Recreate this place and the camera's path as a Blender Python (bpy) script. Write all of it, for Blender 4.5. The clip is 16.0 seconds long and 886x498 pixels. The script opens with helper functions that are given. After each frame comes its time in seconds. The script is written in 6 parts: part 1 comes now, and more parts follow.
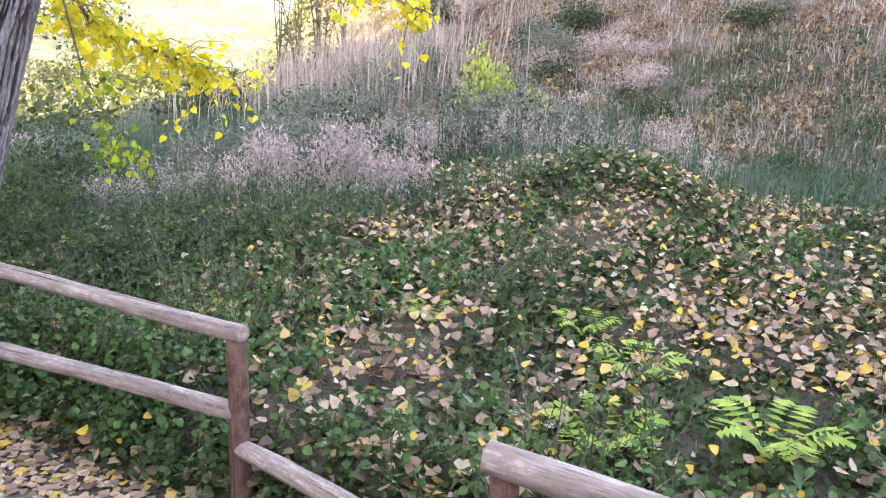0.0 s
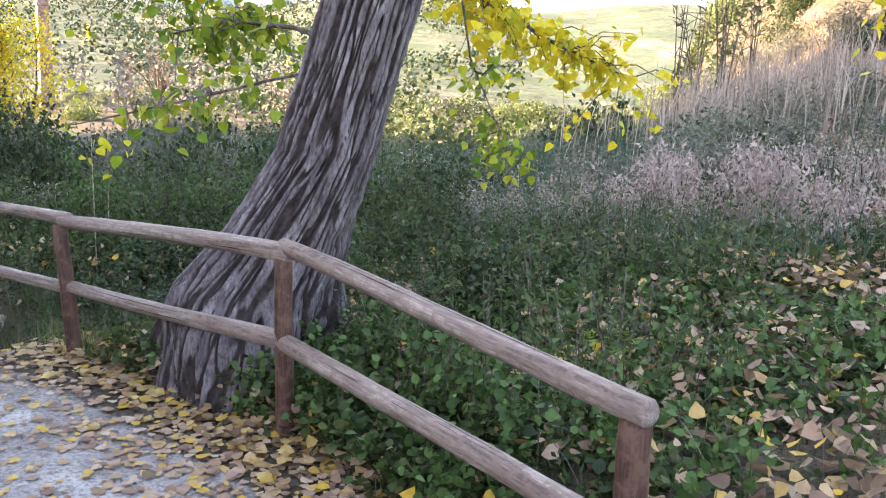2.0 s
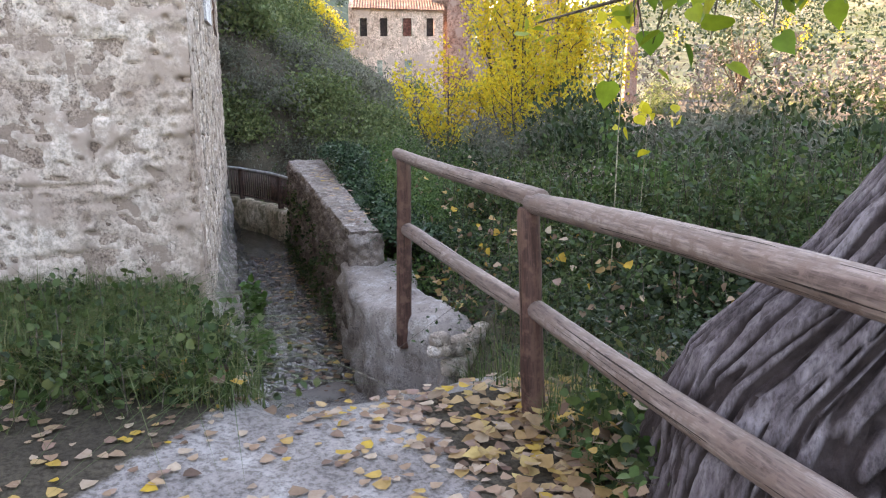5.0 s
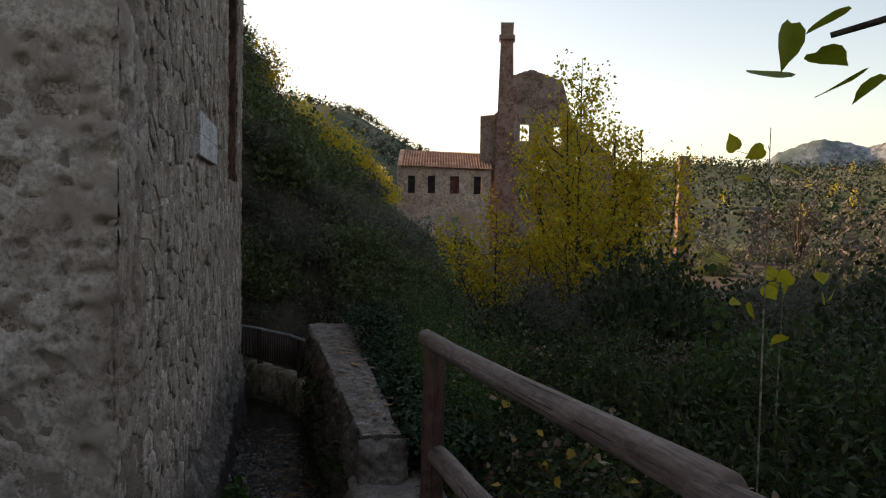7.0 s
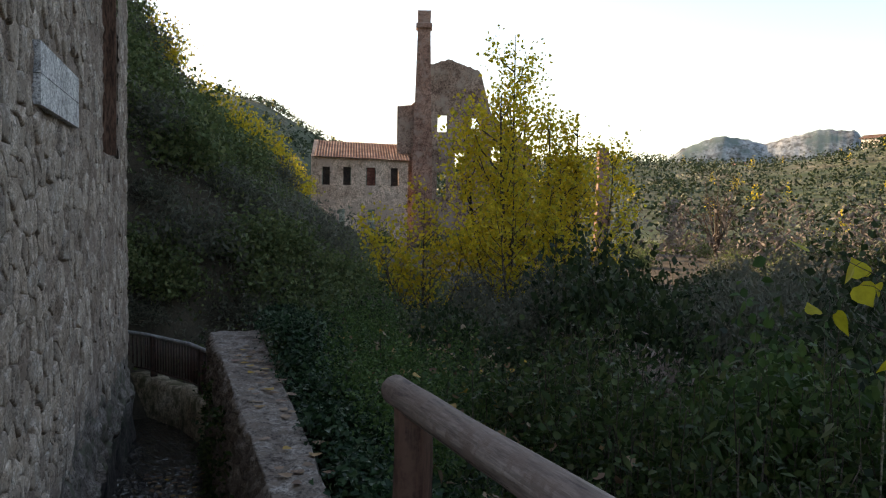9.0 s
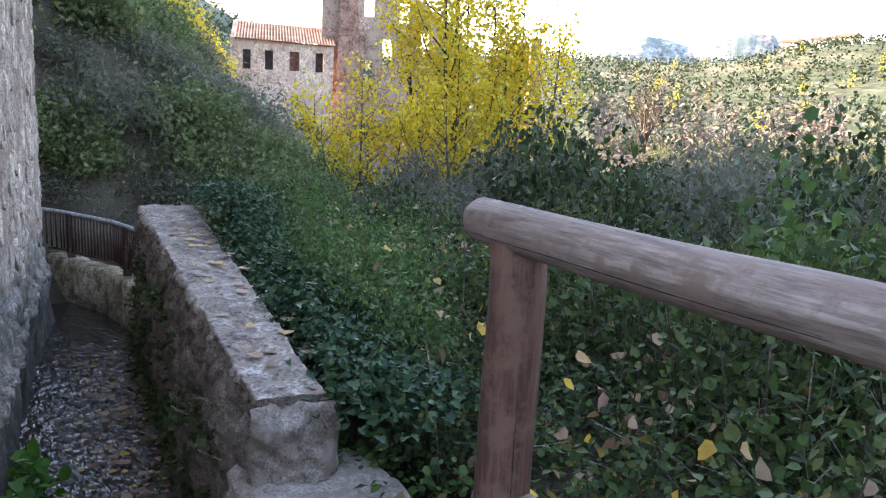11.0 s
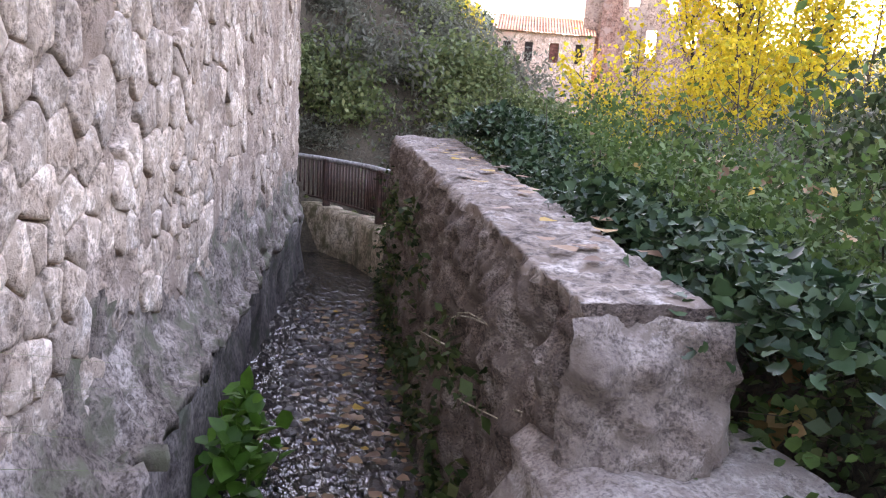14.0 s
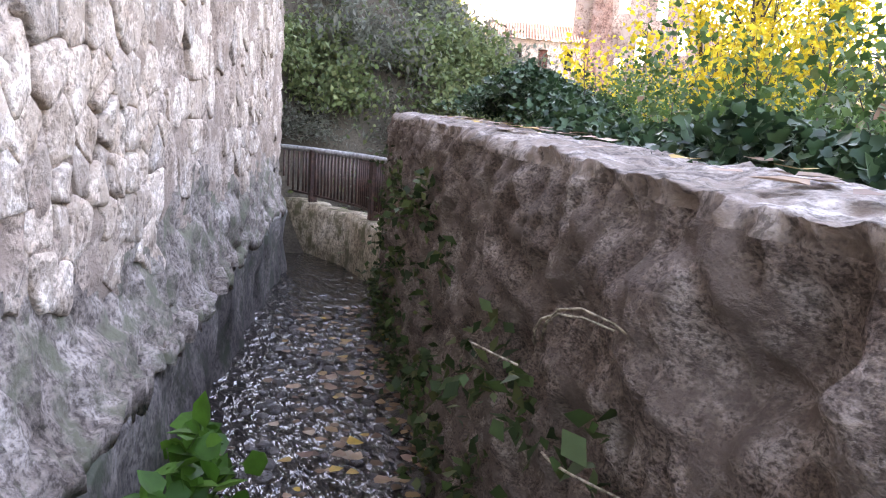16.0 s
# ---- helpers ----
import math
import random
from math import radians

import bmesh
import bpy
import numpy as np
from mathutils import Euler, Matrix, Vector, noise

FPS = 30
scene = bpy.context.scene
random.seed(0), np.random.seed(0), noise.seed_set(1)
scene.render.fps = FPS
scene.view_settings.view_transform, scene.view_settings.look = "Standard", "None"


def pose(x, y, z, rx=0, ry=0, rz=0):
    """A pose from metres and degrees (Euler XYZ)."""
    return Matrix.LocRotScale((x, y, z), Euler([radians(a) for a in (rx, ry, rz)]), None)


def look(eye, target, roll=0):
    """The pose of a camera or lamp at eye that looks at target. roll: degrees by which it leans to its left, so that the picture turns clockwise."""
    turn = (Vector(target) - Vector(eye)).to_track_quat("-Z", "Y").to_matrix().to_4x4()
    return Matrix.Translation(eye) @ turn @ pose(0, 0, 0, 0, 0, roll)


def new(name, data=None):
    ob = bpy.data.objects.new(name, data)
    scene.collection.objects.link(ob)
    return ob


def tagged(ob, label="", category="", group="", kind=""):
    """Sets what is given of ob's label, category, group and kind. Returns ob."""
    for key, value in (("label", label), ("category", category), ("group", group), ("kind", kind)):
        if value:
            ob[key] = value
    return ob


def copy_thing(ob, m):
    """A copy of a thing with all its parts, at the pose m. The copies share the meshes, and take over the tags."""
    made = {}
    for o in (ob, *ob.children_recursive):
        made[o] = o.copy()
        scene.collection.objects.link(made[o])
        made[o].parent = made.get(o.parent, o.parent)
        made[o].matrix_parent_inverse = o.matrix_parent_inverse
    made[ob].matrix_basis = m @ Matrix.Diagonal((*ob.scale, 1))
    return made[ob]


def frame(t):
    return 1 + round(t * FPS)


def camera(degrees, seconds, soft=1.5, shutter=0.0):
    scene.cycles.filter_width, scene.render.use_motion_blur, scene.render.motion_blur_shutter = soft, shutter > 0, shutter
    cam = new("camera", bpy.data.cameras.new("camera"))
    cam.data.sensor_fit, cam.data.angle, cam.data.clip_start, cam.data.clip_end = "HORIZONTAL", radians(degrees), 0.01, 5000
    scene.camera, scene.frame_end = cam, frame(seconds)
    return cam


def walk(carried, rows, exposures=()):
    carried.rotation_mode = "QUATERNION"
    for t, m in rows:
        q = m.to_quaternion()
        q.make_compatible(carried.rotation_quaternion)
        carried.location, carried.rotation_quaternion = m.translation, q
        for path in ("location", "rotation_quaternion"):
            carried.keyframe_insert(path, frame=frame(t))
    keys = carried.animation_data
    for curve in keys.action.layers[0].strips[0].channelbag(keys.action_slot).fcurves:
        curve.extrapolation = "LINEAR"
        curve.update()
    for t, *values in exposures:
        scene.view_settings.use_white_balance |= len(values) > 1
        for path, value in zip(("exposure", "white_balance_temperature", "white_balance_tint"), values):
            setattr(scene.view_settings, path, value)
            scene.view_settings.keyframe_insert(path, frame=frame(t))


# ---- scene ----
cam = camera(57.6, 16.0, soft=1.2)
PATH = [
    (0.0, (-0.361, 0.128, 2.052), (-0.197, 2.06, 1.561), 2.7),
    (0.2, (-0.325, 0.298, 2.001), (-0.365, 2.233, 1.496), 1.8),
    (0.4, (-0.346, 0.403, 1.971), (-0.598, 2.331, 1.504), 3.4),
    (0.5, (-0.363, 0.456, 1.961), (-0.666, 2.379, 1.502), 4.0),
    (1.0, (-0.484, 0.8, 1.821), (-0.962, 2.693, 1.384), 3.3),
    (1.5, (-0.627, 1.159, 1.723), (-1.208, 3.028, 1.309), 1.9),
    (2.0, (-0.744, 1.547, 1.607), (-1.465, 3.363, 1.178), 2.7),
    (2.5, (-0.943, 1.912, 1.466), (-1.768, 3.702, 1.124), 2.2),
    (3.0, (-1.137, 2.276, 1.378), (-2.174, 3.946, 1.009), 0.9),
    (3.3, (-1.285, 2.496, 1.325), (-2.471, 4.059, 0.939), 1.9),
    (3.5, (-1.374, 2.624, 1.298), (-2.657, 4.095, 0.864), 2.2),
    (4.0, (-1.696, 2.975, 1.189), (-3.146, 4.274, 0.732), 0.1),
    (4.5, (-2.005, 3.314, 1.123), (-3.614, 4.397, 0.633), 0.4),
    (4.7, (-2.14, 3.426, 1.113), (-3.804, 4.407, 0.594), 0.7),
    (7.0, (-3.934, 4.418, 1.028), (-5.737, 5.281, 0.944), 1.0),
    (7.5, (-4.354, 4.545, 0.979), (-6.112, 5.495, 0.906), 2.1),
    (8.0, (-4.715, 4.694, 0.975), (-6.416, 5.744, 0.91), 1.8),
    (8.2, (-4.852, 4.766, 0.973), (-6.551, 5.818, 0.909), 1.4),
    (10.3, (-5.97, 4.983, 0.826), (-7.61, 6.103, 0.592), 1.4),
    (10.5, (-6.002, 4.971, 0.804), (-7.597, 6.15, 0.544), 1.7),
    (11.0, (-6.089, 4.997, 0.677), (-7.651, 6.196, 0.329), 2.7),
    (11.5, (-6.194, 5.095, 0.615), (-7.776, 6.242, 0.189), 5.5),
    (12.0, (-6.36, 5.159, 0.536), (-8.097, 6.053, 0.106), 4.1),
    (12.5, (-6.545, 5.24, 0.393), (-8.346, 6.013, -0.007), 5.3),
    (13.0, (-6.764, 5.297, 0.29), (-8.591, 6.0, -0.118), 6.0),
    (13.5, (-7.077, 5.311, 0.159), (-8.918, 5.987, -0.231), 3.7),
    (14.0, (-7.277, 5.373, 0.034), (-9.121, 6.05, -0.344), 3.6),
    (14.5, (-7.41, 5.468, -0.008), (-9.255, 6.136, -0.391), 5.6),
    (15.0, (-7.62, 5.461, -0.118), (-9.469, 6.138, -0.468), 3.2),
    (15.5, (-7.877, 5.475, -0.173), (-9.72, 6.18, -0.504), 2.6),
    (16.0, (-8.129, 5.549, -0.23), (-9.965, 6.258, -0.582), 3.8),
]
EXPOSURES = [(0.0, 4.2, 8200, 24), (1.5, 3.7, 8100, 20), (4.7, 3.9, 8700, 24), (6.2, 0.85, 9200, 21), (8.3, 0.8, 8800, 18), (9.7, 2.5, 7700, 13), (10.3, 3.15, 7500, 14),
             (11.0, 3.42, 7450, 20), (11.5, 4.12, 7500, 29), (12.5, 4.05, 8550, 36), (15.0, 4.1, 8850, 35), (16.0, 4.52, 8650, 31)]
walk(cam, [(t, look(eye, at, roll)) for t, eye, at, roll in PATH], EXPOSURES)

# ---- sky and sun ----
SUN_YAW, SUN_UP = radians(115), radians(20)
world = bpy.data.worlds.new("world")
scene.world = world
world.use_nodes = True
wn = world.node_tree.nodes
sky = wn.new("ShaderNodeTexSky")
sky.sky_type, sky.sun_disc = "NISHITA", False
sky.sun_elevation, sky.sun_rotation = SUN_UP, -SUN_YAW
sky.air_density, sky.dust_density, sky.ozone_density = 1.0, 1.0, 1.5
world.node_tree.links.new(sky.outputs[0], wn["Background"].inputs[0])
wn["Background"].inputs[1].default_value = 0.15
SUN_WAY = Vector((-math.sin(SUN_YAW) * math.cos(SUN_UP), math.cos(SUN_YAW) * math.cos(SUN_UP), math.sin(SUN_UP)))
sun_data = bpy.data.lights.new("sun", "SUN")
sun_data.energy, sun_data.angle, sun_data.color = 4.0, radians(0.6), (1.0, 0.82, 0.6)
sun = new("sun", sun_data)
sun.matrix_world = look((0, 0, 60), Vector((0, 0, 60)) - SUN_WAY)

# ---- materials ----
def material(name, rough=0.8, spec=0.3):
    m = bpy.data.materials.new(name)
    m.use_nodes = True
    b = m.node_tree.nodes["Principled BSDF"]
    b.inputs["Roughness"].default_value = rough
    b.inputs["Specular IOR Level"].default_value = spec
    return m, m.node_tree, b


def node(nt, kind, **inputs):
    n = nt.nodes.new(kind)
    for key, value in inputs.items():
        n.inputs[key.replace("_", " ")].default_value = value
    return n


def ramp(nt, source, stops):
    r = nt.nodes.new("ShaderNodeValToRGB")
    while len(r.color_ramp.elements) < len(stops):
        r.color_ramp.elements.new(0.5)
    for e, (at, c) in zip(r.color_ramp.elements, stops):
        e.position, e.color = at, (*c, 1)
    nt.links.new(source, r.inputs[0])
    return r.outputs[0]


def mix(nt, fac, a, b, kind="MIX"):
    m = nt.nodes.new("ShaderNodeMix")
    m.data_type, m.blend_type = "RGBA", kind
    for value, socket in ((fac, m.inputs[0]), (a, m.inputs[6]), (b, m.inputs[7])):
        if isinstance(value, (int, float)):
            socket.default_value = value
        elif isinstance(value, tuple):
            socket.default_value = (*value, 1)
        else:
            nt.links.new(value, socket)
    return m.outputs[2]


def noise_tex(nt, scale, detail=6, rough=0.6, stretch=None, coords="World", warp=0.0):
    if coords == "World":
        out = nt.nodes.new("ShaderNodeNewGeometry").outputs["Position"]
    else:
        out = nt.nodes.new("ShaderNodeTexCoord").outputs[coords]
    if stretch:
        mp = nt.nodes.new("ShaderNodeMapping")
        mp.inputs["Scale"].default_value = stretch
        nt.links.new(out, mp.inputs[0])
        out = mp.outputs[0]
    n = node(nt, "ShaderNodeTexNoise", Scale=scale, Detail=detail, Roughness=rough, Distortion=warp)
    nt.links.new(out, n.inputs["Vector"])
    return n.outputs[0]


def bump(nt, b, height, strength=0.5, distance=0.02):
    n = nt.nodes.new("ShaderNodeBump")
    n.inputs["Strength"].default_value, n.inputs["Distance"].default_value = strength, distance
    nt.links.new(height, n.inputs["Height"])
    nt.links.new(n.outputs[0], b.inputs["Normal"])


def surface(name, dark, mid, light, big=1.5, fine=30.0, rough=0.85, relief=0.5, depth=0.02, stain=None, stretch=None, spec=0.25, vary=0.0, pit=0.5, coords="World", grainy=0.85):
    """A mottled mineral or wood surface: colour at two scales, an optional stain, and fine relief."""
    m, nt, b = material(name, rough, spec)
    a = noise_tex(nt, big, 6, 0.68, stretch, coords)
    f = noise_tex(nt, fine * 2.2, 4, 0.7, stretch, coords)
    g = noise_tex(nt, fine * 0.6, 5, 0.7, stretch, coords)
    col = ramp(nt, a, [(0.36, dark), (0.5, mid), (0.64, light)])
    grain = ramp(nt, f, [(0.40, (0.36, 0.34, 0.32)), (0.5, (1, 1, 1)), (0.62, (1.4, 1.37, 1.33))])
    col = mix(nt, grainy, col, grain, "MULTIPLY")
    patch = ramp(nt, g, [(0.42, (0.42, 0.39, 0.37)), (0.49, (1, 1, 1)), (0.62, (1.18, 1.17, 1.15))])
    col = mix(nt, grainy * 0.76, col, patch, "MULTIPLY")
    pits = nt.nodes.new("ShaderNodeTexVoronoi")
    pits.inputs["Scale"].default_value = fine * 1.6
    nt.links.new(nt.nodes.new("ShaderNodeNewGeometry").outputs["Position"], pits.inputs["Vector"])
    dots = ramp(nt, pits.outputs["Distance"], [(0.06, (0.3, 0.27, 0.25)), (0.26, (1, 1, 1))])
    col = mix(nt, pit, col, dots, "MULTIPLY")
    if stain:
        s = ramp(nt, noise_tex(nt, big * 2.3, 5, 0.65), [(0.48, (0, 0, 0)), (0.62, (1, 1, 1))])
        col = mix(nt, s, col, stain)
    if vary:
        oi = nt.nodes.new("ShaderNodeObjectInfo")
        gi = nt.nodes.new("ShaderNodeNewGeometry")
        add = nt.nodes.new("ShaderNodeMath")
        add.operation = "ADD"
        nt.links.new(oi.outputs["Random"], add.inputs[0])
        nt.links.new(gi.outputs["Random Per Island"], add.inputs[1])
        fr = nt.nodes.new("ShaderNodeMath")
        fr.operation = "FRACT"
        nt.links.new(add.outputs[0], fr.inputs[0])
        tone = ramp(nt, fr.outputs[0], [(0, (1 - vary, 1 - vary, 1 - vary)), (0.6, (1, 0.97, 0.93)), (1, (1 + vary * 0.5, 1 + vary * 0.5, 1 + vary * 0.45))])
        col = mix(nt, 1.0, col, tone, "MULTIPLY")
    nt.links.new(col, b.inputs["Base Color"])
    h = mix(nt, 0.35, mix(nt, 0.5, g, f), dots, "MULTIPLY")
    bump(nt, b, h, relief * 0.8, depth * 0.35)
    return m


def leafy(name, stops, through_light=0.35, rough=0.55, spec=0.25):
    """Leaves: each one's colour is picked at random, and light passes through it in part."""
    m, nt, b = material(name, rough, spec)
    gi = nt.nodes.new("ShaderNodeNewGeometry")
    col = ramp(nt, gi.outputs["Random Per Island"], stops)
    blot = ramp(nt, noise_tex(nt, 25, 4, 0.6), [(0.35, (0.6, 0.58, 0.5)), (0.6, (1, 1, 1))])
    col = mix(nt, 0.6, col, blot, "MULTIPLY")
    nt.links.new(col, b.inputs["Base Color"])
    if through_light:
        t = nt.nodes.new("ShaderNodeBsdfTranslucent")
        nt.links.new(col, t.inputs[0])
        s = nt.nodes.new("ShaderNodeMixShader")
        s.inputs[0].default_value = through_light
        nt.links.new(b.outputs[0], s.inputs[1])
        nt.links.new(t.outputs[0], s.inputs[2])
        nt.links.new(s.outputs[0], nt.nodes["Material Output"].inputs[0])
    return m


def steps(*colours):
    n = len(colours)
    return [(i / max(1, n - 1), c) for i, c in enumerate(colours)]


DIRT_PATH = surface("trodden_path", (0.15, 0.125, 0.11), (0.235, 0.208, 0.188), (0.32, 0.29, 0.265), 1.3, 40, 0.92, 0.7, 0.02, stain=(0.24, 0.21, 0.185))
LOG = surface("weathered_log", (0.125, 0.08, 0.065), (0.225, 0.16, 0.132), (0.34, 0.265, 0.23), 9, 60, 0.7, 1.0, 0.008, stretch=(1, 1, 0.08), stain=(0.19, 0.125, 0.098), coords="Object", pit=0.0, grainy=0.5)
POST_WOOD = surface("brown_post_wood", (0.042, 0.017, 0.012), (0.09, 0.041, 0.029), (0.18, 0.098, 0.068), 7, 60, 0.7, 0.6, 0.006, stretch=(1, 1, 0.09), stain=(0.13, 0.066, 0.045), coords="Object", pit=0.0, grainy=0.5)
CRACK = surface("wood_crack", (0.02, 0.014, 0.01), (0.035, 0.025, 0.02), (0.06, 0.04, 0.03), 8, 50, 0.95)
LIME_STONE = surface("rubble_limestone", (0.32, 0.235, 0.18), (0.49, 0.39, 0.318), (0.67, 0.58, 0.505), 8, 30, 0.9, 1.0, 0.045, stain=(0.39, 0.30, 0.235), vary=0.3, grainy=0.75, pit=0.45)
MORTAR = surface("lime_mortar", (0.20, 0.138, 0.105), (0.33, 0.245, 0.192), (0.47, 0.375, 0.31), 2.6, 30, 0.95, 1.0, 0.045, stain=(0.27, 0.195, 0.15), grainy=0.8)
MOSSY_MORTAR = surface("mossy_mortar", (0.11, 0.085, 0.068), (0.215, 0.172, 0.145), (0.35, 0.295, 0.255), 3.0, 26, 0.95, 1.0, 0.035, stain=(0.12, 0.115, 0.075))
PLASTER = surface("old_plaster", (0.32, 0.232, 0.18), (0.46, 0.362, 0.292), (0.58, 0.485, 0.405), 1.8, 22, 0.92, 0.9, 0.02, stain=(0.35, 0.26, 0.205), grainy=0.5, pit=0.35)
DAMP = surface("damp_render", (0.06, 0.05, 0.045), (0.12, 0.10, 0.09), (0.22, 0.19, 0.17), 2.0, 20, 0.8, 0.8, 0.02, stain=(0.05, 0.055, 0.035))
WALL_EARTH = surface("earthy_wall", (0.11, 0.078, 0.062), (0.20, 0.152, 0.126), (0.33, 0.275, 0.238), 5, 60, 0.95, 1.0, 0.08, stain=(0.155, 0.115, 0.092), stretch=(1, 1, 1.5), pit=0.7)
WALL_TOP = surface("wall_top", (0.13, 0.098, 0.08), (0.24, 0.195, 0.165), (0.40, 0.345, 0.305), 6.0, 24, 0.92, 1.0, 0.03, stain=(0.22, 0.165, 0.13))
WALL_BROKEN = surface("broken_wall_end", (0.15, 0.113, 0.093), (0.235, 0.187, 0.16), (0.34, 0.288, 0.252), 6.0, 55, 0.92, 1.0, 0.05, stain=(0.205, 0.158, 0.13), grainy=0.7, pit=0.5)
PALE_END = surface("pale_mortar_end", (0.24, 0.188, 0.16), (0.35, 0.29, 0.255), (0.46, 0.40, 0.36), 5.0, 50, 0.92, 1.0, 0.05, stain=(0.30, 0.24, 0.205), grainy=0.6, pit=0.35)
TWIG = surface("twig_bark", (0.05, 0.035, 0.028), (0.10, 0.075, 0.06), (0.17, 0.135, 0.11), 6, 30, 0.85)
DRY_STEM = surface("dry_stem", (0.20, 0.16, 0.11), (0.32, 0.27, 0.19), (0.45, 0.38, 0.28), 5, 30, 0.9)
IRON = surface("brown_painted_iron", (0.045, 0.022, 0.016), (0.075, 0.036, 0.027), (0.11, 0.055, 0.042), 6, 40, 0.5, 0.2, 0.004, spec=0.4)
RAIL_IRON = surface("worn_handrail", (0.34, 0.32, 0.31), (0.48, 0.46, 0.45), (0.6, 0.58, 0.57), 6, 40, 0.4, 0.2, 0.004, spec=0.5)
PARAPET = surface("mossy_parapet", (0.28, 0.205, 0.13), (0.44, 0.345, 0.24), (0.56, 0.47, 0.36), 2.2, 20, 0.92, 0.9, 0.03, stain=(0.13, 0.11, 0.055))
BRICK = surface("sooty_brick", (0.19, 0.10, 0.075), (0.30, 0.165, 0.125), (0.40, 0.24, 0.19), 0.6, 6, 0.9, 0.5, 0.03, stain=(0.33, 0.22, 0.18))
RUIN = surface("ruined_masonry", (0.20, 0.125, 0.095), (0.32, 0.21, 0.165), (0.44, 0.31, 0.25), 0.35, 4, 0.92, 0.9, 0.06, stain=(0.36, 0.27, 0.22))
FACADE = surface("pink_render", (0.42, 0.28, 0.21), (0.58, 0.41, 0.32), (0.68, 0.51, 0.41), 0.4, 5, 0.9, 0.5, 0.03, stain=(0.46, 0.33, 0.26))
ROOF_TILE = surface("roof_tile", (0.15, 0.07, 0.05), (0.20, 0.115, 0.09), (0.28, 0.18, 0.145), 1.0, 8, 0.9, 0.4, 0.02, vary=0.35)
SHUTTER = surface("dark_window", (0.02, 0.012, 0.01), (0.035, 0.022, 0.018), (0.06, 0.04, 0.03), 2, 12, 0.7)
SHUTTER_RED = surface("red_shutter", (0.10, 0.03, 0.022), (0.16, 0.055, 0.04), (0.22, 0.09, 0.065), 2, 12, 0.7)
TIMBER = surface("brown_jamb", (0.10, 0.05, 0.032), (0.17, 0.09, 0.06), (0.24, 0.14, 0.10), 3, 25, 0.8, stretch=(1, 1, 0.2))
PLAQUE = surface("pale_plaque", (0.50, 0.475, 0.46), (0.60, 0.575, 0.56), (0.68, 0.655, 0.64), 3, 30, 0.7, 0.2, 0.004)
WHITE_HOUSE = surface("white_house", (0.62, 0.56, 0.50), (0.74, 0.68, 0.62), (0.8, 0.76, 0.7), 0.3, 3, 0.9)
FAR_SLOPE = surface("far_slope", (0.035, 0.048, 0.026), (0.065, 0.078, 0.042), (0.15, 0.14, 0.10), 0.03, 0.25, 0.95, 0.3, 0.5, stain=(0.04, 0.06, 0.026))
# the mountain's blue-grey holds the haze of distance as base colour
HAZE_BLUE_ROCK = surface("far_mountain", (0.10, 0.13, 0.16), (0.17, 0.20, 0.23), (0.30, 0.31, 0.32), 0.006, 0.05, 0.95, 0.3, 0.5, stain=(0.10, 0.14, 0.14))

def ground_material():
    """Dark soil, and where the attribute "worn" says so, pale trodden dirt."""
    m, nt, b = material("ground_mix", 0.95, 0.2)
    at = nt.nodes.new("ShaderNodeAttribute")
    at.attribute_name = "worn"
    a, f = noise_tex(nt, 1.3, 5, 0.65), noise_tex(nt, 42, 5, 0.7)
    soil = ramp(nt, a, [(0.3, (0.035, 0.027, 0.018)), (0.5, (0.07, 0.055, 0.037)), (0.7, (0.12, 0.095, 0.068))])
    dirt = ramp(nt, noise_tex(nt, 2.6, 5, 0.65), [(0.3, (0.17, 0.143, 0.128)), (0.5, (0.25, 0.216, 0.194)), (0.68, (0.35, 0.313, 0.284))])
    edge = nt.nodes.new("ShaderNodeMath")
    edge.operation = "MULTIPLY_ADD"
    edge.inputs[1].default_value, edge.inputs[2].default_value = 0.9, -0.45
    nt.links.new(noise_tex(nt, 6, 6, 0.7), edge.inputs[0])
    add = nt.nodes.new("ShaderNodeMath")
    add.operation = "ADD"
    nt.links.new(at.outputs["Fac"], add.inputs[0])
    nt.links.new(edge.outputs[0], add.inputs[1])
    mask = ramp(nt, add.outputs[0], [(0.42, (0, 0, 0)), (0.58, (1, 1, 1))])
    col = mix(nt, mask, soil, dirt)
    grain = ramp(nt, f, [(0.40, (0.5, 0.47, 0.45)), (0.5, (1, 1, 1)), (0.64, (1.35, 1.32, 1.3))])
    col = mix(nt, 0.8, col, grain, "MULTIPLY")
    nt.links.new(col, b.inputs["Base Color"])
    bump(nt, b, f, 0.8, 0.012)
    return m


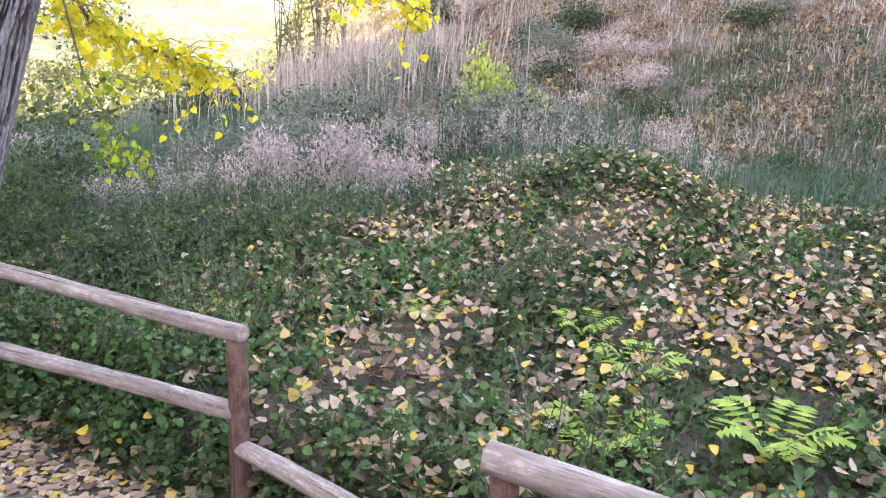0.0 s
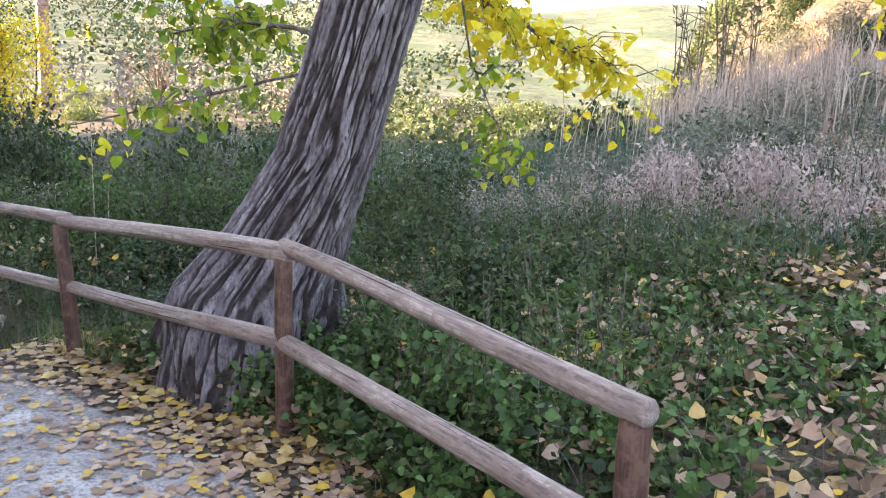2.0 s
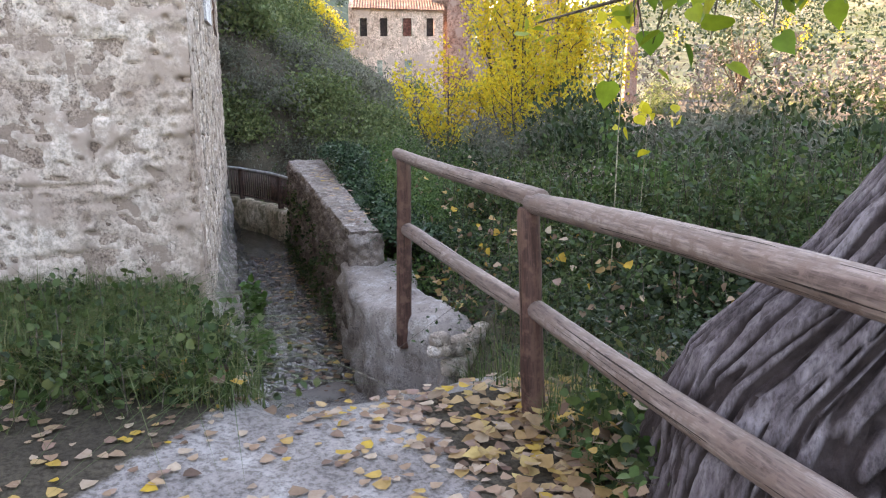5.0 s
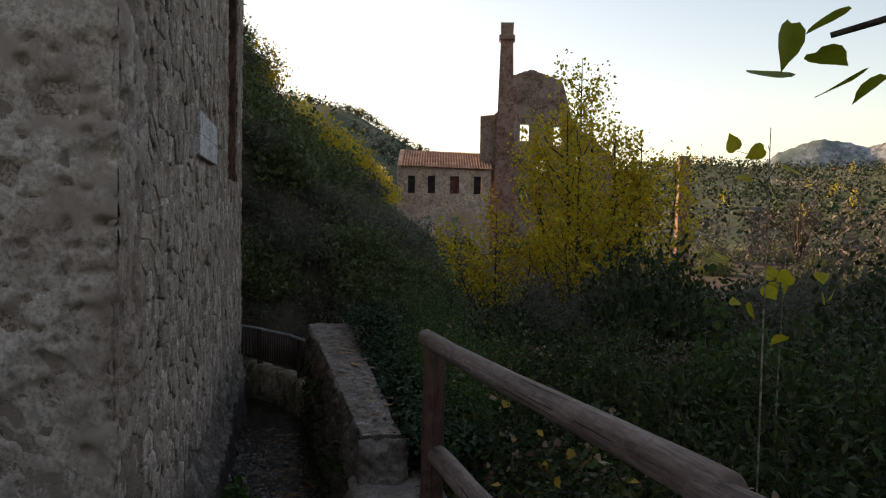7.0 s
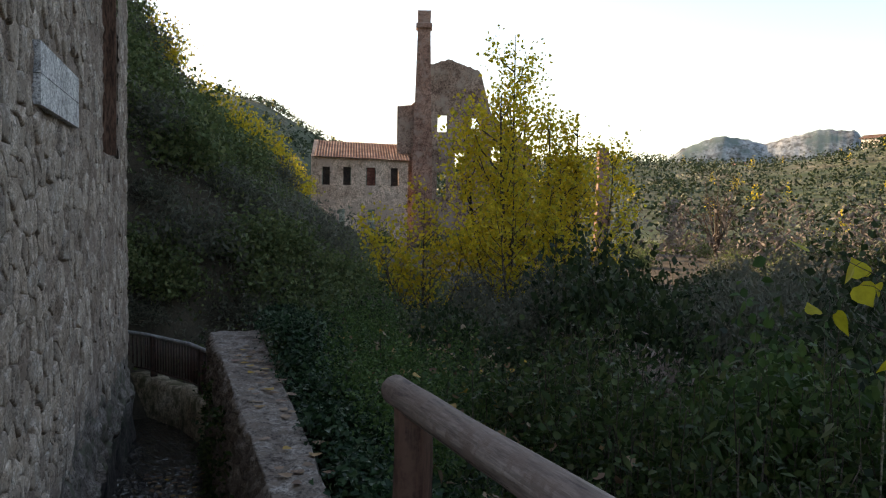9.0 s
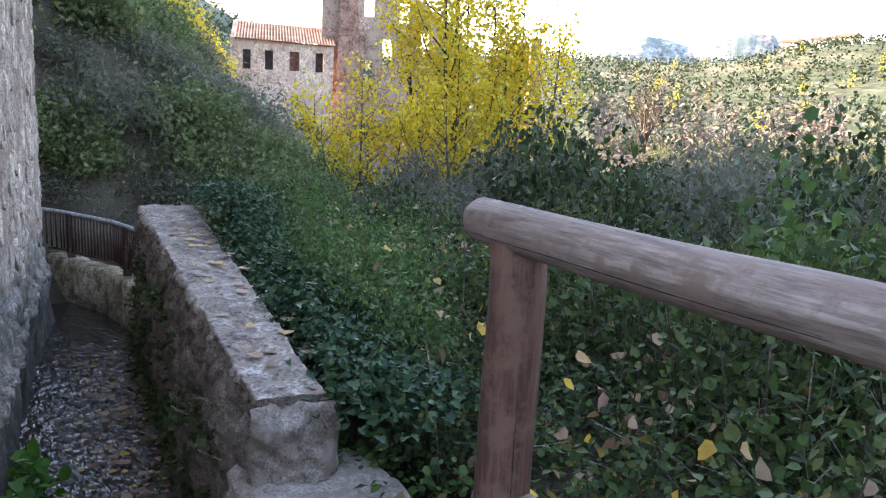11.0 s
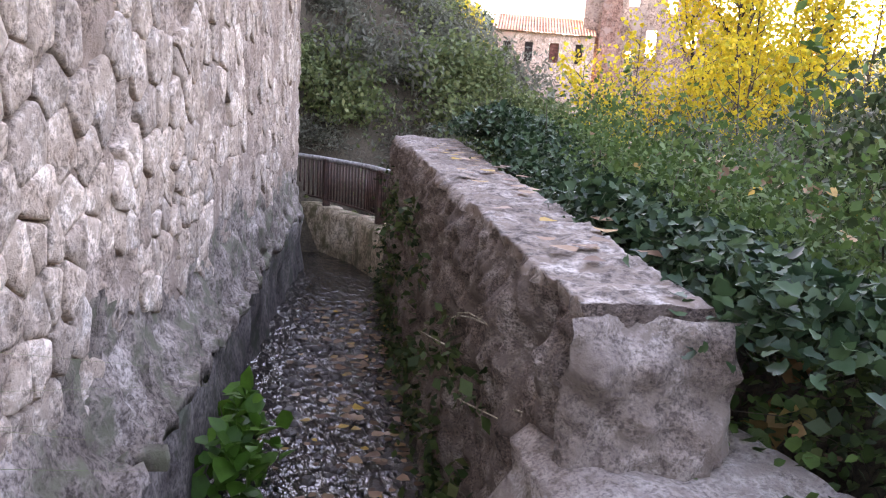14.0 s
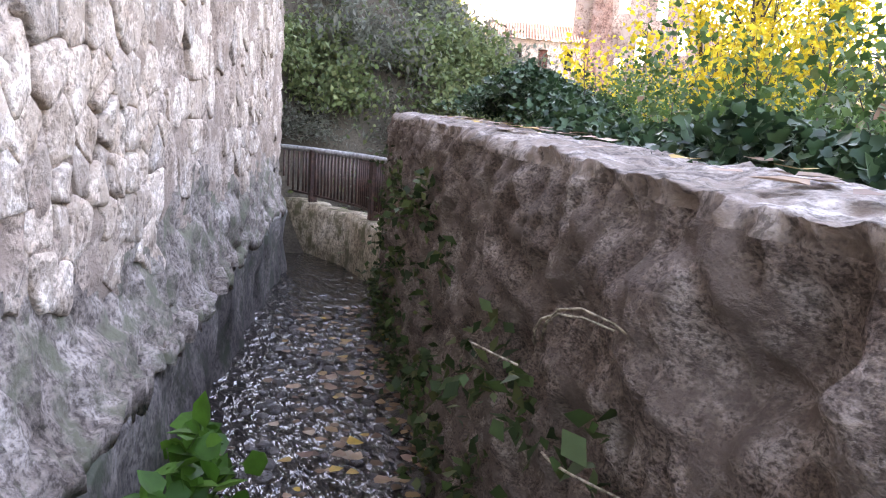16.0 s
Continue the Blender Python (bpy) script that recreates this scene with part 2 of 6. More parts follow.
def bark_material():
    """Grey plates of old bark, turning dark brown where the furrow attribute is high."""
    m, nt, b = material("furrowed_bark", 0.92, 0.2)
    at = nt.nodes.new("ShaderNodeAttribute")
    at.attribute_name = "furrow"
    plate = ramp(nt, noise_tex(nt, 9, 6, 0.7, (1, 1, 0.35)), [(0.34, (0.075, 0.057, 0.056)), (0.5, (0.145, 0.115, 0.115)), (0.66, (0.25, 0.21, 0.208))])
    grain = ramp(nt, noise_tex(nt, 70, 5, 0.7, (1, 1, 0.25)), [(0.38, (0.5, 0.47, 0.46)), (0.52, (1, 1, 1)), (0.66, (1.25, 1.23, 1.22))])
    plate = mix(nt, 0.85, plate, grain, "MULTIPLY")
    furrow_brown = ramp(nt, noise_tex(nt, 14, 4, 0.6), [(0.35, (0.026, 0.017, 0.015)), (0.65, (0.06, 0.042, 0.038))])
    nt.links.new(mix(nt, ramp(nt, at.outputs["Fac"], [(0.03, (0, 0, 0)), (0.42, (1, 1, 1))]), plate, furrow_brown), b.inputs["Base Color"])
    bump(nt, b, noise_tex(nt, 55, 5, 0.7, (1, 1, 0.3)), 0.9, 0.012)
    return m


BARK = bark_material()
GROUND = ground_material()
wet, nt, b = material("wet_channel_bed", 0.35, 0.5)
c1 = ramp(nt, noise_tex(nt, 9, 5, 0.7), [(0.35, (0.02, 0.015, 0.012)), (0.55, (0.05, 0.038, 0.03)), (0.75, (0.11, 0.085, 0.07))])
nt.links.new(c1, b.inputs["Base Color"])
nt.links.new(ramp(nt, noise_tex(nt, 5, 5, 0.65), [(0.45, (0.22, 0.22, 0.22)), (0.6, (0.6, 0.6, 0.6))]), b.inputs["Roughness"])
bump(nt, b, noise_tex(nt, 45, 4, 0.65), 0.8, 0.015)
WET = wet
water, nt, b = material("shallow_water", 0.06, 0.9)
nt.links.new(ramp(nt, noise_tex(nt, 6, 4, 0.6), [(0.4, (0.012, 0.010, 0.009)), (0.65, (0.035, 0.027, 0.022))]), b.inputs["Base Color"])
bump(nt, b, noise_tex(nt, 13, 3, 0.5, (0.7, 1.3, 1)), 1.0, 0.05)
WATER = water

GREEN = leafy("bramble_green", steps((0.02, 0.036, 0.012), (0.034, 0.062, 0.018), (0.052, 0.09, 0.024), (0.075, 0.11, 0.035), (0.11, 0.12, 0.04)))
DARK_GREEN = leafy("dark_shrub_green", steps((0.016, 0.029, 0.012), (0.027, 0.047, 0.017), (0.045, 0.072, 0.027), (0.068, 0.09, 0.037)))
SLOPE_GREEN = leafy("slope_green", steps((0.07, 0.10, 0.04), (0.11, 0.15, 0.055), (0.16, 0.20, 0.075), (0.24, 0.26, 0.11)))
BUSH_GREEN = leafy("bright_bush_green", steps((0.035, 0.075, 0.02), (0.055, 0.11, 0.028), (0.085, 0.15, 0.04), (0.11, 0.17, 0.05)))
IVY = leafy("ivy_green", steps((0.012, 0.034, 0.016), (0.02, 0.052, 0.022), (0.035, 0.075, 0.03), (0.055, 0.10, 0.04)), 0.15, 0.5, 0.25)
SAGE = leafy("sage_grey", steps((0.10, 0.10, 0.075), (0.15, 0.15, 0.11), (0.21, 0.20, 0.155), (0.085, 0.10, 0.06)))
PLUME = leafy("dry_plume", steps((0.29, 0.20, 0.18), (0.40, 0.295, 0.265), (0.50, 0.385, 0.35), (0.20, 0.138, 0.115)), 0.3, 0.8)
STRAW = leafy("dry_grass", steps((0.27, 0.195, 0.16), (0.38, 0.29, 0.24), (0.48, 0.38, 0.325), (0.18, 0.13, 0.10)), 0.3, 0.8)
REED = leafy("reed_green", steps((0.03, 0.06, 0.035), (0.045, 0.085, 0.05), (0.065, 0.11, 0.065), (0.12, 0.14, 0.08)))
GRASS = leafy("grass_green", steps((0.04, 0.07, 0.018), (0.07, 0.11, 0.03), (0.11, 0.15, 0.05), (0.19, 0.18, 0.08)))
YELLOW = leafy("poplar_yellow", steps((0.58, 0.40, 0.02), (0.72, 0.52, 0.03), (0.62, 0.50, 0.03), (0.42, 0.40, 0.035), (0.78, 0.56, 0.04)), 0.45)
FAR_YELLOW = leafy("far_tree_yellow", steps((0.62, 0.41, 0.035), (0.76, 0.54, 0.04), (0.80, 0.61, 0.05), (0.60, 0.50, 0.05), (0.42, 0.40, 0.05)), 0.55)
LEAF_GREEN = leafy("poplar_green", steps((0.07, 0.14, 0.015), (0.13, 0.21, 0.02), (0.24, 0.31, 0.025), (0.40, 0.38, 0.03), (0.09, 0.16, 0.015)), 0.45)
LIME = leafy("lime_shrub", steps((0.24, 0.29, 0.05), (0.33, 0.37, 0.06), (0.42, 0.44, 0.09)), 0.4)
FERN = leafy("fern_green", steps((0.19, 0.29, 0.04), (0.28, 0.37, 0.05), (0.36, 0.42, 0.07)), 0.4)
LITTER = leafy("fallen_leaf", steps((0.11, 0.06, 0.04), (0.32, 0.195, 0.12), (0.42, 0.275, 0.18), (0.52, 0.31, 0.035), (0.37, 0.225, 0.145), (0.18, 0.10, 0.07), (0.48, 0.35, 0.245), (0.28, 0.16, 0.12)), 0.15, 0.7)
BROWN_LEAF = leafy("brown_leaf", steps((0.09, 0.05, 0.03), (0.17, 0.10, 0.06), (0.27, 0.17, 0.10), (0.36, 0.22, 0.10)), 0.15, 0.7)
GOLD_LITTER = leafy("golden_fallen_leaf", steps((0.50, 0.30, 0.05), (0.36, 0.21, 0.09), (0.22, 0.12, 0.06), (0.55, 0.38, 0.14), (0.40, 0.25, 0.13), (0.15, 0.085, 0.05), (0.46, 0.33, 0.22)), 0.2, 0.7)
PINE = leafy("pine_green", steps((0.02, 0.035, 0.018), (0.035, 0.055, 0.025), (0.06, 0.08, 0.035)), 0.1)
BARE = leafy("bare_twigs", steps((0.13, 0.108, 0.10), (0.19, 0.16, 0.148), (0.25, 0.22, 0.205)), 0.1, 0.9)

# ---- building helpers ----
rng = np.random.default_rng(7)


def raw_mesh(name, verts, faces, mats, smooth=False):
    me = bpy.data.meshes.new(name)
    me.from_pydata([tuple(map(float, v)) for v in verts], [], [tuple(map(int, f)) for f in faces])
    for m in mats if isinstance(mats, (list, tuple)) else [mats]:
        me.materials.append(m)
    if smooth:
        me.polygons.foreach_set("use_smooth", [True] * len(me.polygons))
    me.update()
    return me


def fast_mesh(name, verts, faces, mat):
    """A mesh from arrays: verts (n, 3), faces (m, k)."""
    verts, faces = np.asarray(verts, np.float32), np.asarray(faces, np.int32)
    me = bpy.data.meshes.new(name)
    k = faces.shape[1]
    me.vertices.add(len(verts))
    me.vertices.foreach_set("co", verts.ravel())
    me.loops.add(faces.size)
    me.loops.foreach_set("vertex_index", faces.ravel())
    me.polygons.add(len(faces))
    me.polygons.foreach_set("loop_start", np.arange(0, faces.size, k, dtype=np.int32))
    me.materials.append(mat)
    me.update(calc_edges=True)
    return me


def part(name, data, parent=None, label="", material_=None):
    """Links a mesh, or a bmesh with its material, as one object under a thing or part."""
    if isinstance(data, bmesh.types.BMesh):
        me = bpy.data.meshes.new(name)
        data.to_mesh(me)
        data.free()
        me.materials.append(material_)
        data = me
    ob = new(name, data)
    if parent is not None:
        ob.parent = parent
    if label:
        ob["label"] = label
    return ob


def thing(name, label, category, at=(0, 0, 0), group="", kind=""):
    ob = new(name)
    ob.location = at
    ob.empty_display_size = 0.1
    return tagged(ob, label, category, group, kind)


def tube(points, radii, sides=10, rough=0.0, seed=0, caps=True, swell=0.0):
    """Rings along a line of points. Returns verts and faces (quads and end fans)."""
    pts = [Vector(p) for p in points]
    verts, faces = [], []
    for i, p in enumerate(pts):
        way = (pts[min(i + 1, len(pts) - 1)] - pts[max(i - 1, 0)]).normalized()
        side = way.cross(Vector((0, 0, 1)) if abs(way.z) < 0.9 else Vector((1, 0, 0))).normalized()
        up = side.cross(way)
        for k in range(sides):
            a = 2 * math.pi * k / sides
            r = radii[i] * (1 + rough * noise.noise(Vector((math.cos(a) * 1.3 + seed, math.sin(a) * 1.3, i * 0.6 + seed * 3.1))))
            verts.append(p + (side * math.cos(a) + up * math.sin(a)) * r)
    for i in range(len(pts) - 1):
        for k in range(sides):
            a, c = i * sides + k, i * sides + (k + 1) % sides
            faces.append((a, c, c + sides, a + sides))
    if caps:
        faces.append(tuple(range(sides))[::-1])
        faces.append(tuple(range((len(pts) - 1) * sides, len(pts) * sides)))
    return verts, faces


def box_verts(x0, x1, y0, y1, z0, z1):
    v = [(x, y, z) for z in (z0, z1) for y in (y0, y1) for x in (x0, x1)]
    f = [(0, 2, 3, 1), (4, 5, 7, 6), (0, 1, 5, 4), (2, 6, 7, 3), (0, 4, 6, 2), (1, 3, 7, 5)]
    return v, f


def box_part(name, lo, hi, mat, parent, label="", bevel=0.01):
    bm = bmesh.new()
    v, f = box_verts(lo[0], hi[0], lo[1], hi[1], lo[2], hi[2])
    bv = [bm.verts.new(p) for p in v]
    for q in f:
        bm.faces.new([bv[i] for i in q])
    if bevel:
        bmesh.ops.bevel(bm, geom=list(bm.edges), offset=bevel, segments=1, affect="EDGES")
    return part(name, bm, parent, label, mat)


def smooth_step(a, b, x):
    t = np.clip((np.asarray(x, float) - a) / (b - a), 0, 1)
    return t * t * (3 - 2 * t)


def wobble(x, y, scale=1.0, seed=0.0):
    """A cheap smooth unevenness from a few sines, about -1 to 1."""
    x, y = np.asarray(x, float) * scale + seed, np.asarray(y, float) * scale - seed * 1.7
    return (np.sin(1.3 * x + 2.1 * np.sin(0.7 * y + seed)) + np.sin(1.7 * y + 1.6 * np.sin(0.9 * x)) + np.sin(2.9 * x - 2.3 * y) * 0.6 + np.sin(4.1 * x + 3.7 * y) * 0.4) / 3


# ---- the lie of the land ----
POSTS = [(0.06, 2.40), (-0.99, 3.68), (-2.95, 4.94), (-5.01, 5.47), (-7.07, 5.83)]
FLOOR_Z = -1.42
BW = (-7.40, 4.61)          # near corner of the mill
BW_SLOPE = 0.27             # its alley wall: y grows by this for each metre of -x
LW_SLOPE = 0.223            # the low wall likewise


def fence_y(x):
    return np.interp(x, [-40, -13.2, -8.4, -7.07, -5.01, -2.95, -0.99, 0.06, 3.0, 30], [13.5, 7.4, 6.25, 5.83, 5.47, 4.94, 3.68, 2.40, 0.9, -8])


def mill_y(x):
    return BW[1] + BW_SLOPE * (BW[0] - np.asarray(x, float))


def floor_z(x):
    """The channel floor falls gently towards its bend."""
    return FLOOR_Z - 0.047 * np.clip(-9 - np.asarray(x, float), 0, 9)


def path_height(x, y):
    q = np.clip(-0.3 * x + 0.95 * y, -2.5, 9)
    return -0.52 + 1.1 * np.exp(-q / 3.0)


def land(x, y):
    """The height of the ground."""
    x, y = np.asarray(x, float), np.asarray(y, float)
    path = path_height(x, y) + 0.012 * wobble(x, y, 3.1, 2)
    ramp_down = np.clip((-5.44 - x) * 1.4, 0, 0.15) + np.clip((-5.55 - x) * 0.62, 0, 1.1)
    edge = 4.40 + 0.12 * wobble(x, y, 2.0, 5) - 0.1 * (x + 6)
    in_alley = smooth_step(0, 0.25, y - np.where(x > -7.4, edge, mill_y(x) - 0.40))
    path = np.where(x < -5.44, path - ramp_down * in_alley, path)
    path = np.where((x < -7.6) & (in_alley > 0.5), floor_z(x) - 0.10, np.maximum(path, FLOOR_Z - 0.08))
    left_bank = 0.5 * smooth_step(3.2, 0.5, y) * smooth_step(-3.0, -5.5, x)
    path = path + left_bank
    d = (y - fence_y(x)) * 0.85
    bank = -1.05 + 1.2 * smooth_step(-9.5, 0.3, x) + 0.035 * np.clip(d, 0, 12) * smooth_step(-6, 0, x)
    bank = bank + 0.10 * wobble(x, y, 0.9, 1) + 0.04 * wobble(x, y, 2.6, 3)
    bank = bank + 0.55 * np.exp(-(((x - 1.9) / 1.3) ** 2 + ((y - 8.3) / 1.1) ** 2))
    bank = bank + 0.34 * smooth_step(-13, -9, x) * smooth_step(-4.8, -6.8, x) * smooth_step(2.4, 1.0, d)
    bank = bank - 2.2 * smooth_step(9, 40, d) * smooth_step(-2, -12, x)
    u, v = 0.6 * x + 0.8 * y, x + 0.2 * y
    hill = 0.46 * np.clip(u - 11.5, 0, 26) * smooth_step(1.0, 13, v) * smooth_step(-40, 10, x + 60)
    bank = bank + hill * (1 + 0.12 * wobble(x, y, 0.35, 4))
    z = path + (bank - path) * smooth_step(0.05, 0.6, d)
    # wooded slope beyond the mill
    a = -0.44 * (x + 4.4) - 0.9 * (y - 4.5)
    slope = -1.8 + 0.66 * np.clip(a + 1.0, 0, 40) ** 0.97 * (1 + 0.10 * wobble(x, y, 0.12, 6))
    dist, turn = np.hypot(x + 4.7, y - 4.7), np.degrees(np.arctan2(-x - 4.7, y - 4.7))
    slope = np.minimum(slope, -0.2 + (0.063 + 0.3 * smooth_step(76.5, 81, turn)) * dist)
    away = smooth_step(-15.5, -19.5, x)
    z = z + (np.maximum(slope, np.minimum(z, -1.9)) - z) * away
    # unseen hill behind the mill, added to keep the low sun off the foreground
    z = z + 55 * np.exp(-(((x + 45) / 18) ** 2 + ((y + 12) / 14) ** 2)) * away
    # far hills over the valley
    r = np.hypot(x, y)
    az = np.degrees(np.arctan2(-x, y))
    rise = smooth_step(110, 420, r) * (31 + 6 * np.sin(np.radians(az * 5 + 20)) + 3 * np.sin(np.radians(az * 17)))
    rise = rise * (1 + 0.10 * wobble(x, y, 0.02, 9)) - 3.0 * smooth_step(60, 110, r)
    return np.where(r > 60, z * (1 - smooth_step(60, 160, r) * smooth_step(75, 60, az) * (az < 75)) + rise, z)


def axis_lines(lo, hi, step, far, growth):
    inner = list(np.arange(lo, hi + 1e-6, step))
    s, up, down = step, [], []
    p = hi
    while p < far:
        s *= growth
        p += s
        up.append(p)
    s, p = step, lo
    while p > -far:
        s *= growth
        p -= s
        down.append(p)
    return np.array(down[::-1] + inner + up)


gx, gy = axis_lines(-15.5, 4.5, 0.13, 3200, 1.08), axis_lines(0.0, 13.0, 0.13, 3200, 1.08)
GX, GY = np.meshgrid(gx, gy, indexing="ij")
GZ = land(GX, GY)
idx = np.arange(GX.size).reshape(GX.shape)
quads = np.stack([idx[:-1, :-1], idx[1:, :-1], idx[1:, 1:], idx[:-1, 1:]], -1).reshape(-1, 4)
ground_me = fast_mesh("ground", np.stack([GX, GY, GZ], -1).reshape(-1, 3), quads, GROUND)
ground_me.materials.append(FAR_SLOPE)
cx, cy = GX.ravel()[quads].mean(1), GY.ravel()[quads].mean(1)


def path_edge(x):
    """The far side of the worn path from the fence."""
    return np.interp(x, [-9, -7.4, -5.9, -5.4, -5.0, -4.2, -3.4, -2.6], [4.60, 4.55, 4.45, 4.05, 3.55, 2.9, 1.4, -6])


vx, vy = GX.ravel(), GY.ravel()
worn = smooth_step(-0.15, -0.75, vy - fence_y(vx)) * smooth_step(-0.25, 0.35, vy - path_edge(vx)) * (vx > -9) * (vx < 4)
mask = ground_me.attributes.new("worn", "FLOAT", "POINT")
mask.data.foreach_set("value", worn.astype(np.float32))
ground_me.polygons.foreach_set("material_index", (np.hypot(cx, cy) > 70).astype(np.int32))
ground_me.polygons.foreach_set("use_smooth", np.ones(len(quads), bool))
ground = tagged(new("ground", ground_me), "sloping earth bank, worn pale dirt path and valley", "ground", kind="structure")

# ---- the mill: a tall old rubble-stone house beside the channel ----
def mill_at(s, out, z):
    """A place on the alley wall: s metres from the near corner, out metres proud of it."""
    k = 1 / math.hypot(1, BW_SLOPE)
    return Vector((BW[0] - s * k + out * BW_SLOPE * k, BW[1] + s * BW_SLOPE * k + out * k, z))


MILL_LEN, MILL_TOP = 7.85, 6.4
OPEN_S, OPEN_Z = (5.55, 6.75), (1.42, 3.6)
mill_wall = thing("mill_wall", "tall old rubble limestone mill wall with worn mortar", "wall", BW + (-1.4,), kind="structure")


def mill_slab(name, pieces, mat, label=""):
    """Boxes in the wall's own axes (s, depth, z), joined into one part."""
    verts, faces = [], []
    for s0, s1, d0, d1, z0, z1 in pieces:
        base = len(verts)
        for z in (z0, z1):
            for d in (d0, d1):
                for s in (s0, s1):
                    verts.append(mill_at(s, d, z) - Vector(BW + (-1.4,)))
        faces += [tuple(base + i for i in q) for q in [(0, 2, 3, 1), (4, 5, 7, 6), (0, 1, 5, 4), (2, 6, 7, 3), (0, 4, 6, 2), (1, 3, 7, 5)]]
    return part(name, raw_mesh(name, verts, faces, mat), mill_wall, label)


mill_slab("masonry", [(0, OPEN_S[0], -0.6, -0.12, -1.6, MILL_TOP), (OPEN_S[0], OPEN_S[1], -0.6, -0.12, -1.6, OPEN_Z[0]), (OPEN_S[0], OPEN_S[1], -0.6, -0.12, OPEN_Z[1], MILL_TOP),
                      (OPEN_S[1], MILL_LEN, -0.6, -0.12, -1.6, MILL_TOP), (0, 0.6, -9, -0.6, -1.6, MILL_TOP), (MILL_LEN - 0.6, MILL_LEN, -9, -0.6, -1.6, MILL_TOP), (0, MILL_LEN, -9.6, -9, -1.6, MILL_TOP)], MORTAR)
mill_slab("jamb", [(OPEN_S[1] - 0.05, OPEN_S[1] + 0.003, -0.45, 0.004, OPEN_Z[0], OPEN_Z[1])], TIMBER, "brown timber window jamb")
mill_slab("jamb", [(OPEN_S[0] - 0.003, OPEN_S[0] + 0.05, -0.45, 0.004, OPEN_Z[0], OPEN_Z[1])], TIMBER, "brown timber window jamb")
mill_slab("shutter", [(OPEN_S[0], OPEN_S[1], -0.42, -0.38, OPEN_Z[0], OPEN_Z[1])], TIMBER, "closed brown shutter deep in the opening")
mill_slab("roof", [(-0.3, MILL_LEN + 0.3, -9.9, 0.35, MILL_TOP, MILL_TOP + 0.25)], ROOF_TILE)


def stone_mesh(name, seed, mat, bulge=0.3):
    """A unit stone, rounded and uneven, with its back open against the wall: 25 front points."""
    n = 5
    verts, faces = [], []
    for j in range(n):
        for i in range(n):
            u, v = (-0.5, -0.40, 0.02, 0.40, 0.5)[i], (-0.5, -0.38, -0.02, 0.38, 0.5)[j]
            edge = 1.0 if i in (0, 4) or j in (0, 4) else 0.0
            corner = 1 - 0.13 * (abs(u) * 2) ** 3 * (abs(v) * 2) ** 3
            w = bulge / 3 * noise.noise(Vector((u * 2.2, v * 2.2, seed * 3.7)))
            t = bulge / 3 * noise.noise(Vector((u * 2.2 + 9, v * 2.2, seed * 5.1)))
            depth = (1 - edge) * (0.8 + 0.75 * noise.noise(Vector((u * 3, v * 3, seed * 2.3))))
            verts.append((u * corner + w, depth, v * corner + t))
    for j in range(n - 1):
        for i in range(n - 1):
            a = j * n + i
            faces.append((a, a + 1, a + n + 1, a + n))
    ring = [i for i in range(n)] + [j * n + n - 1 for j in range(1, n)] + [(n - 1) * n + i for i in range(n - 2, -1, -1)] + [j * n for j in range(n - 2, 0, -1)]
    base = len(verts)
    for i in ring:
        verts.append((verts[i][0] * 1.02, -0.6, verts[i][2] * 1.02))
    m = len(ring)
    for k in range(m):
        faces.append((ring[(k + 1) % m], ring[k], base + k, base + (k + 1) % m))
    return raw_mesh(name, verts, faces, mat, True)


STONES = [stone_mesh("stone", k, LIME_STONE) for k in range(14)]
DULL_STONES = [stone_mesh("shelf_stone", 30 + k, MOSSY_MORTAR) for k in range(5)]
along = Vector((-1, BW_SLOPE, 0)).normalized()
outward = Vector((BW_SLOPE, 1, 0)).normalized()


HOLES = [(2.52, -0.13, 0.085), (1.35, 0.72, 0.07), (3.4, 0.55, 0.06), (1.9, 1.75, 0.07)]


def stone_seeds():
    """Uneven courses of seed places (s, z) for the rubble."""
    r = random.Random(4)
    seeds, z = [], -1.12
    while z < 5.3:
        tall = r.uniform(0.12, 0.19) * (1.0 if z < 2.4 else 1.35)
        q = 0.45 + r.uniform(-0.1, 0.1)
        while q < MILL_LEN + 0.1:
            wide = r.choice((0.09, 0.13, 0.16, 0.19, 0.24)) * r.uniform(0.85, 1.15) * (1.0 if z < 2.4 else 1.35)
            seeds.append((q + wide / 2, z + r.uniform(-0.24, 0.24) * tall + 0.06 * math.sin(q * 1.7 + z * 2)))
            if r.random() < 0.16:
                seeds.append((q + wide * r.uniform(0.8, 1.0), z + tall * r.uniform(0.35, 0.6)))
            q += wide
        z += tall
    return np.array(seeds)


def stone_outlines(seeds):
    """Each seed's own cell, clipped by its neighbours."""
    for i, c in enumerate(seeds):
        d = seeds - c
        near = np.argsort((d ** 2).sum(1))[1:22]
        poly = [(-0.3, -0.22), (0.3, -0.22), (0.3, 0.22), (-0.3, 0.22)]
        for j in near:
            nx, nz = d[j]
            half = (nx * nx + nz * nz) / 2
            cut = []
            for k, (x0, z0) in enumerate(poly):
                x1, z1 = poly[(k + 1) % len(poly)]
                f0, f1 = x0 * nx + z0 * nz - half, x1 * nx + z1 * nz - half
                if f0 <= 0:
                    cut.append((x0, z0))
                if f0 * f1 < 0:
                    t = f0 / (f0 - f1)
                    cut.append((x0 + (x1 - x0) * t, z0 + (z1 - z0) * t))
            poly = cut
            if len(poly) < 3:
                break
        if len(poly) >= 3:
            yield i, float(c[0]), float(c[1]), poly


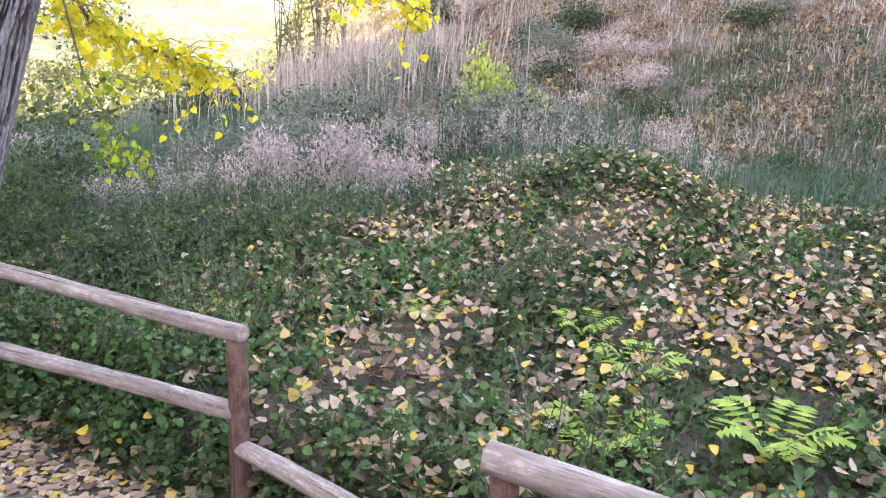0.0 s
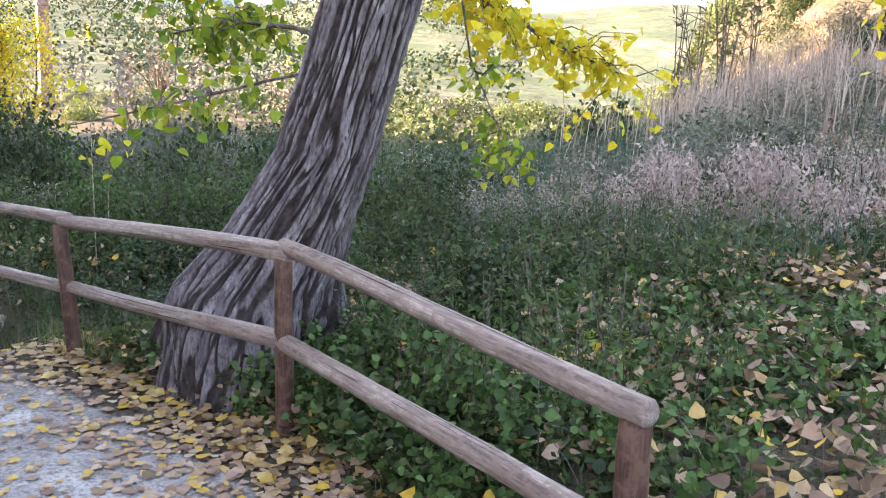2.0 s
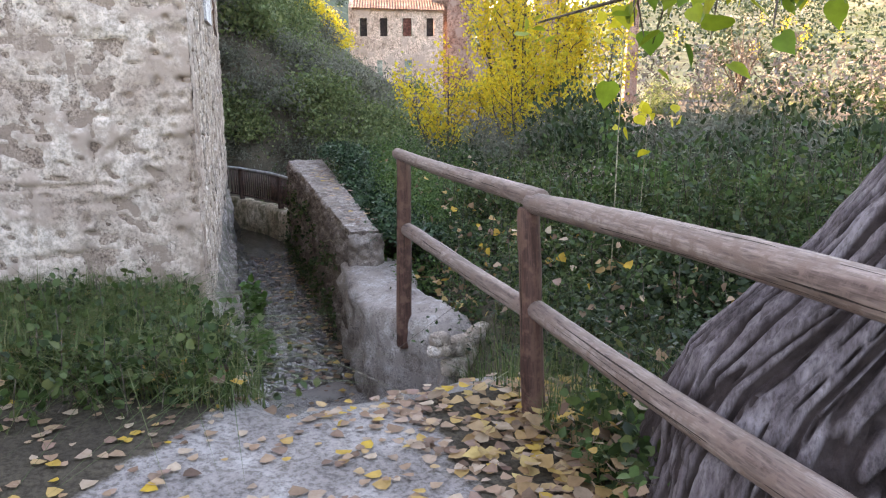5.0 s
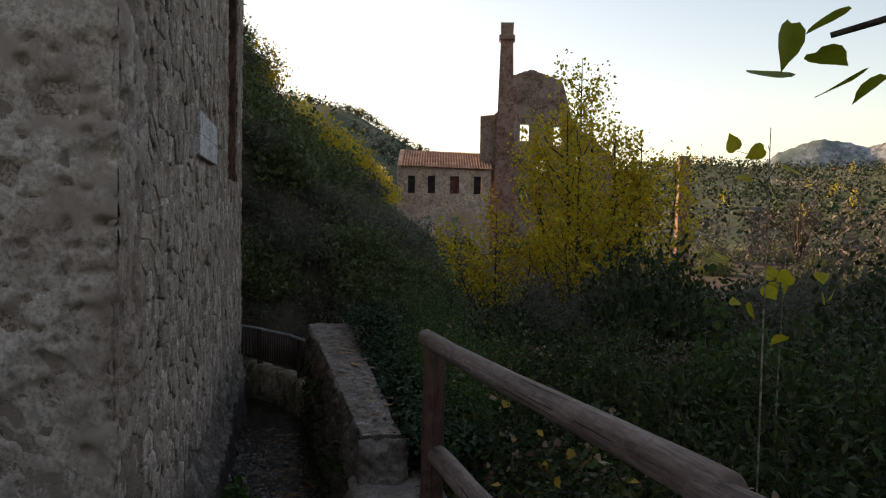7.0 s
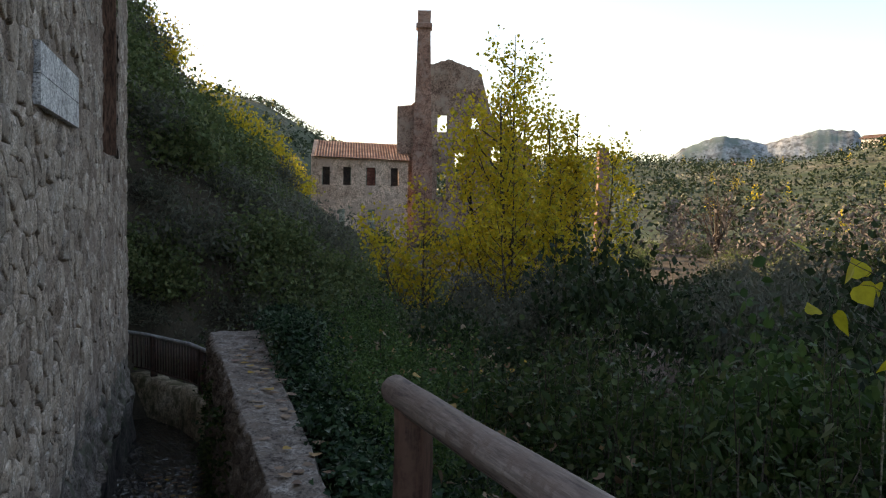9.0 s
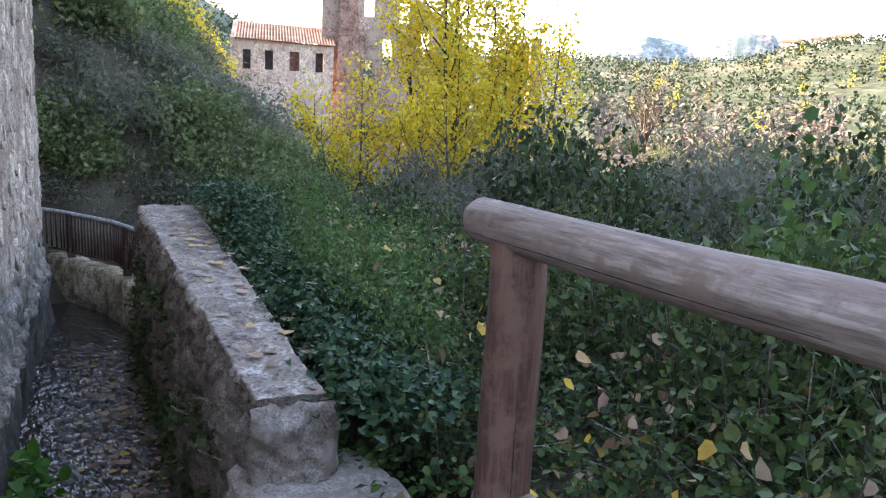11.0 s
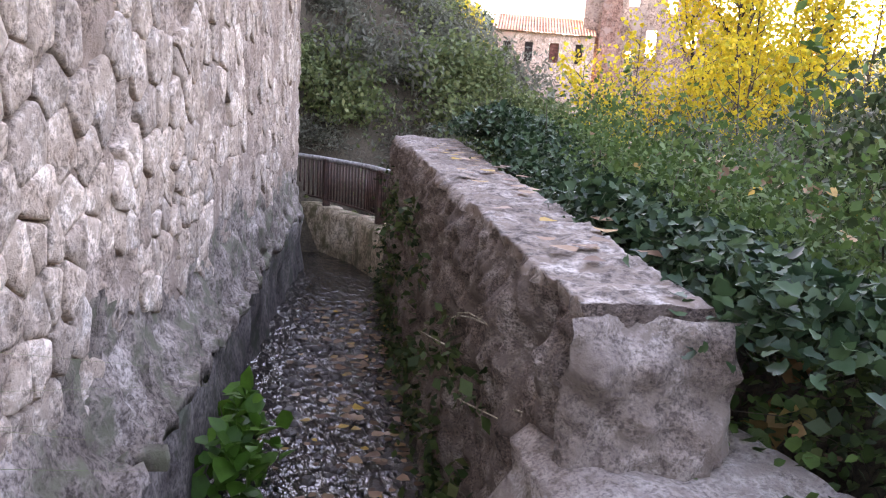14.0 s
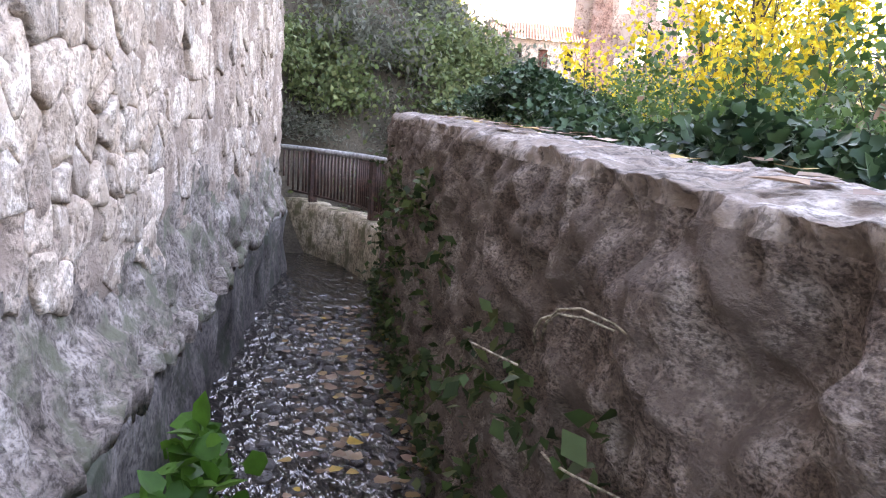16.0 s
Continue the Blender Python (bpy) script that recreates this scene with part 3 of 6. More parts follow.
def rubble_stone(poly, gap, deep, seed):
    """One rough stone on its outline: rounded rim, broken uneven front; local axes s, out, z."""
    r = random.Random(seed)
    ring = []
    for k, (x0, z0) in enumerate(poly):
        x1, z1 = poly[(k + 1) % len(poly)]
        if math.hypot(x1 - x0, z1 - z0) < 0.012:
            continue
        for t in (0.10, 0.90):
            ring.append((x0 + (x1 - x0) * t, z0 + (z1 - z0) * t))
    mx, mz = sum(p[0] for p in ring) / len(ring), sum(p[1] for p in ring) / len(ring)
    m = len(ring)
    tip_x, tip_z = r.uniform(-0.2, 0.2), r.uniform(-0.2, 0.2)
    verts, faces = [], []
    wave = [r.uniform(-1, 1) for _ in ring]
    for shrink, out in ((-0.004, -0.03), (0.0, 0.6), (0.005, 0.92), (0.024, 1.0)):
        for k, (x, z) in enumerate(ring):
            dist = math.hypot(x - mx, z - mz) + 1e-6
            keep_ = max(0.25, 1 - (gap + shrink + 0.009 * (wave[k] + wave[k - 1])) / dist)
            px, pz = mx + (x - mx) * keep_, mz + (z - mz) * keep_
            o = out * deep if out > 0 else out
            if out > 0:
                o += deep * (tip_x * (px - mx) + tip_z * (pz - mz)) * 5 * out + 0.014 * noise.noise(Vector((px * 16, pz * 16, seed * 1.7))) * out
            verts.append((px, o, pz))
    for q in range(3):
        faces += [(q * m + k, q * m + (k + 1) % m, (q + 1) * m + (k + 1) % m, (q + 1) * m + k) for k in range(m)]
    for k in range(m):
        x, _, z = verts[3 * m + k]
        px, pz = mx + (x - mx) * 0.5, mz + (z - mz) * 0.5
        verts.append((px, deep + 0.016 * noise.noise(Vector((px * 19, pz * 19, seed * 2.9))) + deep * (tip_x * (px - mx) + tip_z * (pz - mz)) * 5, pz))
    faces += [(3 * m + k, 3 * m + (k + 1) % m, 4 * m + (k + 1) % m, 4 * m + k) for k in range(m)]
    verts.append((mx, deep * r.uniform(0.85, 1.2), mz))
    faces += [(4 * m + k, 4 * m + (k + 1) % m, 5 * m) for k in range(m)]
    return verts, faces


near_stones, rest_v, rest_f = 0, [], []
r = random.Random(14)
WALL_TURN = Matrix((tuple(along), tuple(outward), (0, 0, 1))).transposed().to_4x4()
for i, c_s, c_z, poly in stone_outlines(stone_seeds()):
    if not (0.6 < c_s < MILL_LEN - 0.2 and c_z > -1.0):
        continue
    if OPEN_S[0] - 0.2 < c_s < OPEN_S[1] + 0.2 and OPEN_Z[0] - 0.14 < c_z < OPEN_Z[1] + 0.16:
        continue
    if 2.5 < c_s < 4.0 and 1.32 < c_z < 1.86 or any(math.hypot(c_s - hs, c_z - hz) < hr for hs, hz, hr in HOLES):
        continue
    flush = float(smooth_step(3.0, 5.2, c_s)) * 0.6 + (0.55 if c_z < -0.62 + 0.2 * math.sin(c_s * 3) else 0) + 0.25 * (noise.noise(Vector((c_s * 1.4, c_z * 1.6, 2))) > 0.12)
    if r.random() < 0.9 * flush:
        continue
    verts, faces = rubble_stone(poly, r.uniform(0.000, 0.006), r.uniform(0.012, 0.028) * (1 - 0.55 * min(1, flush)), i)
    m = Matrix.Translation(mill_at(c_s, 0.008, c_z) - Vector(BW + (-1.4,))) @ WALL_TURN
    if near_stones < 300 and c_s < 4.6 and c_z < 1.3:
        near_stones += 1
        ob = new("stone", raw_mesh("stone", verts, faces, LIME_STONE, True))
        ob.parent = mill_wall
        ob.matrix_basis = m
    else:
        base = len(rest_v)
        rest_v += [m @ Vector(v) for v in verts]
        rest_f += [tuple(base + k for k in f) for f in faces]
tagged(part("rubble", raw_mesh("rubble", rest_v, rest_f, LIME_STONE, True), mill_wall), kind="stuff")

# quoin strip on the corner, and the gable face of large eroded blocks
FLAT_TOP = [(0.0, MILL_LEN, -0.14, -0.02, 4.4, MILL_TOP - 0.02)]
mill_slab("upper_masonry", FLAT_TOP, MORTAR)


def worn_face(name, nu, nz, span, z0, z1, place, mat, label, joints):
    """An eroded rendered face: flaked edges, pits and faint block joints in relief."""
    verts, faces = [], []
    for j in range(nz):
        for i in range(nu):
            u, z = span * i / (nu - 1), z0 + (z1 - z0) * j / (nz - 1)
            q = Vector((u, 3.3, z))
            flake = 0.022 * float(smooth_step(0.02, 0.10, noise.noise(q * 1.5) + 0.45 * noise.noise(q * 6)))
            pit = 0.06 * max(0.0, noise.noise(Vector((u * 4.5, 9, z * 6))) - 0.30) * 2 + 0.12 * max(0.0, noise.noise(Vector((u * 13, 4, z * 21))) - 0.25)
            relief = 0.010 * noise.noise(q * 9) + 0.006 * noise.noise(q * 23) + 0.003 * noise.noise(q * 50)
            groove = 0.0
            if joints:
                course = int((z + 3) / 0.42)
                dz = abs((z + 3) / 0.42 - course - 0.5) * 0.42
                du = abs(((u + 0.37 * (course % 3)) / 0.66) % 1 - 0.5) * 0.66
                groove = 0.030 * math.exp(-((min(0.21 - dz, 0.33 - du)) / 0.014) ** 2) * (noise.noise(q * 2.2 + Vector((7, 0, 0))) > -0.05)
            verts.append(place(u, 0.02 + relief - flake - pit - groove, z) - Vector(BW + (-1.4,)))
    for j in range(nz - 1):
        for i in range(nu - 1):
            a = j * nu + i
            faces.append((a, a + nu, a + nu + 1, a + 1))
    return part(name, raw_mesh(name, verts, faces, mat, True), mill_wall, label)


worn_face("quoin_render", 32, 250, 0.62, -0.95, 4.6, lambda u, o, z: mill_at(u - 0.02, o + 0.012, z), PLASTER, "smooth weathered corner render", False)
worn_face("gable_render", 260, 330, 3.7, -0.9, 4.6, lambda u, o, z: mill_at(-o - 0.005, 0.03 - u, z), PLASTER, "eroded plaster over large gable blocks", True)

plaque = thing("plaque", "pale blank stone plaque set in the mill wall", "plaque", mill_at(3.25, 0, 1.6))
for s0, s1 in ((2.62, 3.24), (3.25, 3.9)):
    for z0, z1 in ((1.43, 1.585), (1.59, 1.75)):
        verts = [mill_at(s, d, zz) - plaque.location for zz in (z0, z1) for d in (-0.02, 0.05) for s in (s0, s1)]
        part("slab", raw_mesh("slab", verts, [(0, 2, 3, 1), (4, 5, 7, 6), (0, 1, 5, 4), (2, 6, 7, 3), (0, 4, 6, 2), (1, 3, 7, 5)], PLAQUE), plaque)


def strip_solid(name, rows, mat, parent, label=""):
    """A solid of cross-sections: rows of equal-length rings of points."""
    n = len(rows[0])
    verts = [p for row in rows for p in row]
    faces = [(i * n + k, i * n + (k + 1) % n, (i + 1) * n + (k + 1) % n, (i + 1) * n + k) for i in range(len(rows) - 1) for k in range(n)]
    faces += [tuple(range(n))[::-1], tuple(range((len(rows) - 1) * n, len(rows) * n))]
    me = raw_mesh(name, verts, faces, mat, True)
    return part(name, me, parent, label)


def rough(p, amount, scale, seed):
    """Moves a point by a smooth random amount."""
    v = Vector(p) * scale
    return Vector(p) + Vector((noise.noise(v + Vector((seed, 0, 0))), noise.noise(v + Vector((0, seed, 5))), noise.noise(v + Vector((3, 0, seed))))) * amount


# the uneven mortar between the stones
cv, cf = [], []
CS, CZ = 260, 200
for j in range(CZ):
    for i in range(CS):
        s_, z_ = 0.05 + (MILL_LEN - 0.06) * i / (CS - 1), -1.1 + 5.6 * j / (CZ - 1)
        p = mill_at(s_, 0, z_)
        lumps = 0.012 * noise.noise(p * 3.5) + 0.016 * noise.noise(p * 9) + 0.018 * noise.noise(p * 21) - 0.05 * max(0.0, noise.noise(p * 5 + Vector((3, 1, 8))) - 0.25)
        lumps -= sum(0.10 * math.exp(-((s_ - hs) ** 2 + (z_ - hz) ** 2) / (hr * 0.75) ** 2) for hs, hz, hr in HOLES)
        cv.append(mill_at(s_, 0.012 + lumps, z_) - Vector(BW + (-1.4,)))
for j in range(CZ - 1):
    for i in range(CS - 1):
        s_, z_ = 0.05 + (MILL_LEN - 0.06) * (i + 0.5) / (CS - 1), -1.1 + 5.6 * (j + 0.5) / (CZ - 1)
        if OPEN_S[0] - 0.04 < s_ < OPEN_S[1] + 0.04 and OPEN_Z[0] - 0.04 < z_ < OPEN_Z[1] + 0.04:
            continue
        a = j * CS + i
        cf.append((a, a + CS, a + CS + 1, a + 1))
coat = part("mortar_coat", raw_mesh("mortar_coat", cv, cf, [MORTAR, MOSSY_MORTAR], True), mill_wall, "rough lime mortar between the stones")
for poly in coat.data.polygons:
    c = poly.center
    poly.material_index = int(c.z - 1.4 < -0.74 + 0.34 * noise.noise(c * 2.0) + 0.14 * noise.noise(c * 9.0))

# the footing: a rough shelf along the wall with a damp face to the channel
footing = thing("wall_footing", "rough stone footing with a damp dark face", "footing", mill_at(3.5, 0.2, -1.4), kind="structure")
rows = []
for i in range(200):
    s = -0.1 + i * 0.04
    w = 0.26 - 0.034 * s + 0.05 * noise.noise(Vector((s * 2.1, 1, 0)))
    w = max(w, 0.07)
    top = -1.0 - 0.02 * s + 0.03 * noise.noise(Vector((s * 3, 7, 0)))
    ring = [(-0.05, -2.0), (-0.05, top - 0.06), (w * 0.6, top - 0.05), (w * 0.93, top - 0.035)] + [(w * 0.98 + 0.02 * k / 7, top - 0.05 - (1.95 + top - 0.05) * k / 7) for k in range(8)]
    rows.append([rough(rough(mill_at(s, d, z), 0.05, 3, 2), 0.02, 9, 5) - footing.location for d, z in ring])
strip_solid("footing_body", rows, DAMP, footing)
shelf = []
for i in range(200):
    s = -0.1 + i * 0.04
    w = max(0.26 - 0.034 * s + 0.05 * noise.noise(Vector((s * 2.1, 1, 0))), 0.07)
    top = -1.0 - 0.02 * s + 0.03 * noise.noise(Vector((s * 3, 7, 0)))
    ring = [(-0.02, top + 0.1), (-0.02, top + 0.34)] + [(0.02 + (w - 0.02) * m / 11, top + 0.25 * (1 - m / 11) ** 2.2 + 0.012) for m in range(12)] + [(w * 0.94, top - 0.05), (w * 0.4, top - 0.04)]
    shelf.append([rough(rough(rough(mill_at(s, d, z), 0.05, 3, 2), 0.03, 9, 8), 0.025, 20, 1) - footing.location for d, z in ring])
strip_solid("shelf", shelf, MOSSY_MORTAR, footing, "crumbling pale mortar shelf")
r = random.Random(9)
for i in range(70):
    s = r.uniform(0.2, 5.2)
    w = max(0.26 - 0.034 * s, 0.07)
    ob = new("shelf_stone", DULL_STONES[r.randrange(5)])
    ob.parent = footing
    m = Matrix.Translation(mill_at(s, w * r.uniform(0.2, 0.95), -0.985 - 0.02 * s + 0.0)) @ pose(0, 0, 0, 90 + r.uniform(-15, 15), r.uniform(-10, 10), r.uniform(0, 360)) @ Matrix.Diagonal((r.uniform(0.05, 0.16), r.uniform(0.02, 0.045), r.uniform(0.04, 0.11), 1))
    ob.matrix_basis = Matrix.Translation(-footing.location) @ m

# the channel's wet floor
fx = np.arange(-19.0, -7.0, 0.035)
rows_y = np.linspace(0, 1, 40)
fv, kept = [], []
for x in fx:
    y0 = float(mill_y(x)) - 0.1 if x > -14.6 else float(mill_y(-14.6)) - 0.1 - 1.2 * (-14.6 - x)
    y1 = 6.02 + LW_SLOPE * (-8.45 - x) + 0.2
    for k in rows_y:
        y = y0 + (y1 - y0) * k
        dip = -0.05 * math.exp(-((k - 0.52) / 0.2) ** 2)
        fv.append((x, y, float(floor_z(x)) - 0.028 + dip + 0.030 * noise.noise(Vector((x * 4, y * 4, 0))) + 0.024 * noise.noise(Vector((x * 12, y * 12, 3))) + 0.010 * noise.noise(Vector((x * 26, y * 26, 1))) + 0.11 * max(0, k - 0.62)))
n = len(rows_y)
ids = np.arange(len(fv)).reshape(-1, n)
channel_floor = fast_mesh("channel_floor", fv, np.stack([ids[:-1, :-1], ids[1:, :-1], ids[1:, 1:], ids[:-1, 1:]], -1).reshape(-1, 4), WET)
channel_floor.polygons.foreach_set("use_smooth", np.ones(len(channel_floor.polygons), bool))
tagged(new("channel_floor", channel_floor), "wet stony channel floor with a thin film of water", "floor", kind="structure")

# the thin stream over it
WX = np.arange(-17.5, -7.7, 0.05)
wv = []
for x in WX:
    y0 = float(mill_y(x)) + 0.05 if x > -14.6 else float(mill_y(-14.6)) - 1.2 * (-14.6 - x)
    y1 = 6.02 + LW_SLOPE * (-8.45 - x) - 0.02
    for k in np.linspace(0, 1, 24):
        y = y0 + (y1 - y0) * k
        wv.append((x, y, float(floor_z(x)) - 0.012 + 0.003 * noise.noise(Vector((x * 6, y * 8, 2)))))
ids = np.arange(len(wv)).reshape(-1, 24)
water_me = fast_mesh("water", wv, np.stack([ids[:-1, :-1], ids[1:, :-1], ids[1:, 1:], ids[:-1, 1:]], -1).reshape(-1, 4), WATER)
water_me.polygons.foreach_set("use_smooth", np.ones(len(water_me.polygons), bool))
tagged(new("water", water_me), "thin sheet of running water in the channel", "water", kind="structure")

# rough steps from the path down into the channel
stair = thing("stone_steps", "rough worn stone steps down into the channel", "steps", (-6.8, 5.1, -1.4), kind="structure")
for i, (x0, x1, top) in enumerate(((-5.93, -5.56, -0.62), (-6.32, -5.91, -0.82), (-6.75, -6.30, -1.04), (-7.18, -6.73, -1.24), (-7.62, -7.16, -1.37), (-8.05, -7.60, -1.44))):
    y0, y1 = 4.3 + 0.1 * i, 5.95
    rows = []
    for k in range(15):
        y = y0 + (y1 - y0) * k / 14
        ring = [(x1, top - 0.4), (x1, top - 0.01), ((x0 + x1) / 2, top + 0.01), (x0 + 0.02, top), (x0, top - 0.03), (x0, top - 0.4)]
        rows.append([rough((x, y, z), 0.05, 4, i) - stair.location for x, z in ring])
    strip_solid("tread", rows, DIRT_PATH, stair)

# ---- the low wall along the channel ----
low_wall = thing("low_wall", "low crumbling rubble wall with a worn pale top", "wall", (-10.8, 6.7, -1.4), kind="structure")


def low_at(x, out, z):
    """out: metres from the channel-side edge, away from the channel."""
    k = 1 / math.hypot(1, LW_SLOPE)
    return Vector((x + out * LW_SLOPE * k, 6.03 + LW_SLOPE * (-8.47 - x) + out * k, z))


def crag(p, seed=0.0):
    """Broken relief of old mortar and stone, in metres."""
    p = Vector(p)
    n1, n2 = noise.noise(p * 3.0 + Vector((seed, 0, 0))), noise.noise(p * 8.0 + Vector((0, seed, 2)))
    n3, n4 = noise.noise(p * 19.0 + Vector((5, 0, seed))), noise.noise(p * 43.0)
    chip = max(0.0, noise.noise(p * 6.0 + Vector((9, 4, seed))) - 0.18)
    n2 += 0.5 * noise.noise(Vector((p.x * 2.5, p.y * 2.5, p.z * 14.0)))
    return 0.030 * n1 + 0.032 * n2 + 0.026 * n3 + 0.014 * n4 - 0.11 * chip


LW_N, LW_F, LW_T = 400, 130, 22
rows = []
for i in range(LW_N):
    x = -8.46 - i * (13.34 - 8.46) / (LW_N - 1)
    w = 0.30 + 0.045 * (-8.44 - x) + 0.03 * noise.noise(Vector((x * 1.3, 0, 1)))
    row = []
    for k in range(LW_F):
        z = -1.95 + (1.95 - 0.325) * k / (LW_F - 1)
        p = low_at(x, 0.0, z)
        out = -crag(p, 1) + 0.02 * float(smooth_step(-0.42, -0.32, z))
        row.append(low_at(x, out, z) - low_wall.location)
    for k in range(LW_T):
        d = 0.035 + (w - 0.06) * k / (LW_T - 1)
        p = low_at(x, d, -0.3)
        z = -0.305 + 0.016 * noise.noise(p * 4) + 0.011 * noise.noise(p * 15) + 0.006 * noise.noise(p * 40)
        row.append(low_at(x, d, z) - low_wall.location)
    row += [low_at(x, w, -0.36) - low_wall.location, low_at(x, w + 0.02, -1.6) - low_wall.location]
    rows.append(row)
body = strip_solid("wall_body", rows, WALL_EARTH, low_wall)
body.data.materials.append(WALL_TOP)
ring_n = LW_F + LW_T + 2
slots = np.zeros(len(body.data.polygons), np.int32)
side_k = np.arange((LW_N - 1) * ring_n) % ring_n
slots[: (LW_N - 1) * ring_n] = (side_k >= LW_F - 2) & (side_k < LW_F + LW_T - 1)
body.data.polygons.foreach_set("material_index", slots)
# the broken end face
END_U, END_V = 22, 40
ev, ef = [], []
for j in range(END_V):
    for i in range(END_U):
        d, z = 0.01 + 0.30 * i / (END_U - 1), -0.75 + 0.43 * j / (END_V - 1)
        p = low_at(-8.44, d, z)
        edge = max(abs(i / (END_U - 1) - 0.5), j / (END_V - 1) - 0.5) * 2
        o = 0.045 - crag(p, 7) * 1.2 - 0.22 * max(0, edge - 0.72) ** 1.2
        ev.append(low_at(-8.44 + o, d, z) - low_wall.location)
ef = [(j * END_U + i, j * END_U + i + 1, (j + 1) * END_U + i + 1, (j + 1) * END_U + i) for j in range(END_V - 1) for i in range(END_U - 1)]
part("end_face", raw_mesh("end_face", ev, ef, WALL_BROKEN, True), low_wall, "broken pale mortar end")

# its stepped-down end, which carries the last fence post
wall_end = thing("wall_end", "broken stepped end of the low wall, pale mortar", "wall", (-7.5, 6.0, -1.4), kind="structure")
rows = []
for i in range(90):
    k = i / 89
    x = -6.62 - k * (8.62 - 6.62)
    y0 = 5.98 - 0.20 * smooth_step(0.0, 0.35, k) + 0.27 * smooth_step(0.35, 1.0, k) if k > 0 else 5.98
    y1 = 6.24 + 0.06 * k + 0.12 * smooth_step(0.5, 1, k)
    y1 = y1 + 0.14 * math.exp(-((k - 0.75) / 0.2) ** 2)
    top = -0.60 + 0.02 * math.sin(9 * k) - 0.10 * smooth_step(0.9, 1.0, 1 - k)
    ring = [(y0 - 0.02, -1.6 + (top + 1.57) * m / 15) for m in range(16)] + [(y0 + 0.02 + (y1 - y0 - 0.05) * m / 9, top) for m in range(10)] + [(y1, top - 0.06), (y1 + 0.02, -1.6)]
    row = []
    for m, (y, z) in enumerate(ring):
        c = crag((x, y, z), 3) * 0.9
        row.append(Vector((x, y + (c if m < 16 else 0), z + (c * 0.45 if 16 <= m < 26 else 0))) - wall_end.location)
    rows.append(row)
strip_solid("end_body", rows, PALE_END, wall_end)
r = random.Random(31)
for i in range(16):
    ob = new("end_stone", STONES[r.randrange(14)])
    ob.parent = wall_end
    yy, zz = r.uniform(5.9, 6.22), r.uniform(-0.95, -0.62)
    m = Matrix.Translation((-6.615, yy, zz)) @ pose(0, 0, 0, 0, r.uniform(-8, 8), -78) @ Matrix.Diagonal((r.uniform(0.10, 0.2), 0.05, r.uniform(0.07, 0.12), 1))
    ob.matrix_basis = Matrix.Translation(-wall_end.location) @ m

# ---- log fence ----
fence = thing("log_fence", "weathered round-log post and rail fence beside the path", "fence", (-2.95, 4.94, -0.3))


def log(name, a, b, r0, r1, mat, seed, bend=0.02, label=""):
    """A round log from a to b, in its own frame so that the grain runs along it."""
    a, b = Vector(a), Vector(b)
    long = (b - a).length
    n = max(6, int(long / 0.11))
    pts, radii = [], []
    for i in range(n + 1):
        k = i / n
        pts.append(Vector((bend * math.sin(k * 3.1 + seed) + 0.006 * noise.noise(Vector((k * 6, seed, 0))), bend * 0.6 * math.sin(k * 4.3 + seed * 2), k * long)))
        radii.append((r0 + (r1 - r0) * k) * (1 + 0.05 * noise.noise(Vector((k * long * 2.5, seed * 2, 4)))))
    pts = [pts[0], pts[0] + Vector((0, 0, 0.012))] + pts[1:-1] + [pts[-1] - Vector((0, 0, 0.012)), pts[-1]]
    radii = [radii[0] * 0.86, radii[0]] + radii[1:-1] + [radii[-1], radii[-1] * 0.86]
    verts, faces = tube(pts, radii, 18, 0.06, seed)
    ob = part(name, raw_mesh(name, verts, faces, mat, True), fence, label)
    ob.matrix_basis = Matrix.Translation(a - fence.location) @ (b - a).to_track_quat("Z", "Y").to_matrix().to_4x4()
    rr = random.Random(seed)
    cv, cf = [], []
    for i in range(8 if long > 1.2 else 4):
        ang, k0 = rr.uniform(0, 6.28), rr.uniform(0.03, 0.6)
        length, wide = rr.uniform(0.25, 0.8) * min(long, 1.4), rr.uniform(0.0008, 0.0028)
        m = 9
        base = len(cv)
        for j in range(m):
            k = j / (m - 1)
            zz = min(k0 * long + k * length, long * 0.985)
            t = zz / long * (len(pts) - 1)
            p0 = Vector((bend * math.sin(zz / long * 3.1 + seed), bend * 0.6 * math.sin(zz / long * 4.3 + seed * 2), zz))
            rad = (r0 + (r1 - r0) * zz / long) * 1.012
            aa = ang + 0.10 * noise.noise(Vector((k * 3, seed, i)))
            w = wide * math.sin(math.pi * (0.04 + 0.92 * k))
            for sgn in (-1, 1):
                an = aa + sgn * w / rad
                cv.append(p0 + Vector((math.cos(an) * rad, math.sin(an) * rad, 0)))
        cf += [(base + 2 * j, base + 2 * j + 1, base + 2 * j + 3, base + 2 * j + 2) for j in range(m - 1)]
    part("crack", raw_mesh("crack", cv, cf, CRACK), ob, "dark drying crack along the log")
    return ob


TOPS = [(0.06, 2.40, 0.80), (-0.99, 3.68, 0.74), (-2.95, 4.94, 0.68), (-5.01, 5.47, 0.535), (-7.02, 5.86, 0.45)]
MIDS = [(0.06, 2.40, 0.30), (-0.99, 3.68, 0.25), (-2.95, 4.94, 0.21), (-5.01, 5.47, 0.085), (-7.02, 5.86, 0.0)]
FEET = [0.0, -0.15, -0.42, -0.48, -0.66]
for i, ((x, y, z), foot) in enumerate(zip(TOPS, FEET)):
    lean = (0.0, 0.0, 0.0, 0.03, 0.0)[i]
    log("post", (x + (0.06 if i == 3 else 0), y, foot - 0.15), (x - lean, y, z - 0.03 + (0.06 if i == 4 else 0)), 0.052, 0.046, POST_WOOD, 3 + i, 0.006, "brown debarked round post")


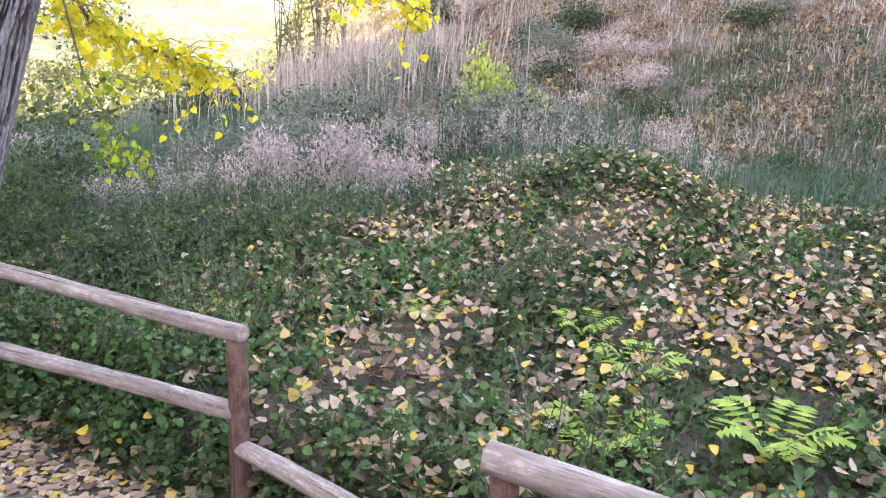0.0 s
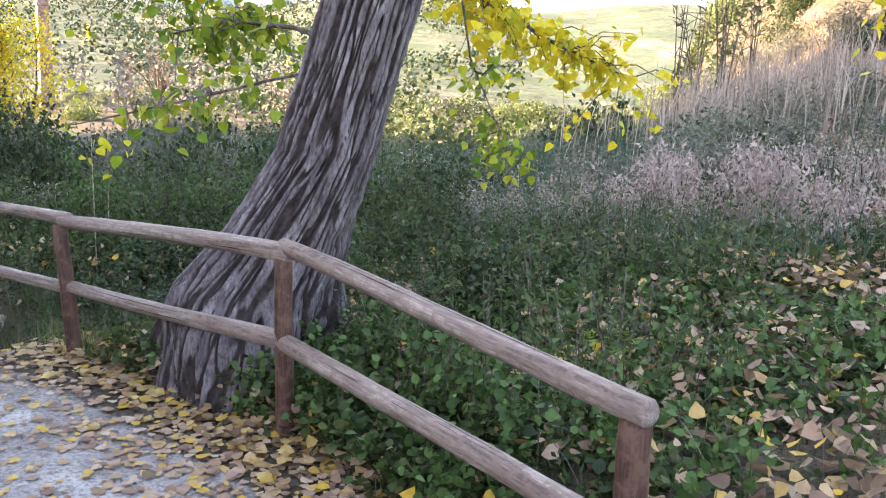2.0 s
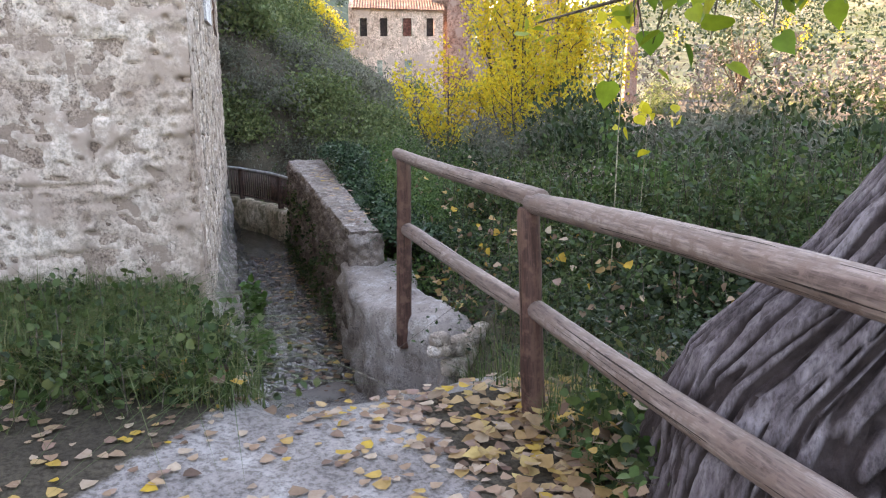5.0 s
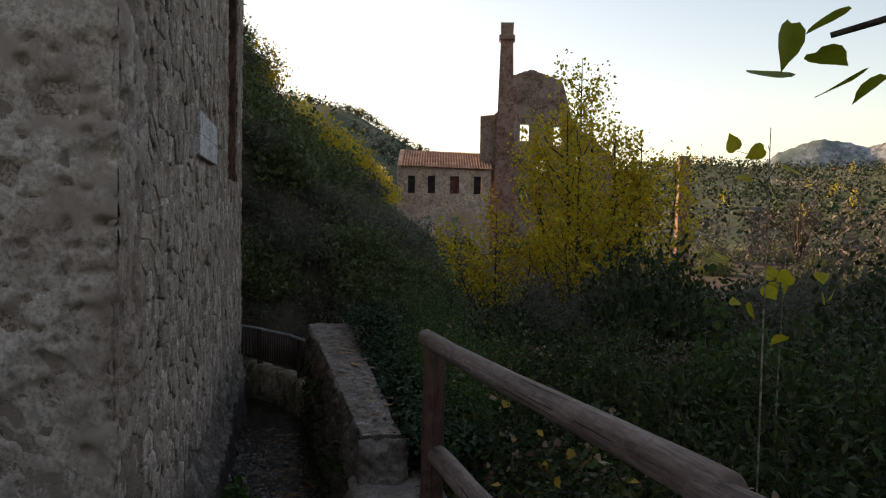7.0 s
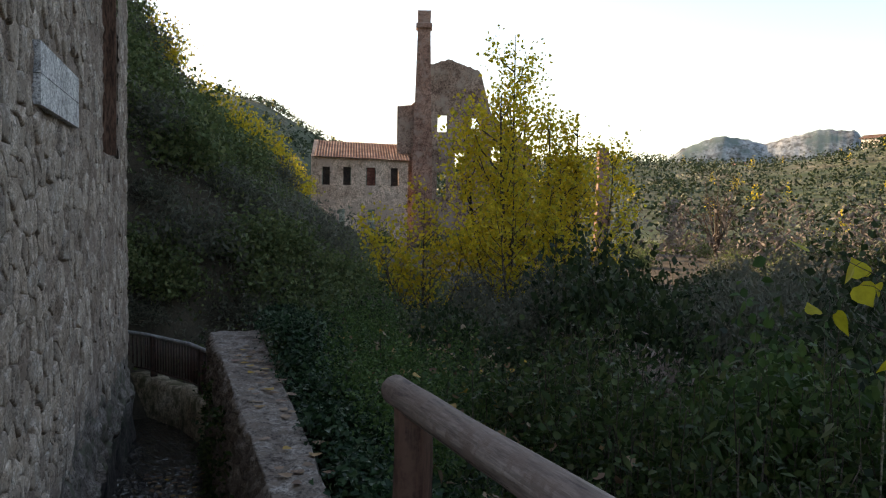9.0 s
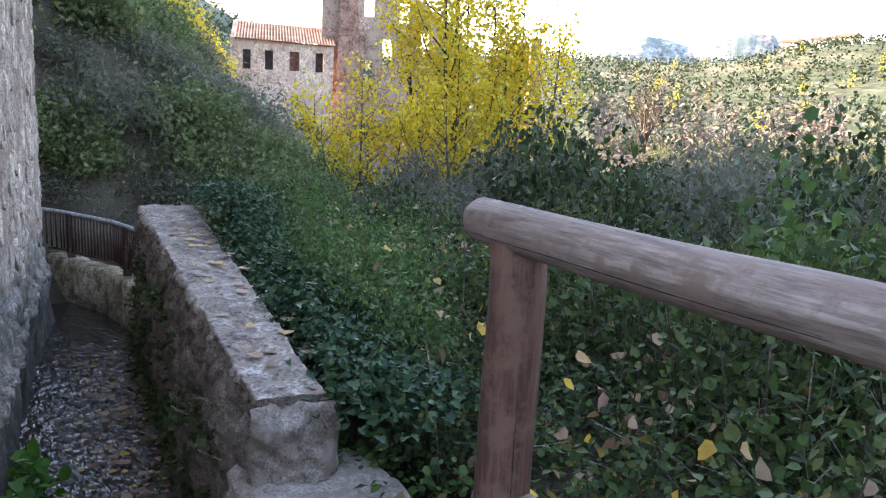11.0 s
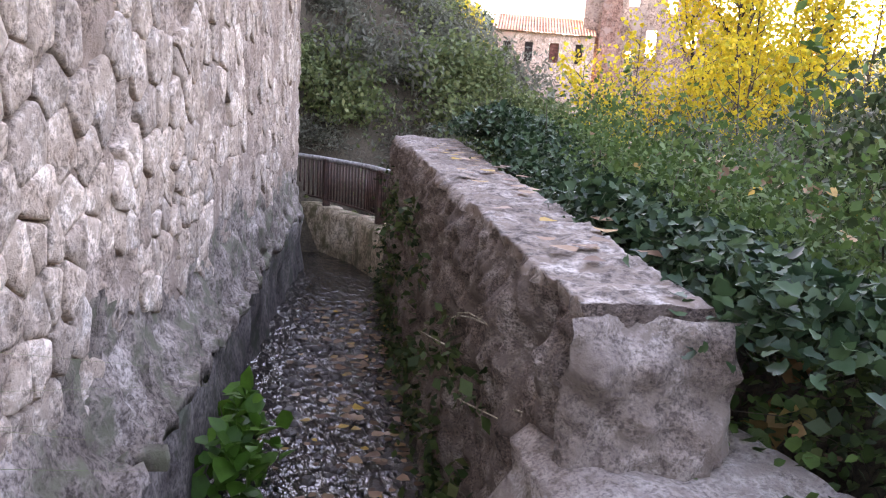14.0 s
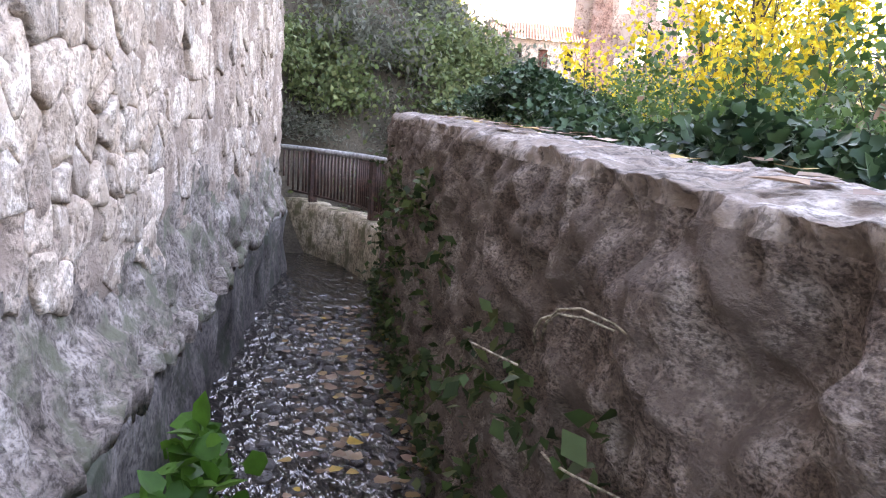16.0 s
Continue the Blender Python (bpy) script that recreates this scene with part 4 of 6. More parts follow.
def rail(a, b, r0, r1, seed, past_a=0.04, past_b=0.04, drop_a=0.0, drop_b=0.0):
    a, b = Vector(a) + Vector((0, 0, drop_a)), Vector(b) + Vector((0, 0, drop_b))
    way = (b - a).normalized()
    log("rail", a - way * past_a, b + way * past_b, r0, r1, LOG, seed, 0.014, "grey-brown weathered round rail")


rail(TOPS[1], TOPS[2], 0.043, 0.045, 21, 0.05, 0.05, 0.0, 0.015)
rail(TOPS[2], TOPS[3], 0.05, 0.045, 22, 0.05, 0.03)
rail(TOPS[3], TOPS[4], 0.042, 0.037, 23, 0.05, 0.11, 0.005, 0.045)
rail(TOPS[0], (3.0, 0.72, 0.60), 0.055, 0.055, 24, 0.06, 0.1)
rail(MIDS[1], MIDS[2], 0.046, 0.048, 25, 0.0, 0.0, 0.08, 0.0)
rail(MIDS[2], MIDS[3], 0.05, 0.042, 26, 0.0, 0.0)
rail(MIDS[3], MIDS[4], 0.042, 0.045, 27, 0.0, 0.06)
rail(MIDS[0], MIDS[1], 0.05, 0.045, 28, 0.0, 0.02, 0.0, -0.10)

# ---- the leaning poplar beside the fence ----
poplar = thing("poplar_tree", "old leaning poplar with deeply furrowed grey bark", "tree", (-3.65, 5.72, -0.4))


def trunk_ring(z):
    """Centre and radii of the trunk at a height: it leans away and flares to a foot on the path side."""
    k = np.clip((z + 0.4) / 3.0, 0, 3)
    cx = np.interp(z, [-0.4, 0.05, 0.25, 0.6, 1.1, 1.65, 2.2, 6.0], [-3.72, -3.70, -3.66, -3.50, -3.30, -3.17, -3.04, -2.2])
    cy = np.interp(z, [-0.4, 0.05, 0.25, 0.6, 1.1, 1.65, 2.2, 6.0], [5.66, 5.67, 5.70, 5.82, 5.96, 6.05, 6.11, 6.6])
    ra = np.interp(z, [-0.4, 0.05, 0.25, 0.6, 1.1, 1.65, 2.2, 6.0], [0.60, 0.56, 0.51, 0.385, 0.31, 0.295, 0.30, 0.22])
    rb = np.interp(z, [-0.4, 0.05, 0.6, 1.65, 6.0], [0.50, 0.46, 0.36, 0.29, 0.22])
    return cx, cy, ra, rb


side_way = np.array([0.80, 0.60])
front_way = np.array([0.60, -0.80])
na = 400
zs = np.concatenate([np.linspace(-0.5, 2.6, 290), np.linspace(2.64, 6.0, 40)])
tv, furrow = [], []
for z in zs:
    cx, cy, ra, rb = trunk_ring(z)
    low = float(smooth_step(0.5, -0.2, z))
    for k in range(na):
        a = 2 * math.pi * k / na
        ca, sa = math.cos(a), math.sin(a)
        p = np.array([cx, cy]) + side_way * ca * ra + front_way * sa * rb
        tw = a + 0.10 * z
        bx, by = math.cos(tw), math.sin(tw)
        sway = 0.35 * noise.noise(Vector((bx * 2, by * 2, z * 2.4)))
        n1 = noise.noise(Vector((bx * 6.5 + sway, by * 6.5 + sway, z * 1.15)))
        n2 = noise.noise(Vector((bx * 8.5 + 20 - sway, by * 8.5, z * 1.9 + 7)))
        fine = noise.noise(Vector((bx * 30, by * 30, z * 11)))
        crack = noise.noise(Vector((bx * 10, by * 10, z * 16 + 3)))
        lump = noise.noise(Vector((ca * 1.2, sa * 1.2, z * 1.1 + 4)))
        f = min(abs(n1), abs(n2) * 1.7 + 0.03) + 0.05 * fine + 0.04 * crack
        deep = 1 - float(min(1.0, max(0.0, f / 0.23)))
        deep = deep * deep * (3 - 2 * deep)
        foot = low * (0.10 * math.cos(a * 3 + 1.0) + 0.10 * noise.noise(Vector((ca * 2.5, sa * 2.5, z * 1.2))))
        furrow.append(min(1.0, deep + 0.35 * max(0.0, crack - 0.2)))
        off = 0.014 - 0.040 * deep * (1 - 0.35 * low) + 0.010 * fine - 0.010 * max(0.0, crack) + 0.035 * lump + foot
        d = p - np.array([cx, cy])
        d = d / np.linalg.norm(d)
        tv.append((p[0] + d[0] * off - poplar.location.x, p[1] + d[1] * off - poplar.location.y, z - poplar.location.z))
ids = np.arange(len(tv)).reshape(len(zs), na)
nxt = np.roll(ids, -1, 1)
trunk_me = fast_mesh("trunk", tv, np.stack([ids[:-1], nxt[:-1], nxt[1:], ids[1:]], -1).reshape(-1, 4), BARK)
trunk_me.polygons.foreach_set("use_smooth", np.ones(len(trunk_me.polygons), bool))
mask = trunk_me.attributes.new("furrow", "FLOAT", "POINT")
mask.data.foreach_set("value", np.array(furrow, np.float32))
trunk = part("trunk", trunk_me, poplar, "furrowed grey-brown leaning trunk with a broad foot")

# ---- railing where the channel bends ----
railing = thing("iron_railing", "brown painted iron railing on a mossy parapet", "railing", (-15.3, 7.3, -1.42))
RAIL_RUN = [(-17.8, 6.55), (-16.4, 7.15), (-15.2, 7.42), (-14.2, 7.45), (-13.45, 7.30)]


def run_at(k):
    k = k * (len(RAIL_RUN) - 1)
    i = min(int(k), len(RAIL_RUN) - 2)
    a, b = Vector(RAIL_RUN[i]), Vector(RAIL_RUN[i + 1])
    return a + (b - a) * (k - i)


def rail_z(k):
    return -0.80 + 0.13 * k


rows = []
for i in range(40):
    k = i / 39
    p, q = run_at(max(0, k - 0.02)), run_at(min(1, k + 0.02))
    side = Vector((-(q - p).y, (q - p).x)).normalized()
    c, top = run_at(k), rail_z(k) - 0.52
    ring = [(0.16, -2.4), (0.13, top - 0.05), (0.10, top), (-0.10, top), (-0.13, top - 0.05), (-0.22, -2.4)]
    rows.append([rough((c.x + side.x * d, c.y + side.y * d, z), 0.03, 5, 6) - railing.location for d, z in ring])
parapet = strip_solid("parapet", rows, PARAPET, railing, "mossy ochre rendered parapet")


def rod(name, pts, radius, mat, parent, label="", sides=6, origin=None):
    o = origin if origin is not None else parent.location
    v, f = tube([Vector(p) - o for p in pts], [radius] * len(pts), sides)
    return part(name, raw_mesh(name, v, f, mat, True), parent, label)


rod("top_rail", [(*run_at(i / 30), rail_z(i / 30)) for i in range(31)], 0.026, RAIL_IRON, railing, "worn pale handrail", 8)
rod("bottom_rail", [(*run_at(i / 30), rail_z(i / 30) - 0.45) for i in range(31)], 0.014, IRON, railing)
for i in range(66):
    k = (i + 0.5) / 66
    p = run_at(k)
    rod("baluster", [(p.x, p.y, rail_z(k) - 0.45), (p.x, p.y, rail_z(k))], 0.012, IRON, railing, sides=5)
for k in (0.02, 0.30, 0.62, 0.99):
    p = run_at(k)
    box_part("post", (p.x - railing.location.x - 0.04, p.y - railing.location.y - 0.04, rail_z(k) - 0.53 + 1.42), (p.x - railing.location.x + 0.04, p.y - railing.location.y + 0.04, rail_z(k) + 1.42), IRON, railing, "square brown iron post", 0.006)

# ---- plants ----
HEX = (np.array([(0, 0), (-0.40, 0.26), (-0.37, 0.62), (0, 1), (0.37, 0.62), (0.40, 0.26)]), [(0, 3, 2, 1), (0, 5, 4, 3)])
HEART = (np.array([(0, 0.06), (-0.46, 0.16), (-0.40, 0.56), (0, 1), (0.40, 0.56), (0.46, 0.16)]), [(0, 3, 2, 1), (0, 5, 4, 3)])
ROUND = (np.array([(0, 0.05), (-0.22, 0.0), (-0.42, 0.12), (-0.47, 0.32), (-0.36, 0.56), (-0.16, 0.78), (0, 1), (0.16, 0.78), (0.36, 0.56), (0.47, 0.32), (0.42, 0.12), (0.22, 0.0)]), [(6, 5, 4, 3, 2, 1, 0), (0, 11, 10, 9, 8, 7, 6)])
LOBED = (np.array([(0, 0), (-0.28, -0.04), (-0.52, 0.22), (-0.27, 0.40), (-0.28, 0.64), (0, 1), (0.28, 0.64), (0.27, 0.40), (0.52, 0.22), (0.28, -0.04)]), [(5, 4, 3, 2, 1, 0), (0, 9, 8, 7, 6, 5)])
KITE = (np.array([(0, 0), (-0.33, 0.45), (0, 1), (0.33, 0.45)]), [(0, 3, 2, 1)])
SLIM = (np.array([(0, 0), (-0.16, 0.45), (0, 1), (0.16, 0.45)]), [(0, 3, 2, 1)])


def unit(v):
    return v / (np.linalg.norm(v, axis=-1, keepdims=True) + 1e-9)


def leaf_cloud(p, lo, hi, flat=0.5, shape=HEX, hang=0.0, fold=0.16, curl=0.0):
    """Verts and faces of leaves at the places p: lo to hi long, lying flat (1) or any way (0), hang: pointing down."""
    n = len(p)
    size = rng.uniform(lo, hi, (n, 1, 1))
    normal = unit(unit(rng.normal(size=(n, 3))) * (1 - flat) + np.array([0, 0, 1.0]) * flat)
    way = rng.normal(size=(n, 3)) + np.array([0, 0, -3.0]) * hang
    way = unit(way - normal * (way * normal).sum(-1, keepdims=True))
    side = np.cross(normal, way)
    uv, quads_ = shape
    u, v = uv[None, :, 0:1], uv[None, :, 1:2]
    lift = np.abs(u) * fold * 2 + curl * (v - 0.5) ** 2 * rng.uniform(-0.5, 1.5, (n, 1, 1))
    wide = rng.uniform(0.75, 1.15, (n, 1, 1))
    verts = p[:, None] + size * (u * wide * side[:, None] + v * way[:, None] + lift * normal[:, None])
    k = len(uv)
    faces = (np.arange(n)[:, None, None] * k + np.array(quads_)[None]).reshape(-1, len(quads_[0]))
    return verts.reshape(-1, 3), faces


def blade_cloud(p, lo, hi, width, lean=0.4, bend=0.5):
    """Verts and faces of grass blades that rise from p and bend over."""
    n = len(p)
    h = rng.uniform(lo, hi, (n, 1))
    a = rng.uniform(0, 2 * math.pi, n)
    out = np.stack([np.cos(a), np.sin(a), 0 * a], -1)
    side = np.stack([-np.sin(a), np.cos(a), 0 * a], -1) * width * rng.uniform(0.6, 1.3, (n, 1))
    k = np.abs(rng.normal(0, lean, (n, 1)))
    up = np.array([0, 0, 1.0])
    m = p + h * (0.55 * up + out * k * 0.3)
    t = p + h * ((1 - 0.35 * bend * k) * up + out * k * (0.6 + bend))
    verts = np.stack([p - side, p + side, m + side * 0.75, m - side * 0.75, t + side * 0.1, t - side * 0.1], 1)
    faces = (np.arange(n)[:, None, None] * 6 + np.array([(0, 1, 2, 3), (3, 2, 4, 5)])[None]).reshape(-1, 4)
    return verts.reshape(-1, 3), faces


def stalk_cloud(base, lo, hi, per, leaf, shape=HEX, lean=0.3, droop=0.35, start=0.15, flat=0.4, spread=0.03):
    """Plants as leafy stalks: each rises from base, leans out and carries leaves along it. Returns leaves and stems."""
    n = len(base)
    h = rng.uniform(lo, hi, (n, 1)) if np.isscalar(lo) else (lo + (hi - lo) * rng.uniform(size=n))[:, None]
    a = rng.uniform(0, 2 * math.pi, n)
    out = np.stack([np.cos(a), np.sin(a), 0 * a], -1)
    k = np.abs(rng.normal(0, lean, (n, 1)))
    up = np.array([0, 0, 1.0])

    def at(t):
        return base + h * (up * t * (1 - droop * k * t) + out * k * t ** 1.6)

    leaves = np.concatenate([at(start + (1 - start) * (j + rng.uniform(0, 1, (n, 1))) / per) + rng.normal(size=(n, 3)) * spread for j in range(per)])
    side = np.stack([-np.sin(a), np.cos(a), 0 * a], -1) * 0.0025
    rings = [at(t) for t in (0.0, 0.35, 0.7, 1.0)]
    sv = np.stack([q for r_ in rings for q in (r_ - side, r_ + side)], 1).reshape(-1, 3)
    sf = (np.arange(n)[:, None, None] * 8 + np.array([(0, 1, 3, 2), (2, 3, 5, 4), (4, 5, 7, 6)])[None]).reshape(-1, 4)
    return leaf_cloud(leaves, leaf[0], leaf[1], flat, shape), (sv, sf)


def leafy_stalks(name, base, lo, hi, per, leaf, mat, label, category, stem_mat=None, **more):
    leaves, stalk = stalk_cloud(base, lo, hi, per, leaf, **more)
    ob = stuff(name, leaves, mat, label, category)
    part("stalks", fast_mesh("stalks", *stalk, stem_mat or TWIG), ob)
    return ob


def joined(*clouds):
    verts, faces, base = [], [], 0
    for v, f in clouds:
        verts.append(v)
        faces.append(f + base)
        base += len(v)
    return np.concatenate(verts), np.concatenate(faces)


def stuff(name, cloud, mat, label, category):
    return tagged(new(name, fast_mesh(name, *cloud, mat)), label, category, kind="stuff")


def on_land(x, y, up=0.0):
    return np.stack([x, y, land(x, y) + up], -1)


def clumps(centres, per, spread, tall):
    """Places in tufts round the centres: spread sideways, up to tall above them."""
    n = len(centres)
    p = np.repeat(centres, per, 0)
    r = np.abs(rng.normal(0, 1, (len(p), 1)))
    a = rng.uniform(0, 2 * math.pi, len(p))
    p = p + np.stack([np.cos(a), np.sin(a), 0 * a], -1) * r * np.repeat(np.broadcast_to(spread, n), per)[:, None]
    p[:, 2] += np.repeat(np.broadcast_to(tall, n), per) * rng.beta(1.6, 1.3, len(p)) * np.exp(-0.35 * r[:, 0] ** 2)
    return p


def bush_points(radii, n_clumps, per, tuft, seed):
    """Leaf places in a shrub that stands on z = 0: tufts in an uneven dome."""
    g = np.random.default_rng(seed)
    d = unit(g.normal(size=(n_clumps, 3)))
    d[:, 2] = np.abs(d[:, 2]) * 1.0 - 0.15
    lobes = 0.72 + 0.30 * np.sin(3 * np.arctan2(d[:, 1], d[:, 0]) + seed) * np.sin(4 * d[:, 2] + seed * 2) + 0.16 * g.normal(size=n_clumps)
    c = d * (np.clip(lobes, 0.25, 1.2) * g.uniform(0.45, 1.0, n_clumps) ** 0.5)[:, None] * np.array(radii)
    c[:, 2] += 0.2 * radii[2]
    c[:, 2] = np.maximum(c[:, 2], 0.05)
    p = np.repeat(c, per, 0) + g.normal(size=(n_clumps * per, 3)) * tuft
    return p[p[:, 2] > 0.0], c


def stems(targets, count, radius, seed, base=(0, 0, 0), mat=None, spread=0.1):
    g = random.Random(seed)
    verts, faces = [], []
    for i in range(count):
        t = Vector(targets[g.randrange(len(targets))])
        a = Vector(base) + Vector((g.uniform(-spread, spread), g.uniform(-spread, spread), -0.05))
        mid = a.lerp(t, 0.5) + Vector((g.uniform(-0.1, 0.1), g.uniform(-0.1, 0.1), 0.12 * (t - a).length))
        v, f = tube([a, a.lerp(mid, 0.5), mid, mid.lerp(t, 0.6), t], [radius, radius * 0.8, radius * 0.6, radius * 0.45, radius * 0.2], 5, caps=False)
        base_i = len(verts)
        verts += v
        faces += [tuple(base_i + k for k in q) for q in f]
    return raw_mesh("stem", verts, faces, mat or TWIG, True)


def shrub(name, label, category, radii, n_clumps, per, tuft, leaf, mat, seed, shape=KITE, flat=0.3, stem_count=10, group="", hang=0.0, stem_mat=None):
    ob = thing(name, label, category, group=group)
    p, c = bush_points(radii, n_clumps, per, tuft, seed)
    part("foliage", fast_mesh("foliage", *leaf_cloud(p, leaf[0], leaf[1], flat, shape, hang), mat), ob)
    part("woody_stem", stems(c, stem_count, 0.012 * max(radii), seed, mat=stem_mat), ob, "thin woody stems")
    return ob


def plant(ob, first, x, y, scale=1.0, turn=0.0, sink=0.05, tall=1.0):
    """Sets the first of a kind, or a copy of it, on the ground."""
    m = Matrix.Translation((x, y, float(land(x, y)) - sink)) @ Matrix.Rotation(turn, 4, "Z") @ Matrix.Diagonal((scale, scale, scale * tall, 1))
    if first:
        ob.matrix_basis = m
        return ob
    c = copy_thing(ob, m @ Matrix.Diagonal(tuple(1 / s for s in ob.scale) + (1,)))
    return c


def spread_out(ob, spots, seed, sink=0.05):
    g = random.Random(seed)
    for i, (x, y, s, t) in enumerate(spots):
        plant(ob, i == 0, x, y, s, g.uniform(0, 6.28), sink, t)


# -- shrubs beyond the fence and along the channel --
dark_bush = shrub("shrub", "dense dark green shrub on the bank", "shrub", (0.8, 0.8, 0.75), 110, 17, 0.10, (0.045, 0.085), DARK_GREEN, 3, KITE, 0.35, 14, "shrubs on the bank")
# the first, flattened one is added for the shade of the mound's hollow
spread_out(dark_bush, [(2.0, 8.5, 0.55, 0.6), (-2.45, 6.85, 0.85, 1.1), (-1.75, 7.3, 0.7, 0.8), (-4.9, 7.6, 0.9, 1.0), (-5.9, 7.4, 0.9, 1.0), (-7.9, 10.3, 1.3, 1.3), (-9.6, 11.4, 1.4, 1.3), (-6.3, 10.6, 1.3, 1.3), (-11.4, 11.2, 1.3, 1.5), (-13.2, 12.2, 1.5, 1.5), (-10.6, 14.2, 1.7, 1.4), (-4.9, 11.8, 1.3, 1.2), (-12.2, 10.0, 1.0, 1.2), (-15.2, 14.0, 1.6, 1.4), (-8.3, 13.0, 1.5, 1.4)], 1)
sage_bush = shrub("grey_shrub", "grey-green feathery shrub gone to seed", "shrub", (0.75, 0.75, 0.9), 110, 20, 0.12, (0.05, 0.11), SAGE, 8, SLIM, 0.1, 22, "grey shrubs", stem_mat=DRY_STEM)
spread_out(sage_bush, [(-10.7, 12.1, 1.1, 1.4), (-11.9, 13.4, 1.2, 1.4), (-9.4, 12.9, 1.1, 1.5), (-14.2, 13.0, 1.3, 1.2), (-3.6, 9.6, 0.9, 0.8), (-2.4, 9.6, 0.75, 0.8), (-7.2, 12.2, 1.1, 1.4), (-0.6, 14.3, 1.0, 0.9), (-3.0, 12.5, 1.1, 0.9), (2.2, 13.0, 0.9, 0.8), (-5.2, 13.5, 1.2, 1.0), (-12.6, 15.6, 1.4, 1.3)], 2)
plume_bush = shrub("dry_plume_shrub", "dry pinkish seed-head shrub in the meadow", "shrub", (0.62, 0.62, 0.62), 90, 20, 0.07, (0.04, 0.085), PLUME, 5, SLIM, 0.0, 20, "dry plume shrubs", stem_mat=DRY_STEM)
spread_out(plume_bush, [(-1.7, 10.0, 1.05, 1.65), (-0.75, 9.6, 1.0, 1.6), (-0.15, 9.0, 0.9, 1.3), (0.3, 11.2, 0.7, 1.7), (1.9, 11.6, 0.6, 1.6), (-0.9, 11.4, 0.8, 1.7), (-2.5, 10.6, 0.8, 0.9), (0.9, 11.6, 0.6, 0.8), (-0.2, 13.0, 0.9, 1.1), (0.4, 13.6, 0.8, 1.0), (-1.2, 13.2, 0.9, 1.0), (1.6, 14.0, 0.8, 1.0), (-12.4, 11.6, 0.7, 1.5), (-11.2, 12.7, 0.7, 1.5), (-3.9, 11.0, 0.8, 1.0)], 3)
g = random.Random(64)
for i in range(70):
    x, y = (g.uniform(-2.5, 4.5), g.uniform(11.5, 20)) if i < 30 else (g.uniform(-3.0, 2.5), g.uniform(20, 36))
    plant((sage_bush, plume_bush, dark_bush, sage_bush)[i % 4], False, x, y, g.uniform(0.8, 1.3), g.uniform(0, 6), 0.05, g.uniform(0.8, 1.2))
lime_bush = shrub("lime_shrub", "upright yellow-green young shrub on the slope", "shrub", (0.75, 0.75, 1.2), 90, 26, 0.11, (0.06, 0.12), LIME, 2, KITE, 0.2, 14, "young shrubs")
spread_out(lime_bush, [(1.35, 12.9, 0.7, 1.9), (2.25, 13.6, 0.5, 1.4)], 4)
leafy_bush = shrub("tall_leafy_shrub", "tall bright green leafy shrub behind the fence", "shrub", (0.85, 0.85, 1.25), 200, 26, 0.12, (0.04, 0.085), BUSH_GREEN, 6, HEX, 0.35, 18, "leafy shrubs", 0.25)
spread_out(leafy_bush, [(-8.0, 8.75, 0.85, 1.25), (-7.0, 9.4, 0.8, 1.15), (-8.8, 9.6, 0.75, 1.1), (-6.0, 9.0, 0.7, 0.9)], 5)

# -- ivy and brambles on the bank beside the low wall --
n = 900
x = rng.uniform(-13.6, -8.2, n)
edge_y = 6.03 + LW_SLOPE * (-8.47 - x) + 0.36 + 0.05 * (-8.44 - x)
off = np.abs(rng.normal(0, 0.24, n))
c = np.stack([x, edge_y + off + 0.02, -0.36 - 0.12 * off + 0.10 * wobble(x, off, 2.0, 1) + 0.18 * smooth_step(-10.0, -12.5, x)], -1)
p = clumps(c, 24, 0.10, 0.14)
ivy = stuff("ivy", leaf_cloud(p, 0.020, 0.044, 0.5, LOBED), IVY, "dark glossy ivy trailing over the wall edge", "ivy")
n = 1500
x = rng.uniform(-14.0, -4.2, n)
d = rng.uniform(0.35, 3.6, n) ** 1.0
y = fence_y(x) + d
tall = 0.30 + 0.22 * wobble(x, y, 1.1, 3) + 0.2 * smooth_step(-10, -12, x)
z = np.where(x < -8.2, np.maximum(land(x, y), -0.55 - 0.22 * d), land(x, y))
p = clumps(np.stack([x, y, z], -1), 36, 0.15, np.clip(tall, 0.12, 0.8))
stuff("brambles", leaf_cloud(p, 0.022, 0.05, 0.5, KITE), DARK_GREEN, "tangled dark brambles and ground plants below the fence", "brambles")
n = 700
x = rng.uniform(-13.4, -8.6, n)
d = rng.uniform(0.40, 1.7, n)
y = fence_y(x) + d
p = clumps(np.stack([x, y, -0.55 - 0.1 * d + 0 * x], -1), 60, 0.12, np.clip(0.52 + 0.55 * wobble(x, y, 2.2, 6), 0.1, 1.2))
stuff("weeds", leaf_cloud(p, 0.016, 0.038, 0.35, KITE), BUSH_GREEN, "leafy green weeds rising behind the low wall", "weeds")

n = 260
x, y = rng.uniform(-8.7, -6.5, n), rng.uniform(6.3, 7.5, n)
p = clumps(np.stack([x, y, -0.80 + 0.16 * smooth_step(6.3, 7.2, y)], -1), 20, 0.12, 0.30)
stuff("hollow_brambles", leaf_cloud(p, 0.018, 0.042, 0.55, HEX), BUSH_GREEN, "green brambles filling the hollow behind the wall end", "brambles")
x, y = rng.uniform(-8.7, -6.5, 220), rng.uniform(6.3, 7.5, 220)
n = 420
x = rng.uniform(-12.8, -5.2, n)
d = rng.uniform(0.45, 2.4, n)
z = np.where(x < -8.2, np.maximum(land(x, fence_y(x) + d), -0.62 - 0.2 * d), land(x, fence_y(x) + d))
